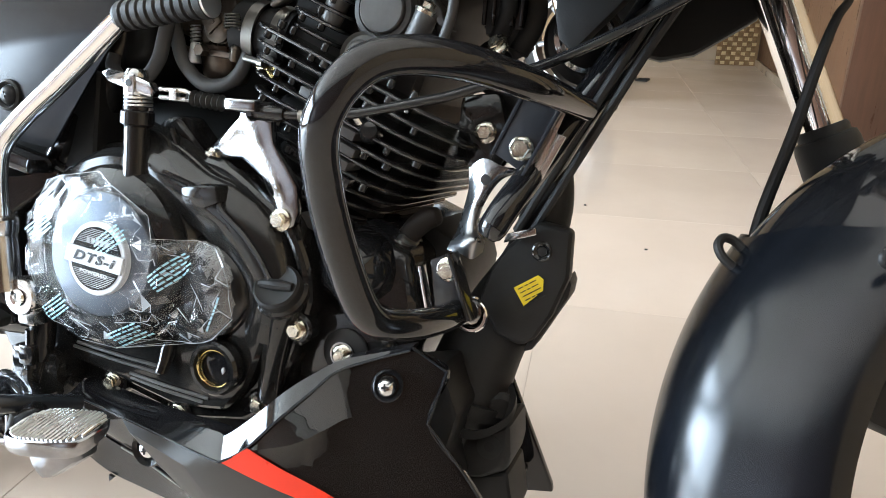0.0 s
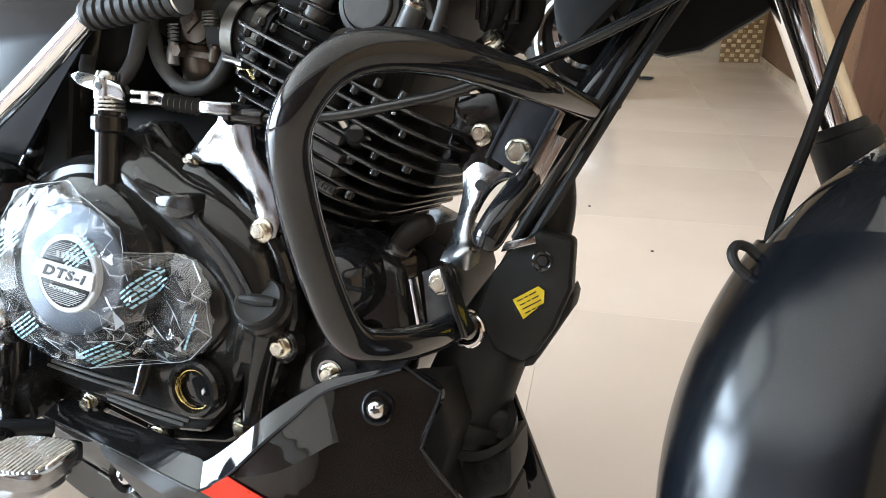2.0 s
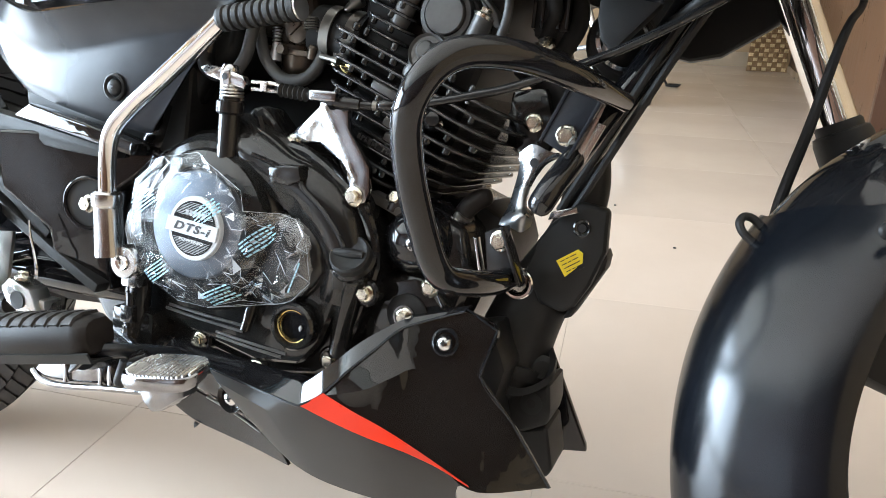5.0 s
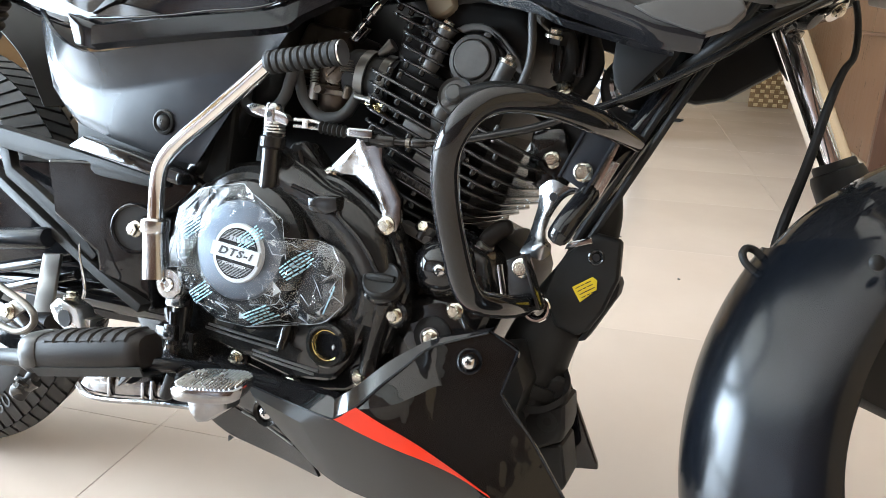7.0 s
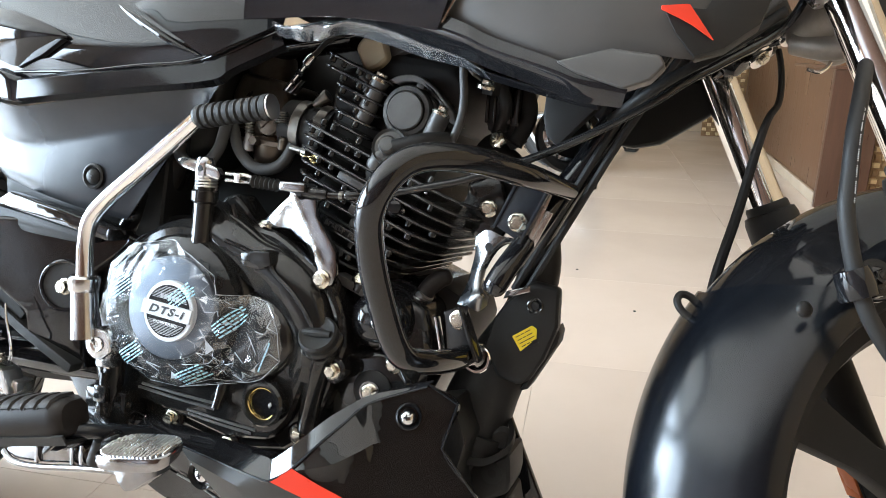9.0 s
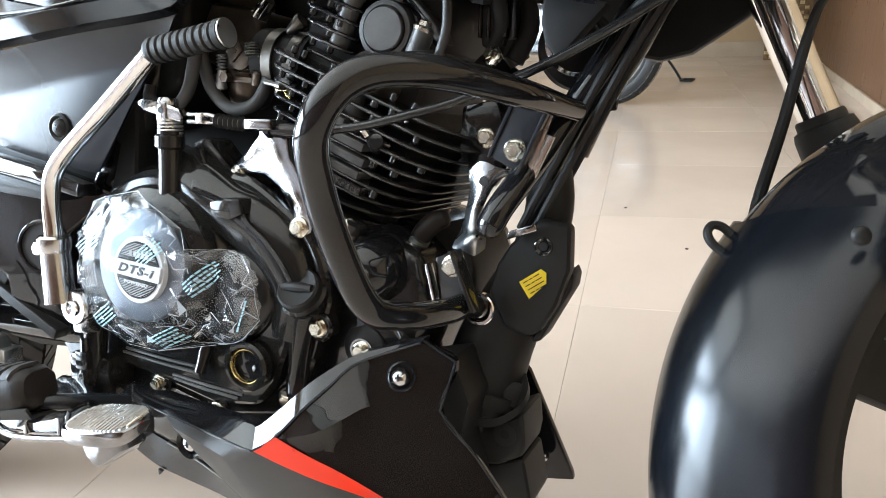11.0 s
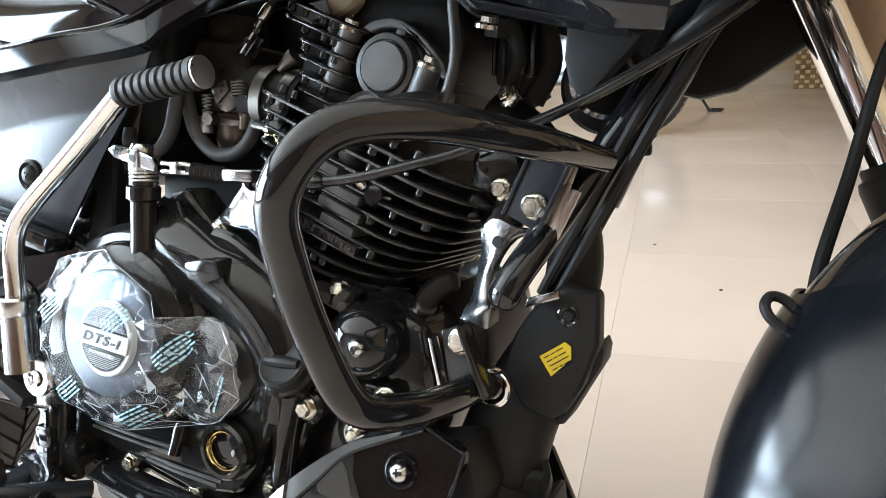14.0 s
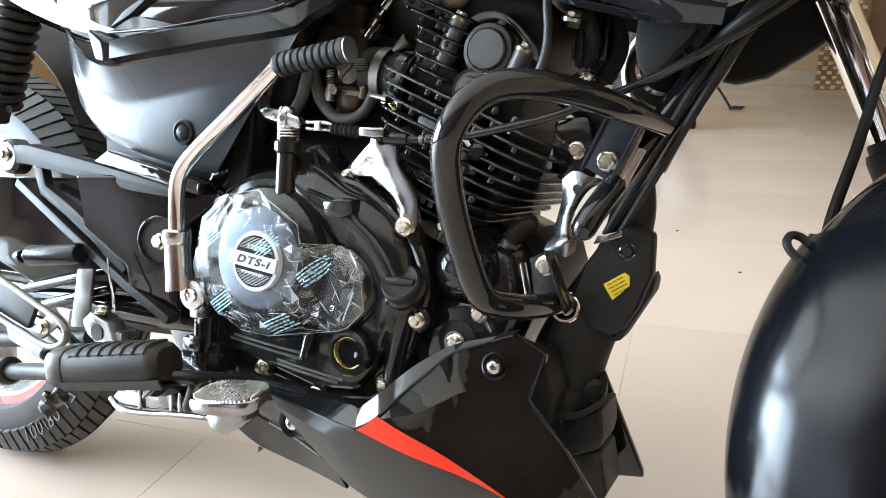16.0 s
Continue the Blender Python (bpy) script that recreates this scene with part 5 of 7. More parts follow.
for fx, fz, a, r0, r1, bend, wide in folds:
    bm = bmesh.new()
    last = None
    for i in range(7):
        q = i / 6
        rr, aa = r0 + (r1 - r0) * q, a + bend * q
        x, z = fx + rr * math.cos(aa), fz + rr * math.sin(aa)
        w = wide * (0.2 + 0.8 * q)
        n = Vector((-math.sin(aa), 0, math.cos(aa)))
        p = film_point(x, z, 0.0010)
        row = (bm.verts.new(p), bm.verts.new(p + n * w * 0.6 + Vector((0, -w * 0.35, 0))), bm.verts.new(p + n * w))
        if last:
            bm.faces.new((last[0], row[0], row[1], last[1]))
            bm.faces.new((last[1], row[1], row[2], last[2]))
        last = row
    part("film_fold", bm, FOLD, cover)
rim = bmesh.new()
last = None
for i in range(57):
    a = radians(-120 + 250 * i / 56)
    wob = 0.0007 * math.sin(i * 0.9) + 0.0006 * math.sin(i * 2.1)
    row = [rim.verts.new(film_point(GEN[0] + r * math.cos(a) / 1.12, GEN[1] + r * math.sin(a), h)) for r, h in ((0.0300 + wob, 0.0006), (0.0345, 0.0015), (0.0388 - wob, 0.0006))]
    if last:
        rim.faces.new((last[0], row[0], row[1], last[1]))
        rim.faces.new((last[1], row[1], row[2], last[2]))
    last = row
part("film_rim", rim, FOLD, cover)
# blocks of pale blue print on the film, too small to read
for cx, cz, slope in ((-0.3765, 0.4045, 0.62), (-0.3110, 0.4040, 0.66), (-0.3640, 0.3455, 0.62), (-0.3020, 0.3350, 0.50), (-0.2690, 0.3850, 0.75), (-0.2340, 0.3560, 1.20)):
    c, n = Vector((math.cos(slope), math.sin(slope))), Vector((math.sin(slope), -math.cos(slope)))
    for k in range(5 if cx < -0.253 else 1):
        bm = bmesh.new()
        d = -0.014 + rnd.uniform(0, 0.003)
        while d < 0.013:
            word = rnd.uniform(0.0018, 0.0052)
            prev = None
            for m in range(4):
                p = Vector((cx, cz)) + c * (d + word * m / 3) + n * (0.0028 * (k - 2))
                q = p + n * 0.0013
                pair = (bm.verts.new(film_point(p.x, p.y, 0.0022)), bm.verts.new(film_point(q.x, q.y, 0.0022)))
                if prev:
                    bm.faces.new((prev[0], pair[0], pair[1], prev[1]))
                prev = pair
            d += word + 0.0009
        part("print_bar", bm, CYAN, cover)

# clutch lever bracket, release post and cable
def set_back(bm):
    """Lets the bracket's upper foot lie deeper, on the step of the crankcase."""
    for v in bm.verts:
        k = max(0.0, min(1.0, (-0.205 - v.co.x) / 0.062)) * max(0.0, min(1.0, (0.500 - v.co.z) / 0.03))
        v.co.y += 0.004 + 0.014 * k
        v.co.x -= 0.001 + 0.005 * k
    return bm


lever = part("clutch_bracket", set_back(prism([(-0.271, 0.469), (-0.270, 0.460), (-0.262, 0.457), (-0.251, 0.465), (-0.237, 0.466), (-0.220, 0.456), (-0.208, 0.437), (-0.208, 0.424), (-0.200, 0.419), (-0.191, 0.424), (-0.188, 0.434), (-0.190, 0.452), (-0.203, 0.470), (-0.211, 0.480), (-0.214, 0.504), (-0.221, 0.508), (-0.238, 0.506), (-0.239, 0.496), (-0.250, 0.486)], -0.1435, -0.136, 0.0022, 2)), BRACKET, bike, "polished metal clutch cable bracket")
part("bracket_tongue", prism([(-0.238, 0.500), (-0.214, 0.500), (-0.214, 0.508), (-0.238, 0.508)], -0.160, -0.134, 0.002), BRACKET, lever)
bolt(lever, (-0.2697, -0.126, 0.4638), BOLT, OUT)
bolt(lever, (-0.2023, -0.140, 0.4275), BOLT, OUT, turn=15)
post = part("release_post", merge(lathe([(0.0125, -0.03), (0.0098, -0.012), (0.0090, 0.0), (0.0090, 0.030), (0.0118, 0.032), (0.0118, 0.0405), (0.0098, 0.042), (0.0095, 0.050)], (-0.3190, -0.150, 0.452), (0.02, 0.0, 1), 28)), ENGINE, bike, "black clutch release post")
wind = [(-0.3175 + 0.0092 * math.cos(a), -0.150 + 0.0092 * math.sin(a), 0.4950 + 0.0027 * a / 6.2832) for a in [k * 0.5236 for k in range(49)]]
part("release_spring", tube(wind, 0.0011, 6, 1), ALU, post)
part("release_arm", merge(prism([(-0.344, 0.5185), (-0.337, 0.5215), (-0.318, 0.5190), (-0.302, 0.5140), (-0.298, 0.5085), (-0.300, 0.5035), (-0.318, 0.5075), (-0.338, 0.5125)], -0.158, -0.150, 0.0015), lathe([(0.0078, -0.008), (0.0082, 0.008), (0.0068, 0.0115), (0.0, 0.012)], (-0.3185, -0.151, 0.511), (0.02, 0, 1), 20), box(-0.3225, -0.3135, -0.1595, -0.1575, 0.5035, 0.5185, 0.0008)), PLATED, post, "bright clutch release arm")
# Shade of the arm's hole, painted as a flat dark disc.
part("arm_hole_shade", lathe([(0.0028, 0), (0.0028, 0.0006), (0.0, 0.0007)], (-0.318, -0.1595, 0.5125), OUT, 14), INK_AND_SHADE, post)
part("cable_clevis", merge(tube([(-0.292, -0.158, 0.510), (-0.270, -0.157, 0.5095), (-0.268, -0.157, 0.5045), (-0.292, -0.158, 0.5045)], 0.0016, 8), box(-0.282, -0.276, -0.161, -0.153, 0.503, 0.511, 0.001)), ALU, post)
part("cable_gaiter", lathe([(0.0040, -0.002)] + [(0.0036 + 0.0022 * (k % 2), 0.0022 * k) for k in range(13)] + [(0.0040, 0.030)], (-0.268, -0.155, 0.5058), (1, 0.05, -0.08), 20), RUBBER, bike, "black ribbed cable gaiter")
clutch_cable = part("clutch_cable", tube([(-0.243, -0.152, 0.5035), (-0.207, -0.148, 0.500), (-0.186, -0.144, 0.5003), (-0.168, -0.140, 0.5025), (-0.146, -0.138, 0.5060), (-0.110, -0.133, 0.5155), (-0.083, -0.127, 0.5240), (-0.028, -0.115, 0.548), (0.013, -0.115, 0.569), (0.051, -0.115, 0.592), (0.076, -0.105, 0.612), (0.098, -0.09, 0.628), (0.140, -0.06, 0.662), (0.16, -0.04, 0.70)], [0.0034] * 14, 12), ENGINE, bike, "black clutch cable")
part("cable_ferrule", merge(lathe([(0.0054, -0.012), (0.0054, 0.008), (0.0044, 0.010)], (-0.208, -0.148, 0.500), (1, 0, 0), 18), lathe([(0.0066, 0), (0.0066, 0.004)], (-0.224, -0.149, 0.5005), (1, 0, 0), 6)), ENGINE, clutch_cable)
part("cable_ferrule", lathe([(0.0040, -0.006), (0.0046, -0.005), (0.0046, 0.005), (0.0040, 0.006)], (-0.178, -0.1425, 0.5012), (1, 0.2, 0.1), 18), ENGINE, clutch_cable)
part("cable_ferrule", lathe([(0.0040, -0.002), (0.0040, 0.0015)], (-0.187, -0.1442, 0.5002), (1, 0.1, 0.0), 18), STEEL, clutch_cable)
part("cable_tag", box(-0.1175, -0.1145, -0.1362, -0.1345, 0.5080, 0.5098, 0.0006), BRACKET, clutch_cable, "small metal cable clip")

# -- carburettor --
carb = part("carburettor", merge(
    prism([(-0.356, 0.590), (-0.350, 0.556), (-0.300, 0.556), (-0.290, 0.575), (-0.296, 0.604), (-0.345, 0.612)], -0.070, 0.01, 0.008, 3),
    lathe([(0.0215, -0.012), (0.0225, -0.010), (0.0225, 0.0), (0.0205, 0.002), (0.0200, 0.020), (0.017, 0.028), (0.010, 0.033), (0.0, 0.034)], (-0.3095, -0.058, 0.551), (-0.05, 0, -1), 36),
    lathe([(0.024, 0.0), (0.024, 0.03), (0.020, 0.034), (0.0, 0.036)], (-0.326, -0.04, 0.598), (-0.1, 0, 1), 28)), CARB, bike, "brown cast carburettor")
part("bowl_flange", merge(prism([(-0.336, 0.5475), (-0.282, 0.543), (-0.282, 0.538), (-0.336, 0.5425)], -0.083, -0.03, 0.0015), lathe([(0.0045, 0), (0.0045, 0.010), (0.003, 0.012)], (-0.286, -0.082, 0.538), (0.3, -0.3, 1), 12), lathe([(0.0045, 0), (0.0045, 0.008)], (-0.313, -0.084, 0.5435), OUT, 6)), CARB, carb)
part("throttle_drum", merge(lathe([(0.012, 0), (0.012, 0.003), (0.009, 0.004), (0.012, 0.005), (0.012, 0.008), (0.004, 0.010)], (-0.302, -0.076, 0.562), OUT, 28), prism([(-0.314, 0.566), (-0.300, 0.574), (-0.296, 0.566), (-0.307, 0.556)], -0.088, -0.084, 0.001)), CARB, carb)
spring = [(-0.2835 + 0.006 * math.cos(a), -0.090 + 0.006 * math.sin(a), 0.5605 + 0.0022 * a / 6.2832) for a in [k * 0.6283 for k in range(51)]]
part("throttle_spring", tube(spring, 0.0008, 6, 1), STEEL, carb)
part("idle_screw", lathe([(0.0022, 0.016), (0.0035, 0.0162), (0.0055, 0.002), (0.0058, 0.0), (0.0, -0.001)], (-0.3255, -0.080, 0.534), (0.02, 0, 1), 14), SILVER, carb, "pale tapered idle screw")
coil = [(-0.325 + 0.0040 * math.cos(a), -0.080 + 0.0040 * math.sin(a), 0.5495 + 0.0028 * a / 6.2832) for a in [k * 0.6283 for k in range(51)]]
part("screw_spring", tube(coil, 0.0007, 6, 1), ALU, carb)
for p, big in (((-0.262, -0.085, 0.5345), 1), ((-0.274, -0.086, 0.540), 0), ((-0.247, -0.083, 0.532), 0)):
    part("linkage_pin", lathe([(0.0026, 0), (0.0026, 0.016), (0.0042, 0.0162), (0.0042, 0.022)], p, (0.9, -0.2, -0.15), 10), BRASS if big else STEEL, carb)
intake = part("intake_rubber", lathe([(0.024, -0.030), (0.025, -0.020), (0.0225, -0.012), (0.0225, 0.0), (0.0245, 0.012), (0.0255, 0.022)], (-0.2600, -0.064, 0.5585), (0.985, 0.0, -0.17), 36), RUBBER, bike, "black intake rubber with two steel clamps")
for k in (-0.011, 0.012):
    part("clamp_band", ring([(0.0238, -0.0048), (0.0262, -0.0048), (0.0262, 0.0048), (0.0238, 0.0048)], (-0.2600 + k, -0.064, 0.5585 - 0.17 * k), (0.985, 0, -0.17), 40), STEEL, intake, "dull steel band clamp")
part("joint_cone", lathe([(0.0, 0.0), (0.0028, 0.0002), (0.0068, 0.016), (0.0062, 0.018), (0.0, 0.0185)], (-0.259, -0.075, 0.5815), (0.82, 0, 0.55), 20), STEEL, intake, "pale tapered metal joint")
part("overflow_hose", tube([(-0.335, -0.10, 0.565), (-0.339, -0.10, 0.549), (-0.344, -0.10, 0.533), (-0.356, -0.10, 0.519), (-0.376, -0.10, 0.516), (-0.390, -0.098, 0.524), (-0.392, -0.095, 0.535)], 0.0057, 14), HOSE, carb, "grey overflow hose")
part("fuel_hose", tube([(-0.345, -0.085, 0.575), (-0.339, -0.085, 0.553), (-0.331, -0.085, 0.533), (-0.312, -0.085, 0.518), (-0.290, -0.083, 0.520), (-0.278, -0.08, 0.536), (-0.276, -0.078, 0.556)], 0.0057, 14), HOSE, carb, "grey fuel hose")
part("cable_stay", merge(prism([(-0.284, 0.592), (-0.270, 0.588), (-0.259, 0.601), (-0.274, 0.606)], -0.092, -0.0895, 0.0006), prism([(-0.2715, 0.5885), (-0.2695, 0.5885), (-0.2590, 0.601), (-0.2610, 0.601)], -0.100, -0.090, 0.0006)), BRACKET, carb)
ADJ, ADJ_UP = (-0.2740, -0.094, 0.5985), (0.64, 0, 0.77)
part("throttle_cable", merge(lathe([(0.0020, -0.008), (0.0020, 0.030)], ADJ, ADJ_UP, 10), lathe([(0.0042, 0.011), (0.0042, 0.015)], ADJ, ADJ_UP, 6), lathe([(0.0026, 0.021), (0.0042, 0.023), (0.0042, 0.031), (0.0030, 0.034)], ADJ, ADJ_UP, 12), lathe([(0.0034, 0.001), (0.0034, 0.004)], ADJ, ADJ_UP, 6)), PLATED, carb)
part("throttle_sleeve", tube([(-0.2520, -0.094, 0.6247), (-0.235, -0.09, 0.642), (-0.19, -0.085, 0.662)], 0.0024, 10), RUBBER, carb)
# Dark filler added to close the bright gap behind the carburettor.
part("gap_filler", prism([(-0.46, 0.38), (-0.20, 0.38), (-0.18, 0.655), (-0.36, 0.655), (-0.46, 0.60)], 0.0, 0.08, 0.01), MATTE, bike, "matte black filler added behind the carburettor")
part("airbox", prism([(-0.42, 0.50), (-0.36, 0.535), (-0.355, 0.62), (-0.30, 0.655), (-0.42, 0.66), (-0.55, 0.60), (-0.55, 0.48)], -0.09, 0.09, 0.012, 3), MATTE, bike, "matte black airbox")

# -- kick starter --
kick = part("kick_lever", tube([(-0.306, -0.172, 0.5605), (-0.330, -0.172, 0.540), (-0.368, -0.173, 0.5075), (-0.400, -0.175, 0.480), (-0.417, -0.177, 0.460), (-0.4235, -0.176, 0.437), (-0.4250, -0.174, 0.405), (-0.4250, -0.174, 0.385)], 0.0074, 18, 8), CHROME, bike, "chrome kick-start lever")
part("kick_collar", merge(lathe([(0.0125, 0.0), (0.0135, 0.003), (0.0135, 0.012), (0.0115, 0.014)], (-0.4250, -0.174, 0.392), (0, 0, 1), 24), lathe([(0.0125, 0), (0.0118, 0.04), (0.0105, 0.046)], (-0.4205, -0.174, 0.349), (-0.09, 0, 1), 24)), PLATED, kick)
part("kick_boss", merge(lathe([(0.0155, -0.012), (0.0155, 0.010), (0.0135, 0.013), (0.0, 0.0135)], (-0.404, -0.163, 0.3460), OUT, 28), box(-0.419, -0.401, -0.175, -0.158, 0.338, 0.356, 0.004, 3), box(-0.408, -0.391, -0.174, -0.158, 0.324, 0.342, 0.003)), PLATED, kick, "cast kick-start boss")
part("boss_hole", ring([(0.0035, 0.0135), (0.0068, 0.0140), (0.0060, 0.0155), (0.0038, 0.0148)], (-0.404, -0.163, 0.3460), OUT, 20), CHROME, kick)
gd = Vector((0.0745, -0.001, 0.0125)).normalized()
g0 = Vector((-0.3125, -0.172, 0.5555))
prof = []
for k in range(9):
    prof += [(0.0090, 0.0072 * k), (0.0101, 0.0072 * k + 0.0013), (0.0101, 0.0072 * k + 0.0050), (0.0088, 0.0072 * k + 0.0060)]
prof = [(0.0085, -0.002)] + prof + [(0.0108, 0.0655), (0.0108, 0.0705), (0.0095, 0.0715)]
part("kick_grip", lathe(prof, g0, gd, 32), RUBBER, kick, "ribbed black rubber kick grip")
part("grip_washer", lathe([(0.0098, 0.0705), (0.0105, 0.0713), (0.0104, 0.0728), (0.004, 0.0735), (0.0, 0.0733)], g0, gd, 32), ALU, kick)

# -- side covers --
side = part("side_panel", loft([
    [(-0.640, -0.136, 0.610), (-0.606, -0.148, 0.582), (-0.582, -0.152, 0.5675), (-0.556, -0.153, 0.5580), (-0.535, -0.153, 0.5565), (-0.49, -0.153, 0.5630), (-0.423, -0.152, 0.5730), (-0.36, -0.150, 0.5810), (-0.312, -0.146, 0.5880)],
    [(-0.636, -0.134, 0.604), (-0.602, -0.1455, 0.577), (-0.579, -0.1495, 0.5625), (-0.555, -0.1505, 0.5535), (-0.535, -0.1508, 0.5520), (-0.49, -0.1510, 0.5585), (-0.423, -0.1500, 0.5690), (-0.363, -0.1480, 0.5770), (-0.318, -0.144, 0.5830)],
    [(-0.634, -0.1260, 0.558), (-0.610, -0.1305, 0.5420), (-0.586, -0.1325, 0.5290), (-0.560, -0.1352, 0.5230), (-0.535, -0.1362, 0.5230), (-0.500, -0.1365, 0.5295), (-0.435, -0.1355, 0.5430), (-0.380, -0.1325, 0.5525), (-0.345, -0.129, 0.5600)],
    [(-0.630, -0.1265, 0.550), (-0.607, -0.1312, 0.5340), (-0.583, -0.1330, 0.5210), (-0.558, -0.1360, 0.5150), (-0.533, -0.1371, 0.5150), (-0.500, -0.1374, 0.5215), (-0.437, -0.1362, 0.5350), (-0.386, -0.1330, 0.5450), (-0.353, -0.129, 0.5530)],
    [(-0.618, -0.1280, 0.520), (-0.600, -0.1325, 0.5080), (-0.578, -0.1365, 0.4980), (-0.555, -0.1385, 0.4930), (-0.530, -0.1400, 0.4910), (-0.500, -0.1400, 0.4920), (-0.445, -0.1385, 0.4980), (-0.405, -0.1350, 0.5060), (-0.380, -0.131, 0.5150)],
    [(-0.600, -0.1250, 0.498), (-0.588, -0.1290, 0.4930), (-0.572, -0.1325, 0.4850), (-0.550, -0.1345, 0.4800), (-0.527, -0.1360, 0.4745), (-0.500, -0.1360, 0.4690), (-0.465, -0.1345, 0.4625), (-0.440, -0.1325, 0.4590), (-0.421, -0.130, 0.4575)]], 0.003, 6, False), SATIN, bike, "satin dark blue-grey side panel", sharp=40)
part("screw_recess", ring([(0.0085, 0), (0.0125, 0.0), (0.0125, 0.003), (0.0105, 0.0042), (0.0085, 0.002)], (-0.4550, -0.1372, 0.4957), OUT, 28), MATTE, side)
bolt(side, (-0.4550, -0.1382, 0.4957), SCREW_DARK, OUT, cross=True)
def turned_strip(*bms):
    """Joins the pieces and lets the strip stand out a little more towards the tail."""
    bm = merge(*bms)
    for v in bm.verts:
        v.co.y += 0.07 * (v.co.x + 0.32)
    return bm


strip = part("trim_strip", turned_strip(
    loft([[(-0.522, -0.150, 0.582), (-0.454, -0.153, 0.591), (-0.390, -0.153, 0.599), (-0.330, -0.151, 0.607), (-0.296, -0.147, 0.620), (-0.262, -0.141, 0.639)],
        [(-0.521, -0.156, 0.579), (-0.454, -0.158, 0.587), (-0.390, -0.158, 0.595), (-0.329, -0.155, 0.603), (-0.295, -0.151, 0.616), (-0.260, -0.145, 0.635)],
        [(-0.520, -0.157, 0.562), (-0.453, -0.159, 0.5705), (-0.390, -0.159, 0.579), (-0.317, -0.156, 0.589), (-0.298, -0.152, 0.601), (-0.255, -0.145, 0.624)],
        [(-0.520, -0.148, 0.558), (-0.453, -0.150, 0.5665), (-0.390, -0.150, 0.575), (-0.317, -0.148, 0.585), (-0.298, -0.145, 0.597), (-0.255, -0.138, 0.620)]], 0.003, 5, False),
    prism([(-0.548, 0.561), (-0.522, 0.5575), (-0.523, 0.583), (-0.560, 0.592)], -0.149, -0.140, 0.003)), GLOSS, bike, "gloss black trim strip", sharp=25)
cowl = part("tail_cowl", loft([[(-0.80, -0.10, 0.760), (-0.68, -0.115, 0.742), (-0.56, -0.125, 0.725), (-0.44, -0.125, 0.715), (-0.34, -0.118, 0.712), (-0.250, -0.11, 0.710)],
    [(-0.80, -0.125, 0.715), (-0.68, -0.138, 0.690), (-0.56, -0.148, 0.672), (-0.44, -0.148, 0.670), (-0.34, -0.142, 0.672), (-0.250, -0.130, 0.678)],
    [(-0.79, -0.140, 0.675), (-0.67, -0.152, 0.640), (-0.56, -0.159, 0.620), (-0.44, -0.160, 0.618), (-0.34, -0.156, 0.628), (-0.252, -0.142, 0.655)],
    [(-0.78, -0.138, 0.655), (-0.66, -0.152, 0.612), (-0.560, -0.157, 0.588), (-0.45, -0.158, 0.589), (-0.325, -0.154, 0.605), (-0.258, -0.142, 0.638)]], 0.003, 6), GLOSS, bike, "gloss black tail cowl")
# a raised front facet, a long crease and the scoop at the tail
part("cowl_facet", loft([[(-0.400, -0.158, 0.6530), (-0.386, -0.161, 0.6440), (-0.350, -0.163, 0.6250), (-0.318, -0.160, 0.6085)],
    [(-0.375, -0.159, 0.6630), (-0.360, -0.162, 0.6550), (-0.325, -0.162, 0.6370), (-0.295, -0.157, 0.6200)],
    [(-0.320, -0.154, 0.6700), (-0.310, -0.155, 0.6610), (-0.280, -0.150, 0.6500), (-0.256, -0.146, 0.6400)]], 0.003, 5, False), GLOSS, cowl, sharp=30)
part("cowl_crease", tube([(-0.412, -0.1615, 0.650), (-0.392, -0.1625, 0.639), (-0.355, -0.1620, 0.6205), (-0.328, -0.158, 0.6095)], [0.001, 0.0032, 0.0032, 0.0008], 10), GLOSS, cowl)
part("cowl_edge", tube([(-0.534, -0.1605, 0.5885), (-0.45, -0.1625, 0.5915), (-0.39, -0.1615, 0.5985), (-0.325, -0.1575, 0.6070), (-0.258, -0.1455, 0.6400)], 0.0016, 10), GLOSS, cowl)
part("cowl_scoop", loft([[(-0.640, -0.150, 0.668), (-0.585, -0.160, 0.652), (-0.540, -0.166, 0.6455), (-0.512, -0.167, 0.6390), (-0.488, -0.166, 0.6310), (-0.470, -0.163, 0.6225)],
    [(-0.640, -0.156, 0.650), (-0.585, -0.170, 0.636), (-0.545, -0.174, 0.6280), (-0.515, -0.174, 0.6230), (-0.490, -0.170, 0.6210), (-0.4705, -0.1635, 0.6215)],
    [(-0.640, -0.150, 0.628), (-0.600, -0.162, 0.614), (-0.560, -0.166, 0.6020), (-0.527, -0.164, 0.5930), (-0.500, -0.163, 0.6050), (-0.472, -0.162, 0.6200)]], 0.003, 6), GLOSS, cowl, sharp=60)
# A dark sliver paints the shade in the scoop's mouth.
part("scoop_mouth_shade", prism([(-0.526, 0.5915), (-0.497, 0.6035), (-0.472, 0.6195), (-0.480, 0.6190), (-0.505, 0.6080)], -0.1665, -0.158, 0.001), INK_AND_SHADE, cowl)
part("cowl_chamfer", loft([[(-0.534, -0.160, 0.588), (-0.496, -0.1625, 0.6015), (-0.470, -0.163, 0.5990), (-0.438, -0.161, 0.5935)], [(-0.532, -0.1555, 0.583), (-0.500, -0.157, 0.584), (-0.470, -0.1575, 0.5865), (-0.440, -0.158, 0.5895)]], 0.002, 5, False), GLOSS, cowl)

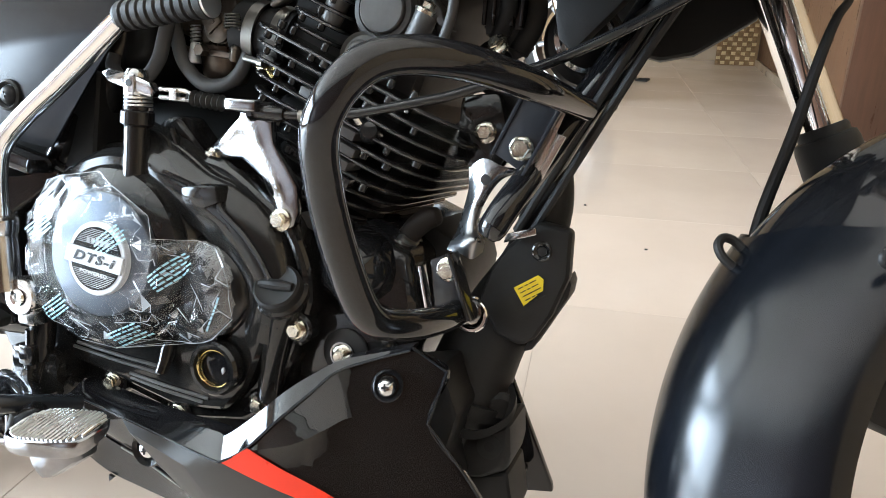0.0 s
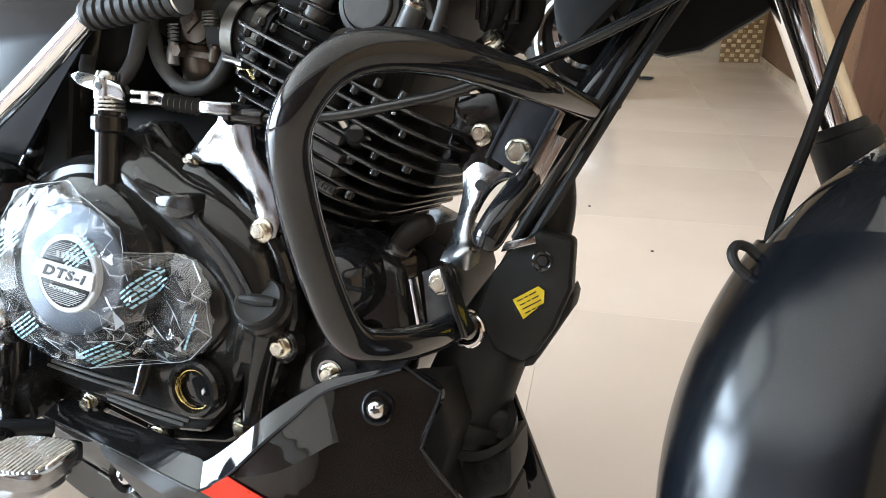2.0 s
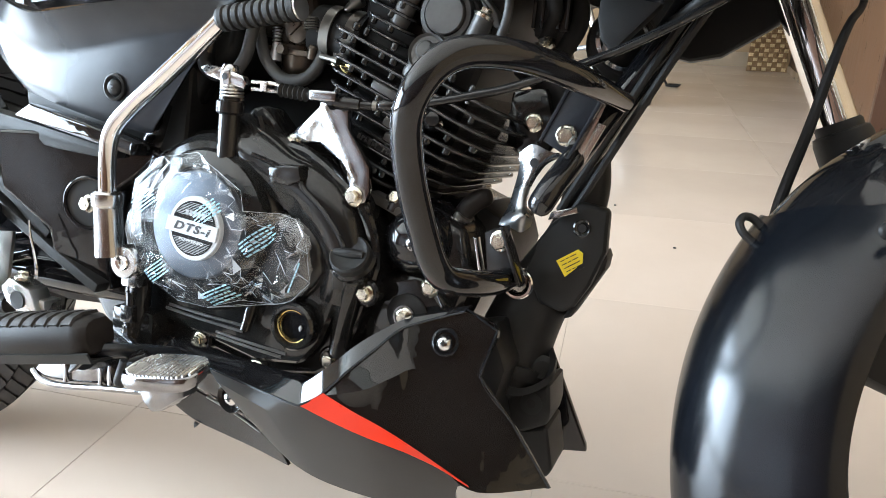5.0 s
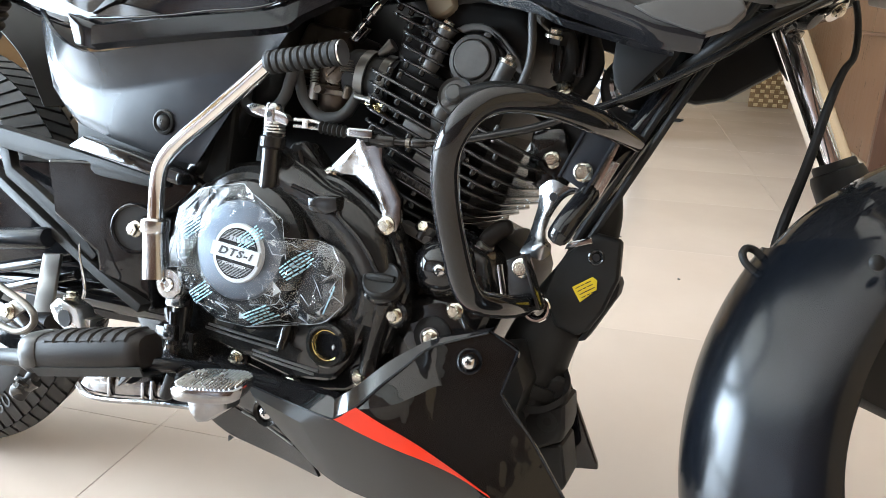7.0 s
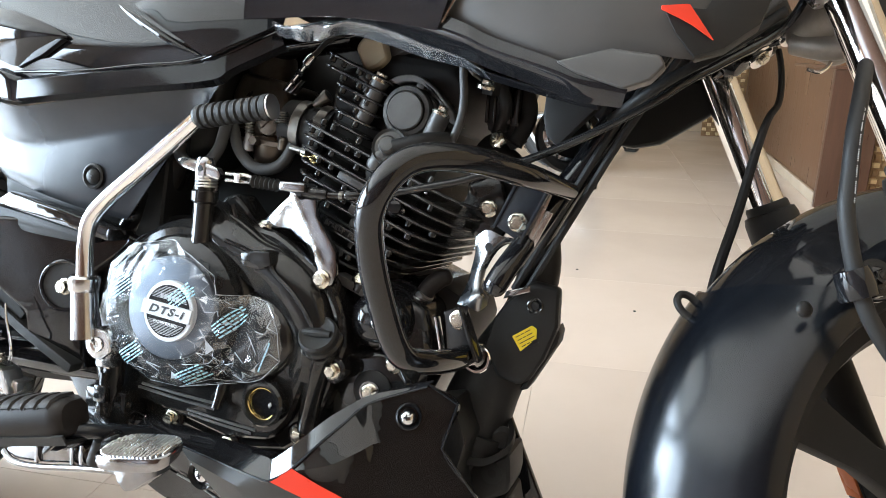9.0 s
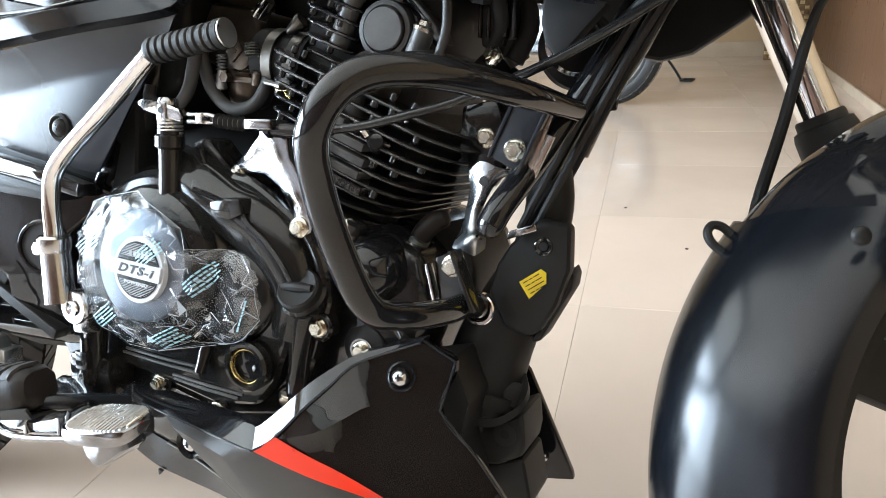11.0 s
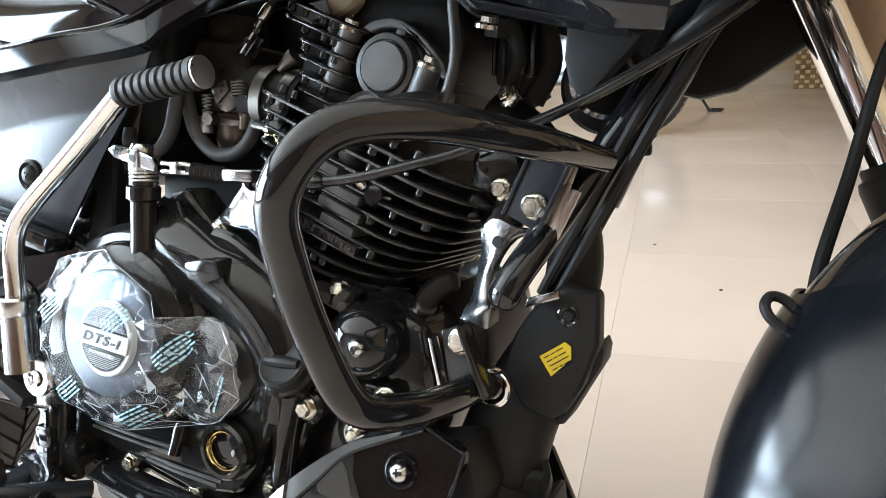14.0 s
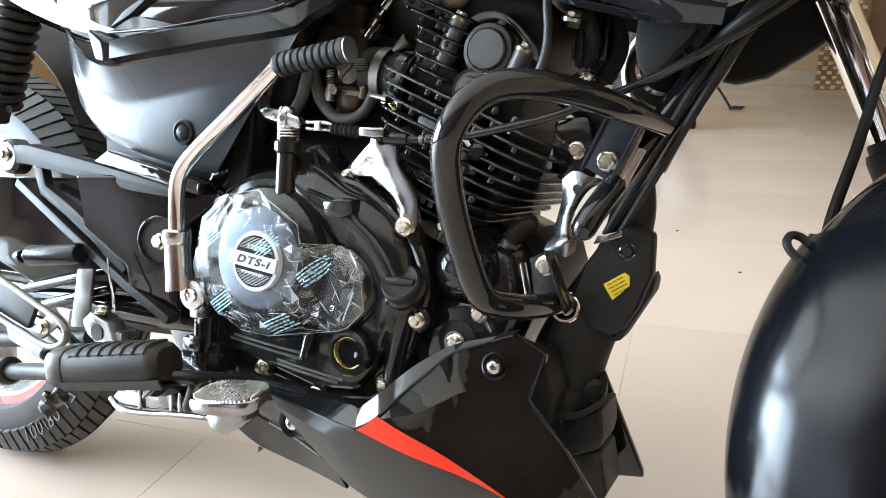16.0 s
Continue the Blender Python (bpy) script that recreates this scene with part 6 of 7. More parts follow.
# rear subframe cover with its two arms
def ribbon(pts, half, y0, y1, width=0.003):
    """A flat bar with its middle line along (x, z) points."""
    up, dn = [], []
    for i, (x, z) in enumerate(pts):
        a, e = pts[max(0, i - 1)], pts[min(len(pts) - 1, i + 1)]
        dx, dz = e[0] - a[0], e[1] - a[1]
        ln = math.hypot(dx, dz)
        h = half[i] if isinstance(half, (list, tuple)) else half
        up.append((x - dz / ln * h, z + dx / ln * h))
        dn.append((x + dz / ln * h, z - dx / ln * h))
    return prism(up + dn[::-1], y0, y1, width, 2)


def turned(bm, k=0.28):
    """Leans a flat piece, so that its rear end stands a little further out."""
    for v in bm.verts:
        v.co.y += k * (v.co.x + 0.5)
    return bm


sub = part("footrest_plate", turned(prism([(-0.582, 0.446), (-0.520, 0.450), (-0.440, 0.447), (-0.419, 0.437), (-0.440, 0.417), (-0.462, 0.400), (-0.468, 0.350), (-0.463, 0.302), (-0.485, 0.300), (-0.523, 0.336), (-0.526, 0.355), (-0.572, 0.390)], -0.140, -0.118, 0.004, 3)), WRAPPED, bike, "gloss black footrest plate", sharp=40)
part("plate_arm", ribbon([(-0.80, 0.456), (-0.744, 0.458), (-0.684, 0.462), (-0.600, 0.453), (-0.520, 0.443), (-0.450, 0.436)], [0.011, 0.011, 0.0115, 0.0105, 0.0095, 0.006], -0.150, -0.126, 0.008), MATTE, sub)
part("plate_arm", ribbon([(-0.705, 0.430), (-0.62, 0.383), (-0.527, 0.334), (-0.466, 0.306)], 0.0052, -0.146, -0.130, 0.0022), MATTE, sub)
part("plate_arm", ribbon([(-0.673, 0.450), (-0.664, 0.424), (-0.620, 0.403), (-0.575, 0.378), (-0.535, 0.346)], 0.0072, -0.142, -0.130, 0.0025), MATTE, sub)
part("plate_wing", prism([(-0.563, 0.461), (-0.541, 0.474), (-0.474, 0.462), (-0.413, 0.449), (-0.417, 0.437), (-0.470, 0.446)], -0.156, -0.130, 0.003, 2), WRAPPED, sub)
part("arm_joint", lathe([(0.020, -0.01), (0.020, 0.006), (0.016, 0.010), (0.0, 0.011)], (-0.715, -0.140, 0.458), OUT, 28), ENGINE, sub)
bolt(sub, (-0.715, -0.151, 0.460), BOLT, OUT)
# Dark plate added so that no bright floor shows below the panel.
part("panel_filler", prism([(-0.610, 0.520), (-0.600, 0.430), (-0.480, 0.425), (-0.400, 0.440), (-0.395, 0.520), (-0.480, 0.545)], -0.108, -0.060, 0.006, 3), MATTE, bike, "matte black filler added inside the side panel")
def slanted(bm):
    """Turns a plate a little, so that its front edge lies deeper."""
    for v in bm.verts:
        v.co.y += 0.25 * (v.co.x + 0.60)
    return bm


part("inner_mudguard", slanted(prism([(-0.80, 0.43), (-0.70, 0.435), (-0.585, 0.44), (-0.53, 0.44), (-0.48, 0.30), (-0.47, 0.262), (-0.58, 0.262), (-0.68, 0.285), (-0.80, 0.34)], -0.080, -0.070, 0.003)), GLOSS, bike, "gloss black inner rear mudguard")
part("pivot_block", prism([(-0.530, 0.300), (-0.500, 0.255), (-0.42, 0.245), (-0.41, 0.46), (-0.50, 0.45), (-0.54, 0.40)], -0.100, 0.11, 0.01), ENGINE, bike, "black frame block at the swinging arm pivot")
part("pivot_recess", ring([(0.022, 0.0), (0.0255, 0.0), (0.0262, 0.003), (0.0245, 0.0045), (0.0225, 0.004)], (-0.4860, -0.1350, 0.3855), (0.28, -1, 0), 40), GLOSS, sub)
# The pivot hole's depth is shade painted as a dark disc.
part("pivot_cup_shade", lathe([(0.0225, 0.0), (0.0225, 0.0022), (0.0, 0.0024)], (-0.4860, -0.1350, 0.3855), (0.28, -1, 0), 32), INK_AND_SHADE, sub)
bolt(sub, (-0.477, -0.145, 0.3865), BOLT_BIG, OUT, "yellow zinc pivot bolt")

# swinging arm, shock, pillion rest and rear details
part("swing_arm", merge(tube([(-0.46, -0.085, 0.300), (-0.60, -0.092, 0.297), (-0.95, -0.098, 0.289)], [0.022, 0.020, 0.016], 16), tube([(-0.46, 0.085, 0.300), (-0.95, 0.098, 0.289)], 0.02, 16)), GLOSS, bike, "black swinging arm")
for (a, b, r, mt) in (((-0.586, -0.120, 0.339), (-0.80, -0.122, 0.280), 0.0055, GLOSS), ((-0.577, -0.122, 0.321), (-0.80, -0.124, 0.252), 0.006, GLOSS), ((-0.64, -0.10, 0.250), (-0.90, -0.11, 0.205), 0.010, MATTE)):
    part("brake_rod" if mt is GLOSS else "rear_strut", tube([a, tuple((Vector(a) + Vector(b)) / 2), b], r, 16), mt, bike, "gloss black brake rod" if mt is GLOSS else "")
strut = part("pillion_rest_holder", merge(
    tube([(-0.735, -0.195, 0.362), (-0.678, -0.20, 0.340), (-0.640, -0.20, 0.3298), (-0.595, -0.20, 0.3154), (-0.5540, -0.20, 0.3010), (-0.5450, -0.20, 0.2886), (-0.5561, -0.20, 0.2768), (-0.5779, -0.20, 0.2730), (-0.6137, -0.20, 0.2815), (-0.651, -0.20, 0.2905), (-0.735, -0.195, 0.315)], 0.0036, 12, 6)), STEEL, bike, "grey looped pillion footrest holder")
part("holder_web", prism([(-0.735, 0.357), (-0.678, 0.337), (-0.640, 0.327), (-0.597, 0.313), (-0.612, 0.284), (-0.651, 0.293), (-0.735, 0.320)], -0.196, -0.190, 0.001), INK_AND_SHADE, strut)
bolt(strut, (-0.5811, -0.1990, 0.2915), BOLT, OUT)
part("holder_pad", prism([(-0.6045, 0.2842), (-0.5730, 0.3070), (-0.5558, 0.3000), (-0.5866, 0.2775)], -0.1985, -0.194, 0.001), STEEL, strut)
part("side_plate", prism([(-0.70, 0.295), (-0.60, 0.287), (-0.53, 0.25), (-0.50, 0.245), (-0.56, 0.225), (-0.68, 0.255)], -0.172, -0.165, 0.003), GLOSS, bike)
cyl_b = part("brake_switch", merge(prism([(-0.560, 0.297), (-0.548, 0.308), (-0.522, 0.300), (-0.512, 0.278), (-0.530, 0.270), (-0.552, 0.283)], -0.172, -0.150, 0.003), box(-0.545, -0.510, -0.165, -0.145, 0.255, 0.290, 0.003)), ALU, bike, "cast rear brake fitting")
# Uncut hole: its shade is a dark disc on the casting.
part("fitting_hole_shade", lathe([(0.0088, 0), (0.0088, 0.001), (0, 0.0011)], (-0.536, -0.1725, 0.288), OUT, 20), INK_AND_SHADE, cyl_b)
bolt(cyl_b, (-0.536, -0.165, 0.309), BOLT, (0, 0, 1))
part("fitting_strap", tube([(-0.5260, -0.168, 0.366), (-0.5220, -0.170, 0.352), (-0.5179, -0.170, 0.3393), (-0.5114, -0.172, 0.3229), (-0.5154, -0.170, 0.3124)], [0.0010, 0.0012, 0.0014, 0.0018, 0.0016], 8), PLATED, cyl_b)
shock = part("shock_absorber", tube([(-0.785, -0.120, 0.50), (-0.705, -0.120, 0.71)], 0.017, 20), MATTE, bike, "black rear shock absorber")
coil_pts = []
for k in range(14 * 12 + 1):
    a = k * math.pi / 6
    ax = Vector((0.36, 0, 0.93)).normalized()
    c = Vector((-0.775, -0.120, 0.520)) + ax * 0.0123 * k / 12
    coil_pts.append(tuple(c + Vector((0.93, 0, -0.36)) * 0.022 * math.cos(a) + Vector((0, 1, 0)) * 0.022 * math.sin(a)))
part("coil_spring", tube(coil_pts, 0.0048, 8, 1), MATTE, shock)
part("shock_body", lathe([(0.028, 0), (0.030, 0.02), (0.026, 0.055)], (-0.715, -0.125, 0.66), (-0.36, -0.1, 0.9), 28), ALU, shock)
part("rear_hugger", mirrored(loft([[(-0.72, 0.055, 0.50), (-0.76, 0.058, 0.56), (-0.83, 0.058, 0.61)], [(-0.685, 0.0, 0.51), (-0.73, 0.0, 0.585), (-0.82, 0.0, 0.64)], [(-0.72, -0.055, 0.50), (-0.76, -0.058, 0.56), (-0.83, -0.058, 0.61)]], 0.003)), MATTE, bike)
part("pillion_peg", merge(lathe([(0.010, -0.004), (0.0118, 0.0), (0.0118, 0.078), (0.0100, 0.080)], (-0.594, -0.150, 0.361), (-0.99, 0, -0.15), 24), lathe([(0.0048, 0.080), (0.0048, 0.094), (0.0075, 0.0945), (0.0075, 0.102)], (-0.594, -0.150, 0.361), (-0.99, 0, -0.15), 12)), SATIN, bike, "dark threaded brake adjuster tube")
part("strap_plate", prism([(-0.6154, 0.340), (-0.5896, 0.343), (-0.6000, 0.276), (-0.6280, 0.272)], -0.135, -0.131, 0.001), STEEL, bike, "grey steel upright strap")

# rider's footrest
p0, p1 = Vector((-0.476, -0.256, 0.2850)), Vector((-0.353, -0.246, 0.3085))
pd = (p1 - p0).normalized()
PEG_SIDE, PEG_UP = Vector((0, -1, 0)), pd.cross(Vector((0, 1, 0)))
PEG_CUT = [(0.0175, 0.0090), (0.0190, 0.0), (0.0180, -0.0105), (0.0120, -0.0165), (-0.0060, -0.0165), (-0.0150, -0.0080), (-0.0150, 0.0080), (-0.0080, 0.0160), (0.0070, 0.0160), (0.0140, 0.0135)]


def peg_piece(steps):
    """The footrest's section, swept along it: steps of (share of the length, size)."""
    bm = bmesh.new()
    rows = [[bm.verts.new(p0.lerp(p1, q) + PEG_SIDE * u * k + PEG_UP * v * k) for u, v in PEG_CUT] for q, k in steps]
    bm.faces.new(rows[0][::-1])
    bm.faces.new(rows[-1])
    for a, e in zip(rows, rows[1:]):
        for k in range(len(PEG_CUT)):
            n = (k + 1) % len(PEG_CUT)
            bm.faces.new((a[k], a[n], e[n], e[k]))
    return bm


peg = part("footrest", peg_piece([(0.16, 0.96), (0.30, 1.0), (0.90, 1.0), (0.97, 0.93), (1.0, 0.78)]), PEG, bike, "brown-black rubber rider footrest", sharp=50)
part("footrest_cap", peg_piece([(0.0, 0.80), (0.03, 0.98), (0.07, 1.06), (0.15, 1.06), (0.175, 1.0)]), CAST, peg, "worn grey end cap", sharp=50)
for k in range(7):
    q = 0.26 + 0.098 * k
    rib = bmesh.new()
    rows = []
    for share in (q, q + 0.010, q + 0.072, q + 0.082):
        rise = 0.0022 if q < share < q + 0.08 else 0.0
        rows.append([rib.verts.new(p0.lerp(p1, share + lean) + PEG_SIDE * u + PEG_UP * (v + rise)) for u, v, lean in ((-0.0060, 0.0160, 0.02), (0.0065, 0.0161, 0.01), (0.0138, 0.0136, 0.0), (0.0176, 0.0088, -0.006))])
    for a, e in zip(rows, rows[1:]):
        for m in range(3):
            rib.faces.new((a[m], a[m + 1], e[m + 1], e[m]))
    part("tread_bar", rib, PEG, peg)
part("footrest_tray", loft([[tuple(p0.lerp(p1, q) + PEG_SIDE * 0.0185 + PEG_UP * -0.0120) for q in (0.12, 0.4, 0.7, 1.02)], [tuple(p0.lerp(p1, q) + PEG_SIDE * 0.0150 + PEG_UP * -0.0200) for q in (0.16, 0.4, 0.7, 1.02)], [tuple(p0.lerp(p1, q) + PEG_SIDE * -0.0060 + PEG_UP * -0.0210) for q in (0.16, 0.4, 0.7, 1.02)]], 0.002, 4, False), RUBBER, peg, "black steel tray under the rubber")
part("footrest_bracket", merge(tube([tuple(p0 + Vector((0, 0.004, -0.013))), tuple(p0.lerp(p1, 0.5) + Vector((0, 0.004, -0.017))), tuple(p1 + Vector((0.0, 0.004, -0.014))), (-0.33, -0.19, 0.282)], 0.0065, 12), tube([(-0.40, -0.22, 0.274), (-0.42, -0.18, 0.262), (-0.45, -0.12, 0.262)], 0.012, 14)), SATIN, peg)
bolt(peg, p0 + Vector((0.004, -0.012, -0.026)), BOLT_DARK, (-0.3, -0.5, -0.8))
part("hinge_pin", lathe([(0.006, -0.012), (0.006, 0.016)], p0 + Vector((0.006, -0.008, -0.026)), (-0.4, -0.3, -0.86), 12), MATTE, peg)

part("peg_bolt", merge(lathe([(0.0062, 0.0), (0.0062, 0.012), (0.0075, 0.013), (0.0075, 0.020), (0.0045, 0.024)], p0 + Vector((0.012, -0.006, -0.024)), (-0.75, -0.3, -0.58), 14)), CAST, peg)
part("peg_hanger", merge(tube([(-0.640, -0.196, 0.2330), (-0.620, -0.197, 0.2370), (-0.56, -0.200, 0.2480), (-0.49, -0.215, 0.2620), (-0.46, -0.225, 0.2690)], 0.0088, 16), lathe([(0.0130, -0.004), (0.0150, 0.0), (0.0150, 0.010), (0.0120, 0.013)], (-0.652, -0.195, 0.2310), (0.97, -0.03, 0.2), 20)), MATTE, peg)

# rear brake pedal
pedal = part("brake_pedal", tube([(-0.45, -0.150, 0.262), (-0.415, -0.165, 0.268), (-0.372, -0.19, 0.272), (-0.345, -0.215, 0.282), (-0.322, -0.238, 0.287)], [0.010, 0.011, 0.011, 0.010, 0.010], 14), GLOSS, bike, "black brake pedal with a chrome pad")
pad = bmesh.new()
pc = Vector((-0.2885, -0.247, 0.2935))


def on_pad(u, v, h):
    """A point of the pad's sloping face, h above it."""
    return pc + Vector((u, v, 0.16 * u + 0.30 * v + h))


rims = []
for h, k in ((-0.0075, 0.93), (-0.0030, 1.0), (0.0022, 1.0), (0.0034, 0.965)):
    row = []
    for n in range(32):
        a = 2 * math.pi * n / 32
        u = 0.0330 * math.copysign(abs(math.cos(a)) ** 0.55, math.cos(a))
        v = 0.0165 * math.copysign(abs(math.sin(a)) ** 0.62, math.sin(a))
        row.append(pad.verts.new(on_pad(u * k * (1 - 6 * v * (u < 0)), v * k, h)))
    rims.append(row)
pad.faces.new(rims[0][::-1])
pad.faces.new(rims[-1])
for lo, hi in zip(rims, rims[1:]):
    for k in range(32):
        pad.faces.new((lo[k], lo[(k + 1) % 32], hi[(k + 1) % 32], hi[k]))
part("pedal_pad", pad, BRACKET, pedal, "chrome pedal pad with fine ridges")
for i in range(-8, 9):
    u = 0.0036 * i
    w = 0.0145 * (1 - (abs(u) / 0.034) ** 5)
    part("pad_ridge", tube([tuple(on_pad(u - 0.0015, -w, 0.0036)), tuple(on_pad(u, 0, 0.0042)), tuple(on_pad(u + 0.0015, w, 0.0036))], 0.0010, 6, 3), ALU, pedal)
part("pad_block", prism([(-0.314, 0.284), (-0.272, 0.290), (-0.272, 0.276), (-0.290, 0.262), (-0.298, 0.259), (-0.306, 0.266)], -0.252, -0.230, 0.004, 2), BRACKET, pedal, "bright pedal block under clear film")
casting = part("stand_casting", merge(prism([(-0.316, 0.272), (-0.311, 0.268), (-0.314, 0.252), (-0.323, 0.243), (-0.331, 0.244), (-0.340, 0.256), (-0.342, 0.269)], -0.212, -0.188, 0.0012, 2),
    prism([(-0.508, 0.2268), (-0.497, 0.2390), (-0.461, 0.2479), (-0.415, 0.2500), (-0.372, 0.2560), (-0.330, 0.2620), (-0.330, 0.2440), (-0.372, 0.2339), (-0.406, 0.2325), (-0.461, 0.2228), (-0.492, 0.2203)], -0.180, -0.160, 0.006, 3)), BRACKET, bike, "bright cast footrest support")
for rx, rz in ((-0.462, 0.2375), (-0.420, 0.2415), (-0.409, 0.2430)):
    part("casting_rib", box(rx - 0.0022, rx + 0.0022, -0.1835, -0.170, rz - 0.0125, rz + 0.0105, 0.0016, 2), BRACKET, casting)
part("casting_flange", tube([(-0.508, -0.178, 0.2262), (-0.492, -0.181, 0.2200), (-0.461, -0.183, 0.2222), (-0.406, -0.183, 0.2318), (-0.352, -0.184, 0.2400)], 0.0030, 10), BRACKET, casting)
part("pedal_stop", lathe([(0.0058, 0.0), (0.0062, 0.002), (0.0062, 0.021), (0.0050, 0.0235), (0.0, 0.024)], (-0.3517, -0.220, 0.2807), (-0.32, 0, -0.94), 18), MATTE, pedal)
part("stop_tongue", prism([(-0.3907, 0.2811), (-0.3739, 0.2872), (-0.3849, 0.2738), (-0.3944, 0.2648), (-0.3965, 0.2660)], -0.238, -0.233, 0.001), SATIN, peg)

part("cast_plate", prism([(-0.540, 0.245), (-0.42, 0.250), (-0.425, 0.224), (-0.47, 0.216), (-0.525, 0.214)], -0.150, -0.140, 0.003), BRACKET, casting)
part("return_spring", merge(tube([(-0.405, -0.165, 0.318), (-0.405, -0.165, 0.285), (-0.405, -0.166, 0.262)], 0.0038, 10), box(-0.412, -0.398, -0.170, -0.160, 0.290, 0.306, 0.002), lathe([(0.0045, 0), (0.0045, 0.012)], (-0.405, -0.166, 0.274), (0, 0, 1), 6)), ENGINE, bike)
part("pedal_link", merge(tube([(-0.402, -0.155, 0.34), (-0.404, -0.156, 0.30), (-0.410, -0.16, 0.268)], 0.010, 12), box(-0.432, -0.384, -0.16, -0.13, 0.262, 0.300, 0.005)), ENGINE, bike)

# -- belly pan --
belly = part("belly_pan", loft([[(-0.1942, -0.1810, 0.2762), (-0.1746, -0.1740, 0.2990), (-0.1585, -0.1620, 0.3168), (-0.1465, -0.1500, 0.3304), (-0.1277, -0.1410, 0.3394), (-0.1017, -0.1330, 0.3496), (-0.0750, -0.1250, 0.3373)],
    [(-0.1913, -0.1825, 0.2756), (-0.1617, -0.1780, 0.2854), (-0.1433, -0.1680, 0.2961), (-0.1308, -0.1560, 0.3031), (-0.1158, -0.1470, 0.3000), (-0.1000, -0.1390, 0.2956), (-0.0831, -0.1310, 0.3000)],
    [(-0.1920, -0.1830, 0.2751), (-0.1652, -0.1785, 0.2722), (-0.1433, -0.1700, 0.2699), (-0.1261, -0.1610, 0.2663), (-0.1044, -0.1510, 0.2611), (-0.0826, -0.1410, 0.2581), (-0.0547, -0.1240, 0.2653)],
    [(-0.1919, -0.1830, 0.2747), (-0.1687, -0.1800, 0.2666), (-0.1468, -0.1750, 0.2575), (-0.1258, -0.1680, 0.2465), (-0.0985, -0.1580, 0.2304), (-0.0717, -0.1450, 0.2115), (-0.0220, -0.1110, 0.2141)]], 0.003, 5, False), WRAPPED, bike, "gloss black belly pan with a red stripe", sharp=12)
RIDGE_LOW = [(-0.3695, -0.1600, 0.2717), (-0.3176, -0.1650, 0.2670), (-0.2587, -0.1750, 0.2638), (-0.2187, -0.1830, 0.2628), (-0.2099, -0.1835, 0.2651), (-0.1942, -0.1810, 0.2762), (-0.1746, -0.1740, 0.2990), (-0.1585, -0.1620, 0.3168), (-0.1465, -0.1500, 0.3304), (-0.1277, -0.1410, 0.3394), (-0.1004, -0.1330, 0.3503)]
RIDGE_TOP = [(-0.3694, -0.1500, 0.2778), (-0.3263, -0.1520, 0.2733), (-0.2711, -0.1590, 0.2723), (-0.2271, -0.1685, 0.2758), (-0.2180, -0.1710, 0.2763), (-0.1969, -0.1705, 0.2946), (-0.1773, -0.1640, 0.3146), (-0.1598, -0.1535, 0.3288), (-0.1461, -0.1435, 0.3373), (-0.1220, -0.1370, 0.3453), (-0.1002, -0.1300, 0.3520)]
part("pan_ridge", loft([[(x, y + 0.012, z + 0.0005) for x, y, z in RIDGE_TOP], RIDGE_TOP, [(x, y - 0.0012, z) for x, y, z in RIDGE_LOW], [(x + 0.001, y + 0.003, z - 0.0035) for x, y, z in RIDGE_LOW]], 0.002, 5, False), GLOSS, belly, "gloss black raised edge", sharp=24)
part("red_stripe", loft([[(-0.1922, -0.1845, 0.2778), (-0.1677, -0.1820, 0.2684), (-0.1460, -0.1770, 0.2598), (-0.1251, -0.1700, 0.2489), (-0.0999, -0.1610, 0.2337), (-0.0789, -0.1500, 0.2184)],
    [(-0.2110, -0.1855, 0.2633), (-0.1841, -0.1840, 0.2566), (-0.1568, -0.1800, 0.2497), (-0.1233, -0.1725, 0.2419), (-0.0991, -0.1625, 0.2318), (-0.0768, -0.1505, 0.2174)]], 0.0008, 5, False), RED, belly, "bright red vinyl stripe")
def tucked(bm):
    """Draws the front of the lower pan in behind the stripe."""
    for v in bm.verts:
        v.co.y += 0.13 * max(0.0, v.co.x + 0.15)
    return bm


low = part("lower_pan", tucked(loft([[(-0.3188, -0.1635, 0.2662), (-0.2598, -0.1735, 0.2631), (-0.2139, -0.1825, 0.262), (-0.1858, -0.181, 0.2555), (-0.1584, -0.177, 0.2486), (-0.1, -0.16, 0.2304)],
    [(-0.305, -0.168, 0.257), (-0.27, -0.1745, 0.2525), (-0.235, -0.18, 0.248), (-0.187, -0.177, 0.2395), (-0.14, -0.169, 0.231), (-0.085, -0.157, 0.2225)],
    [(-0.28, -0.163, 0.233), (-0.255, -0.167, 0.228), (-0.225, -0.169, 0.22), (-0.185, -0.166, 0.213), (-0.14, -0.16, 0.208), (-0.09, -0.15, 0.204)],
    [(-0.246, -0.155, 0.203), (-0.232, -0.155, 0.196), (-0.21, -0.154, 0.189), (-0.18, -0.152, 0.185), (-0.14, -0.148, 0.183), (-0.09, -0.14, 0.181)]], 0.003, 5, False)), SHROUD, belly, "satin dark grey lower pan", sharp=25)
part("pan_tail", loft([[(-0.375, -0.150, 0.266), (-0.340, -0.154, 0.265), (-0.305, -0.160, 0.2575), (-0.285, -0.164, 0.252)],
    [(-0.372, -0.146, 0.245), (-0.340, -0.150, 0.242), (-0.300, -0.153, 0.2350), (-0.270, -0.157, 0.226)],
    [(-0.350, -0.143, 0.233), (-0.320, -0.145, 0.227), (-0.285, -0.148, 0.2190), (-0.252, -0.152, 0.208)]], 0.003, 5, True), GLOSS, belly, sharp=50)
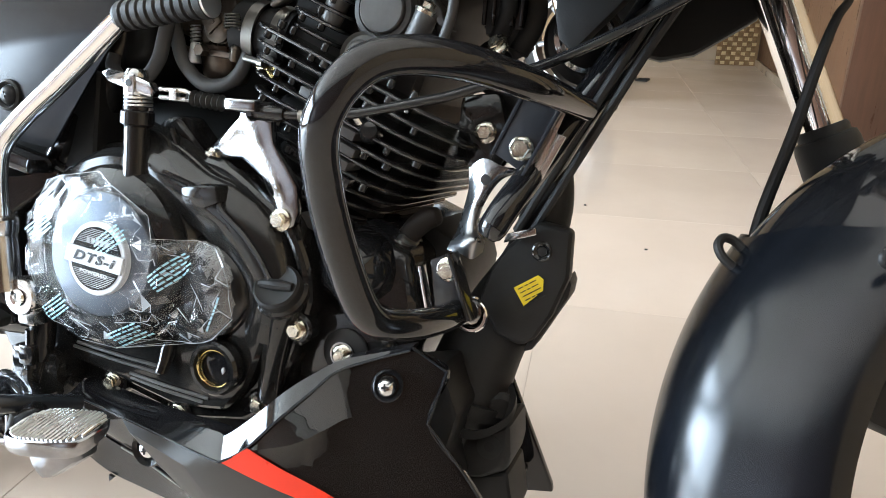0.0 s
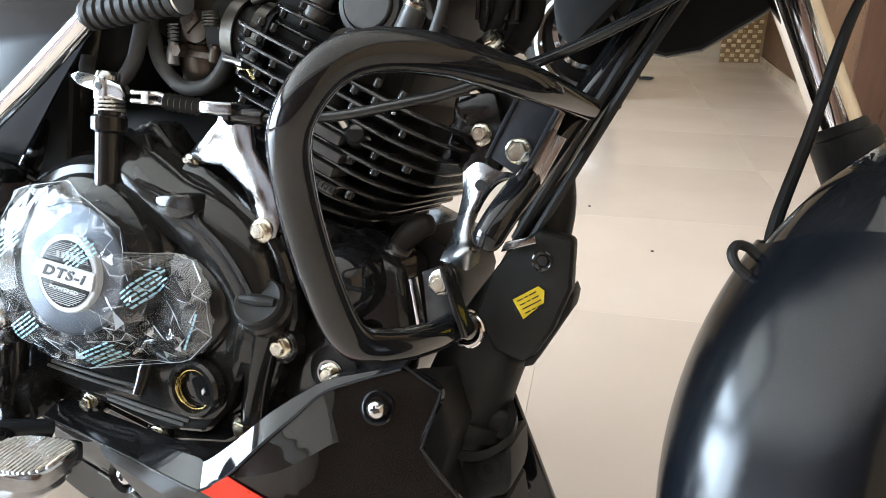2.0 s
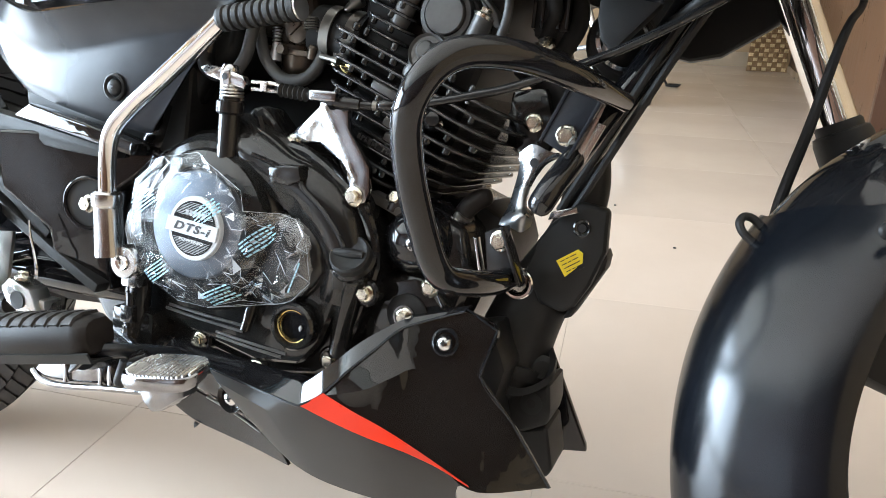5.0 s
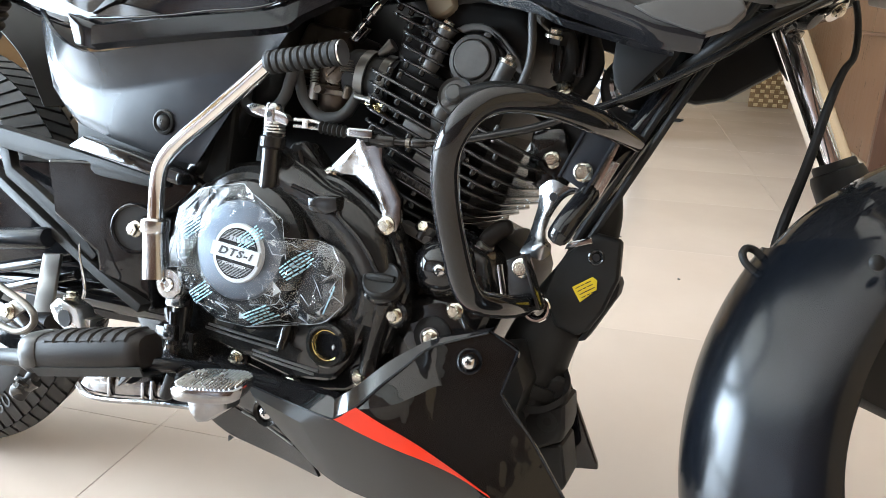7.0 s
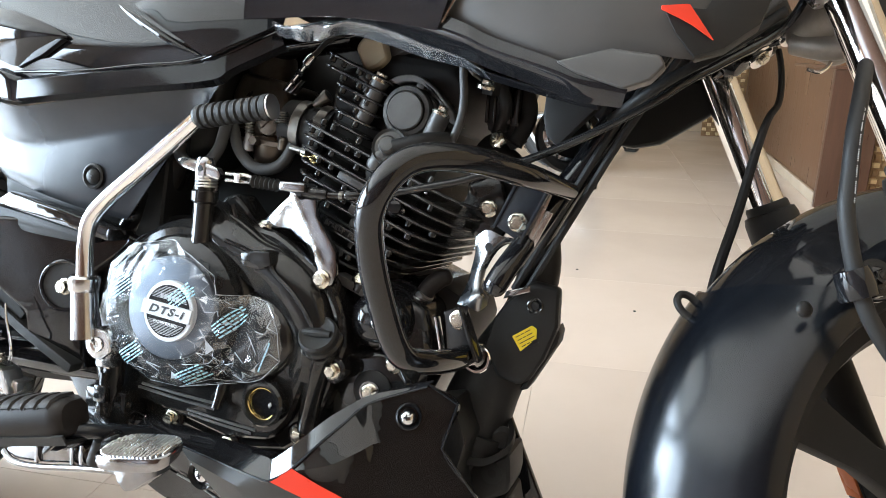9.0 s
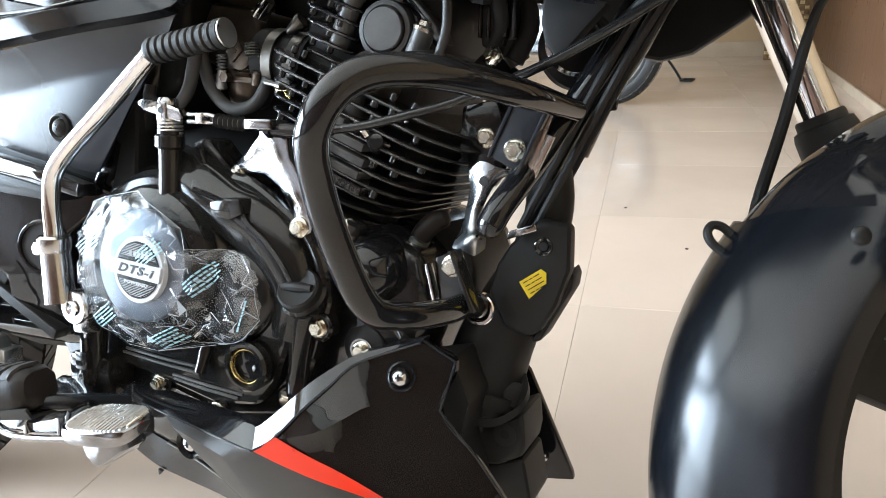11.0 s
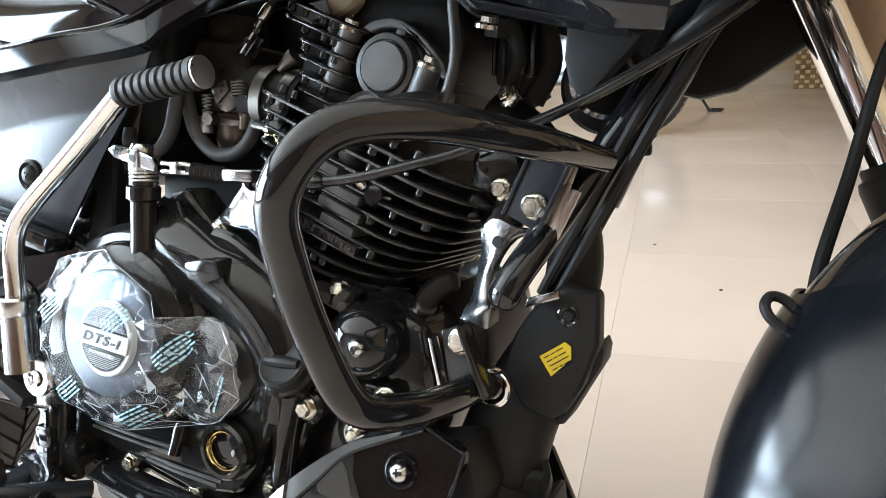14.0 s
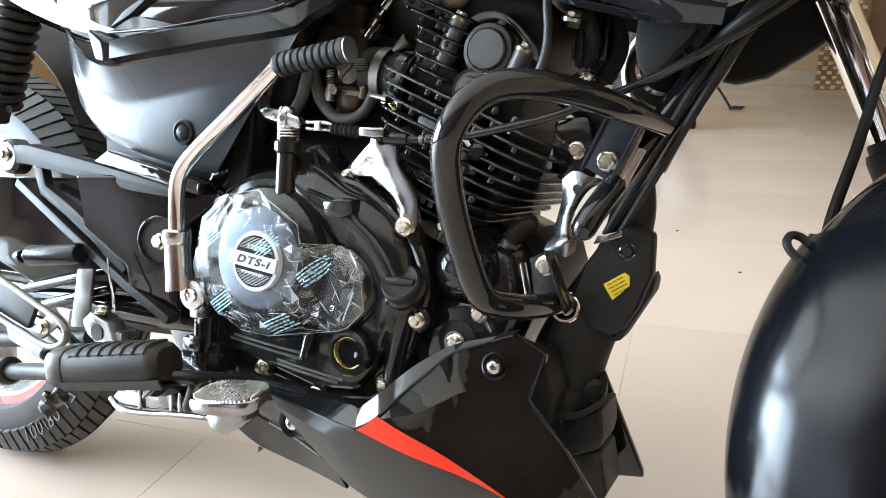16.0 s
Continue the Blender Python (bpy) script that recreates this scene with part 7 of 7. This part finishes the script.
part("pan_fin", loft([[(-0.372, -0.146, 0.246), (-0.350, -0.1435, 0.2325), (-0.320, -0.1455, 0.2265), (-0.285, -0.1485, 0.2185), (-0.248, -0.1535, 0.2045)],
    [(-0.376, -0.140, 0.212), (-0.350, -0.140, 0.2015), (-0.318, -0.141, 0.1970), (-0.282, -0.142, 0.1925), (-0.240, -0.150, 0.1900)]], 0.003, 5, False), ENGINE, belly, "black lower fin")
part("fin_spur", prism([(-0.348, 0.2005), (-0.343, 0.1990), (-0.3475, 0.1945)], -0.143, -0.140, 0.0004), SHROUD, belly)
part("pan_slot", tube([(-0.330, -0.1485, 0.2310), (-0.300, -0.1505, 0.2245), (-0.268, -0.1535, 0.2150)], 0.0010, 8), STEEL, belly)
part("screw_cup", ring([(0.009, 0), (0.0135, 0), (0.0145, 0.003), (0.0130, 0.0050), (0.010, 0.003)], (-0.297, -0.1545, 0.2410), OUT, 32), ENGINE, belly)
bolt(belly, (-0.297, -0.1565, 0.2410), SCREW, OUT, cross=True)
part("screw_cup", ring([(0.0080, 0), (0.0108, 0), (0.0112, 0.0022), (0.0104, 0.0034), (0.0086, 0.0016)], (-0.1117, -0.1405, 0.3245), (0.15, -1, 0.3), 32), GLOSS, belly)
bolt(belly, (-0.1117, -0.1430, 0.3245), SCREW, (0.15, -1, 0.3), "bright cross-head screw", cross=True).scale = (0.86, 0.86, 1.0)
part("pan_pin", lathe([(0.0034, -0.003), (0.0034, 0.0008), (0.0, 0.0014)], (-0.1617, -0.1742, 0.2742), OUT, 14), STEEL, belly)
part("front_flange", loft([[(-0.1003, -0.1285, 0.3507), (-0.0750, -0.1250, 0.3373), (-0.0834, -0.1315, 0.3001), (-0.0547, -0.1240, 0.2653), (-0.0220, -0.1110, 0.2141)], [(-0.1001, -0.1235, 0.3496), (-0.0746, -0.1200, 0.3361), (-0.0831, -0.1265, 0.2985), (-0.0542, -0.1190, 0.2635), (-0.0212, -0.1060, 0.2119)]], 0.0025, 6, False), GLOSS, belly)
part("edge_bead", tube([(-0.1001, -0.1305, 0.3512), (-0.0749, -0.1270, 0.3378), (-0.0832, -0.1335, 0.3007), (-0.0547, -0.1260, 0.2661), (-0.0221, -0.1130, 0.2150)], 0.0011, 8, smooth=False), SATIN, belly)
part("edge_bead", tube([(x, y - 0.0014, z) for x, y, z in RIDGE_LOW], 0.0010, 8), SATIN, belly)
far = part("far_pan", prism([(-0.101, 0.255), (-0.066, 0.292), (-0.062, 0.288), (-0.016, 0.197), (-0.0145, 0.190), (-0.054, 0.183), (-0.12, 0.20)], 0.028, 0.036, 0.002), GLOSS, belly, "gloss black far half of the belly pan")
bolt(far, (-0.043, 0.026, 0.207), SCREW, OUT).scale = (0.5, 0.5, 0.5)
part("pan_web", prism([(-0.085, 0.335), (-0.070, 0.30), (-0.078, 0.265), (-0.06, 0.21), (-0.10, 0.19), (-0.18, 0.20), (-0.30, 0.215), (-0.34, 0.255), (-0.2, 0.26), (-0.14, 0.32)], -0.108, -0.06, 0.004), MATTE, belly)

# -- fuel tank and shrouds --
tank_rows = [[(-0.27, -0.130, 0.656), (-0.20, -0.150, 0.658), (-0.093, -0.174, 0.6365), (-0.048, -0.178, 0.6185), (-0.006, -0.180, 0.6095), (0.034, -0.180, 0.6170), (0.078, -0.172, 0.6140), (0.10, -0.155, 0.625)],
    [(-0.27, -0.134, 0.676), (-0.20, -0.155, 0.680), (-0.093, -0.180, 0.665), (-0.048, -0.185, 0.655), (-0.006, -0.187, 0.650), (0.034, -0.186, 0.650), (0.082, -0.176, 0.650), (0.11, -0.155, 0.655)],
    [(-0.27, -0.128, 0.74), (-0.20, -0.152, 0.76), (-0.093, -0.178, 0.765), (-0.048, -0.184, 0.765), (-0.006, -0.185, 0.76), (0.034, -0.180, 0.75), (0.09, -0.160, 0.735), (0.13, -0.125, 0.72)],
    [(-0.27, -0.06, 0.80), (-0.20, -0.08, 0.83), (-0.093, -0.09, 0.86), (-0.048, -0.09, 0.86), (-0.006, -0.09, 0.86), (0.034, -0.085, 0.84), (0.09, -0.07, 0.80), (0.13, -0.05, 0.76)],
    [(-0.27, 0.0, 0.81), (-0.20, 0.0, 0.84), (-0.093, 0.0, 0.87), (-0.048, 0.0, 0.87), (-0.006, 0.0, 0.87), (0.034, 0.0, 0.85), (0.09, 0.0, 0.81), (0.13, 0.0, 0.77)]]
tank = part("fuel_tank", merge(loft(tank_rows, 0.002), mirrored(loft(tank_rows, 0.002))), GREY, bike, "matte grey fuel tank with black trim and red flash", sharp=60)
part("tank_underside", prism([(-0.27, 0.655), (0.08, 0.66), (0.06, 0.70), (-0.25, 0.70)], -0.13, 0.13, 0.01), MATTE, tank)
part("tank_edge", loft([[(-0.27, -0.138, 0.672), (-0.20, -0.158, 0.672), (-0.093, -0.181, 0.6385), (-0.060, -0.184, 0.6245), (-0.014, -0.187, 0.6100), (0.008, -0.188, 0.6010), (0.040, -0.186, 0.5930)],
    [(-0.27, -0.142, 0.660), (-0.20, -0.161, 0.657), (-0.093, -0.183, 0.6260), (-0.060, -0.186, 0.6130), (-0.014, -0.188, 0.5990), (0.008, -0.188, 0.5910), (0.038, -0.185, 0.5860)],
    [(-0.27, -0.136, 0.650), (-0.20, -0.152, 0.645), (-0.093, -0.168, 0.6150), (-0.060, -0.172, 0.6030), (-0.014, -0.176, 0.5890), (0.008, -0.178, 0.5820), (0.036, -0.178, 0.5790)]], 0.003), GLOSS, tank, "gloss black tank edge")
part("tank_shroud", prism([(-0.0110, 0.6072), (0.0262, 0.6170), (0.0585, 0.6133), (0.0625, 0.6066), (0.0535, 0.5963), (0.0373, 0.5900), (0.0040, 0.5995)], -0.1905, -0.172, 0.003, 3), GREY, tank, "matte dark grey tank shroud")
part("seam_strip", tube([(-0.098, -0.1825, 0.634), (-0.091, -0.1835, 0.647), (-0.080, -0.1845, 0.668)], 0.0014, 8), CHROME, tank)
part("red_flash", loft([[(0.056, -0.1912, 0.6445), (0.071, -0.1850, 0.6470), (0.0735, -0.1835, 0.6465)], [(0.056, -0.1920, 0.6420), (0.074, -0.1840, 0.6350), (0.0900, -0.1772, 0.6260)]], 0.0012, 4, False), RED, tank, "red triangular flash")
nose = prism([(0.058, 0.6422), (0.069, 0.6459), (0.083, 0.6460), (0.090, 0.662), (0.130, 0.680), (0.118, 0.640), (0.0972, 0.622), (0.0789, 0.6146), (0.0656, 0.6290)], -0.1885, -0.165, 0.0015, 2)
for v in nose.verts:
    v.co.y += 0.40 * (v.co.x - 0.056)
part("nose_fairing", nose, MATTE, tank, "matte black nose piece behind the red flash")
part("knee_panel", loft([[(-0.272, -0.1760, 0.6365), (-0.200, -0.1780, 0.6385), (-0.150, -0.1810, 0.6350), (-0.1005, -0.1850, 0.6280)],
    [(-0.272, -0.1770, 0.680), (-0.200, -0.1800, 0.684), (-0.150, -0.1835, 0.678), (-0.0865, -0.1880, 0.668)],
    [(-0.272, -0.1750, 0.740), (-0.200, -0.1790, 0.745), (-0.150, -0.1825, 0.740), (-0.0640, -0.1885, 0.720)]], 0.002), GLOSS, tank, "gloss black tank knee panel")
UP = [(-0.262, -0.140, 0.643), (-0.249, -0.145, 0.6390), (-0.217, -0.150, 0.6410), (-0.176, -0.153, 0.6425), (-0.146, -0.155, 0.6355), (-0.117, -0.156, 0.6255), (-0.093, -0.157, 0.6175), (-0.069, -0.158, 0.6050), (-0.007, -0.162, 0.5900), (0.018, -0.164, 0.5850)]
LOW = [(-0.264, -0.138, 0.632), (-0.251, -0.142, 0.6290), (-0.224, -0.148, 0.6250), (-0.190, -0.150, 0.6310), (-0.150, -0.152, 0.6225), (-0.118, -0.154, 0.6130), (-0.086, -0.155, 0.6065), (-0.064, -0.156, 0.5980), (-0.007, -0.160, 0.5840), (0.018, -0.162, 0.5790)]
mid_row = [(a[0] * 0.7 + b[0] * 0.3, a[1] - 0.006, a[2] * 0.7 + b[2] * 0.3) for a, b in zip(UP, LOW)]
trim = part("tank_trim", loft([UP, mid_row, LOW], 0.002, 6), GLOSS, tank, "gloss black lower tank trim in clear wrap", sharp=60)
wrap_rows = []
for s, row in enumerate((UP, mid_row, LOW)):
    fine = spline(row[:8], 4)
    wrap_rows.append([(q.x, q.y - 0.0016 - (0.0014 if k < 11 else 0.0004) * math.sin(k * 1.7 + s * 2), q.z + (0.0010 if k < 11 else 0.0003) * math.sin(k * 2.3 + s)) for k, q in enumerate(fine)])
part("wrap_film", loft(wrap_rows, 0, 6), WRAP, tank, "clear wrinkled protective wrap", sharp=180)
part("far_shroud", prism([(0.0, 0.640), (0.050, 0.690), (0.084, 0.680), (0.093, 0.655), (0.099, 0.632), (0.099, 0.616), (0.085, 0.606), (0.050, 0.582), (0.022, 0.5755), (0.004, 0.579)], 0.108, 0.128, 0.006, 3), MATTE, bike, "matte black far tank shroud")
part("front_cover", prism([(-0.036, 0.608), (-0.018, 0.604), (0.010, 0.594), (-0.006, 0.576), (-0.023, 0.557), (-0.033, 0.566), (-0.037, 0.582)], -0.085, -0.068, 0.003), MATTE, bike, "matte black cover behind the down tubes")
part("coil_bracket", merge(box(-0.095, -0.075, -0.05, -0.03, 0.57, 0.63, 0.004), tube([(-0.07, -0.04, 0.56), (-0.06, -0.035, 0.59), (-0.075, -0.03, 0.63)], 0.008, 12), tube([(-0.070, -0.03, 0.60), (-0.075, -0.035, 0.575), (-0.068, -0.03, 0.560)], 0.009, 12)), RUBBER, bike)
reg = part("regulator", box(-0.098, -0.066, -0.045, -0.02, 0.575, 0.615, 0.004), ENGINE, bike, "black finned regulator")
for k in range(5):
    part("regulator_fin", box(-0.097 + 0.007 * k, -0.094 + 0.007 * k, -0.052, -0.044, 0.577, 0.613, 0.001), ENGINE, reg)
part("hose_joint", merge(tube([(-0.10, -0.05, 0.625), (-0.085, -0.055, 0.612), (-0.078, -0.05, 0.590), (-0.086, -0.045, 0.568)], 0.0065, 12), lathe([(0.009, 0), (0.009, 0.012), (0.007, 0.014)], (-0.092, -0.06, 0.602), (0.2, -0.3, 1), 6)), RUBBER, bike)
part("horn", merge(lathe([(0.030, -0.012), (0.031, -0.004), (0.026, 0.004), (0.012, 0.010), (0.0, 0.011)], (-0.022, -0.02, 0.572), (0.5, -0.8, 0.1), 32), ring([(0.027, 0.002), (0.032, -0.002), (0.032, -0.010), (0.027, -0.010)], (-0.022, -0.02, 0.572), (0.5, -0.8, 0.1), 32)), MATTE, bike, "black round horn")
part("horn_rim", ring([(0.0200, 0.006), (0.0235, 0.004), (0.0245, 0.007), (0.0215, 0.009)], (-0.026, -0.030, 0.572), (0.5, -0.8, 0.1), 40), PLATED, bike, "bright metal horn rim")
part("horn_bracket", prism([(-0.040, 0.560), (-0.030, 0.565), (-0.020, 0.600), (-0.030, 0.605)], -0.040, -0.036, 0.001), ALU, bike)
part("wire_loom", tube([(0.016, -0.06, 0.585), (0.040, -0.085, 0.600), (0.066, -0.09, 0.618), (0.10, -0.085, 0.640), (0.14, -0.06, 0.675)], 0.0042, 12), RUBBER, bike, "black taped wiring loom")
part("head_tube_block", merge(prism([(0.062, 0.668), (0.080, 0.662), (0.115, 0.680), (0.13, 0.72), (0.10, 0.74), (0.05, 0.72)], -0.05, 0.06, 0.012, 3)), ENGINE, bike)

# side stand on the far side, holding the lean
stand = part("side_stand", merge(tube([(-0.30, 0.13, 0.23), (-0.33, 0.19, 0.11), (-0.345, 0.235, 0.045)], 0.010, 12), lathe([(0.028, -0.004), (0.028, 0.004)], (-0.346, 0.238, 0.044), (0, 0.2, 1), 20)), MATTE, bike)


# ---- a second motorcycle stands further back ----
def far_bike():
    """Seen only past the first one: a wheel, its stand, silver panel and dark body."""
    b = thing("motorcycle", pose(-0.16, 3.86, 0, -6, 0, -30), "second motorcycle parked behind, dark with a silver panel", "motorcycle")
    c = Vector((0.0, 0, 0.30))
    part("tyre", ring([(0.30 - 0.055 * (1 - math.sin(math.pi * k / 10)) ** 0.8, -0.047 * math.cos(math.pi * k / 10)) for k in range(11)] + [(0.225, 0.036), (0.225, -0.036)], c, (0, 1, 0), 72), TYRE, b, "black tyre")
    tread = bmesh.new()
    for i in range(60):
        a0, a1 = 2 * math.pi * i / 60, 2 * math.pi * (i + 0.6) / 60
        for s in (-1, 1):
            q = [tread.verts.new(c + Vector((r * math.cos(a), s * y, r * math.sin(a)))) for r, y, a in ((0.302, 0.006, a0), (0.302, 0.006, a1), (0.288, 0.036, a1 + 0.03), (0.288, 0.036, a0 + 0.03))]
            o = [tread.verts.new(c + (v.co - c) * 1.012) for v in q]
            tread.faces.new(o)
            for k in range(4):
                tread.faces.new((q[k], q[(k + 1) % 4], o[(k + 1) % 4], o[k]))
    part("tread", tread, TYRE, b, kind="stuff")
    part("rim", ring([(0.228, -0.036), (0.228, 0.036), (0.205, 0.030), (0.198, 0.0), (0.205, -0.030)], c, (0, 1, 0), 72), STEEL, b)
    for i in range(6):
        a = math.pi * i / 3 + 0.2
        part("spoke", tube([tuple(c + Vector((0.03 * math.cos(a), 0, 0.03 * math.sin(a)))), tuple(c + Vector((0.12 * math.cos(a), 0, 0.12 * math.sin(a)))), tuple(c + Vector((0.205 * math.cos(a), 0, 0.205 * math.sin(a))))], [0.018, 0.012, 0.016], 10), SILVER, b)
    part("hub", lathe([(0.05, -0.05), (0.05, 0.05)], c, (0, 1, 0), 24), ENGINE, b)
    part("fork_leg", tube([(0.02, -0.09, 0.30), (-0.10, -0.09, 0.55), (-0.2, -0.08, 0.78)], 0.02, 14), CHROME, b)
    part("body", prism([(-0.25, 0.45), (-0.9, 0.42), (-1.2, 0.60), (-0.9, 0.82), (-0.35, 0.86), (-0.15, 0.70)], -0.12, 0.12, 0.03, 3), GLOSS, b)
    part("engine_block", prism([(-0.30, 0.25), (-0.72, 0.22), (-0.78, 0.45), (-0.30, 0.50)], -0.14, 0.14, 0.02, 2), ENGINE, b)
    part("rear_tyre", ring([(0.30 - 0.055 * (1 - math.sin(math.pi * k / 10)) ** 0.8, -0.05 * math.cos(math.pi * k / 10)) for k in range(11)] + [(0.22, 0.036), (0.22, -0.036)], (-1.28, 0, 0.30), (0, 1, 0), 60), TYRE, b)
    return b


far_bike()
prop = thing("stand", pose(0.285, 4.70, 0, 0, 0, -8), "black tubular motorcycle stand foot on the floor", "stand")
part("leg", tube([(-0.16, 0.0, 0.17), (-0.10, 0.0, 0.09), (-0.045, 0.0, 0.008)], 0.008, 10), MATTE, prop)
part("foot", tube([(-0.045, -0.035, 0.007), (0.02, -0.035, 0.007), (0.03, 0.04, 0.007), (-0.035, 0.04, 0.007)], 0.006, 10, 4, True, smooth=False), MATTE, prop)
# two specks of grit on the tiles
for gx_, gy_ in ((0.0, 1.99), (0.152, 1.668)):
    speck = part("grit", lathe([(0.0035, 0), (0.0045, 0.001), (0.003, 0.0025), (0.0, 0.003)], (gx_, gy_, 0.0), (0, 0, 1), 7), INK_AND_SHADE, None)
    tagged(speck, "tiny dark speck of grit on a tile", "grit", group="specks of grit")

# ---- floor tiles, 0.6 m, each a piece of the floor ----
tile_bm = box(-0.2997, 0.2997, -0.2997, 0.2997, -0.006, 0.0, 0.0004, 1)
TILE_MESH = shared("tile", tile_bm, TILE)
for i in range(-9, 6):
    for j in range(-8, 10):
        t = new("tile", TILE_MESH)
        t.parent = floor
        t.location = (-0.067 + 0.6 * i + 0.3, 0.71 + 0.6 * j + 0.3, 0.0)
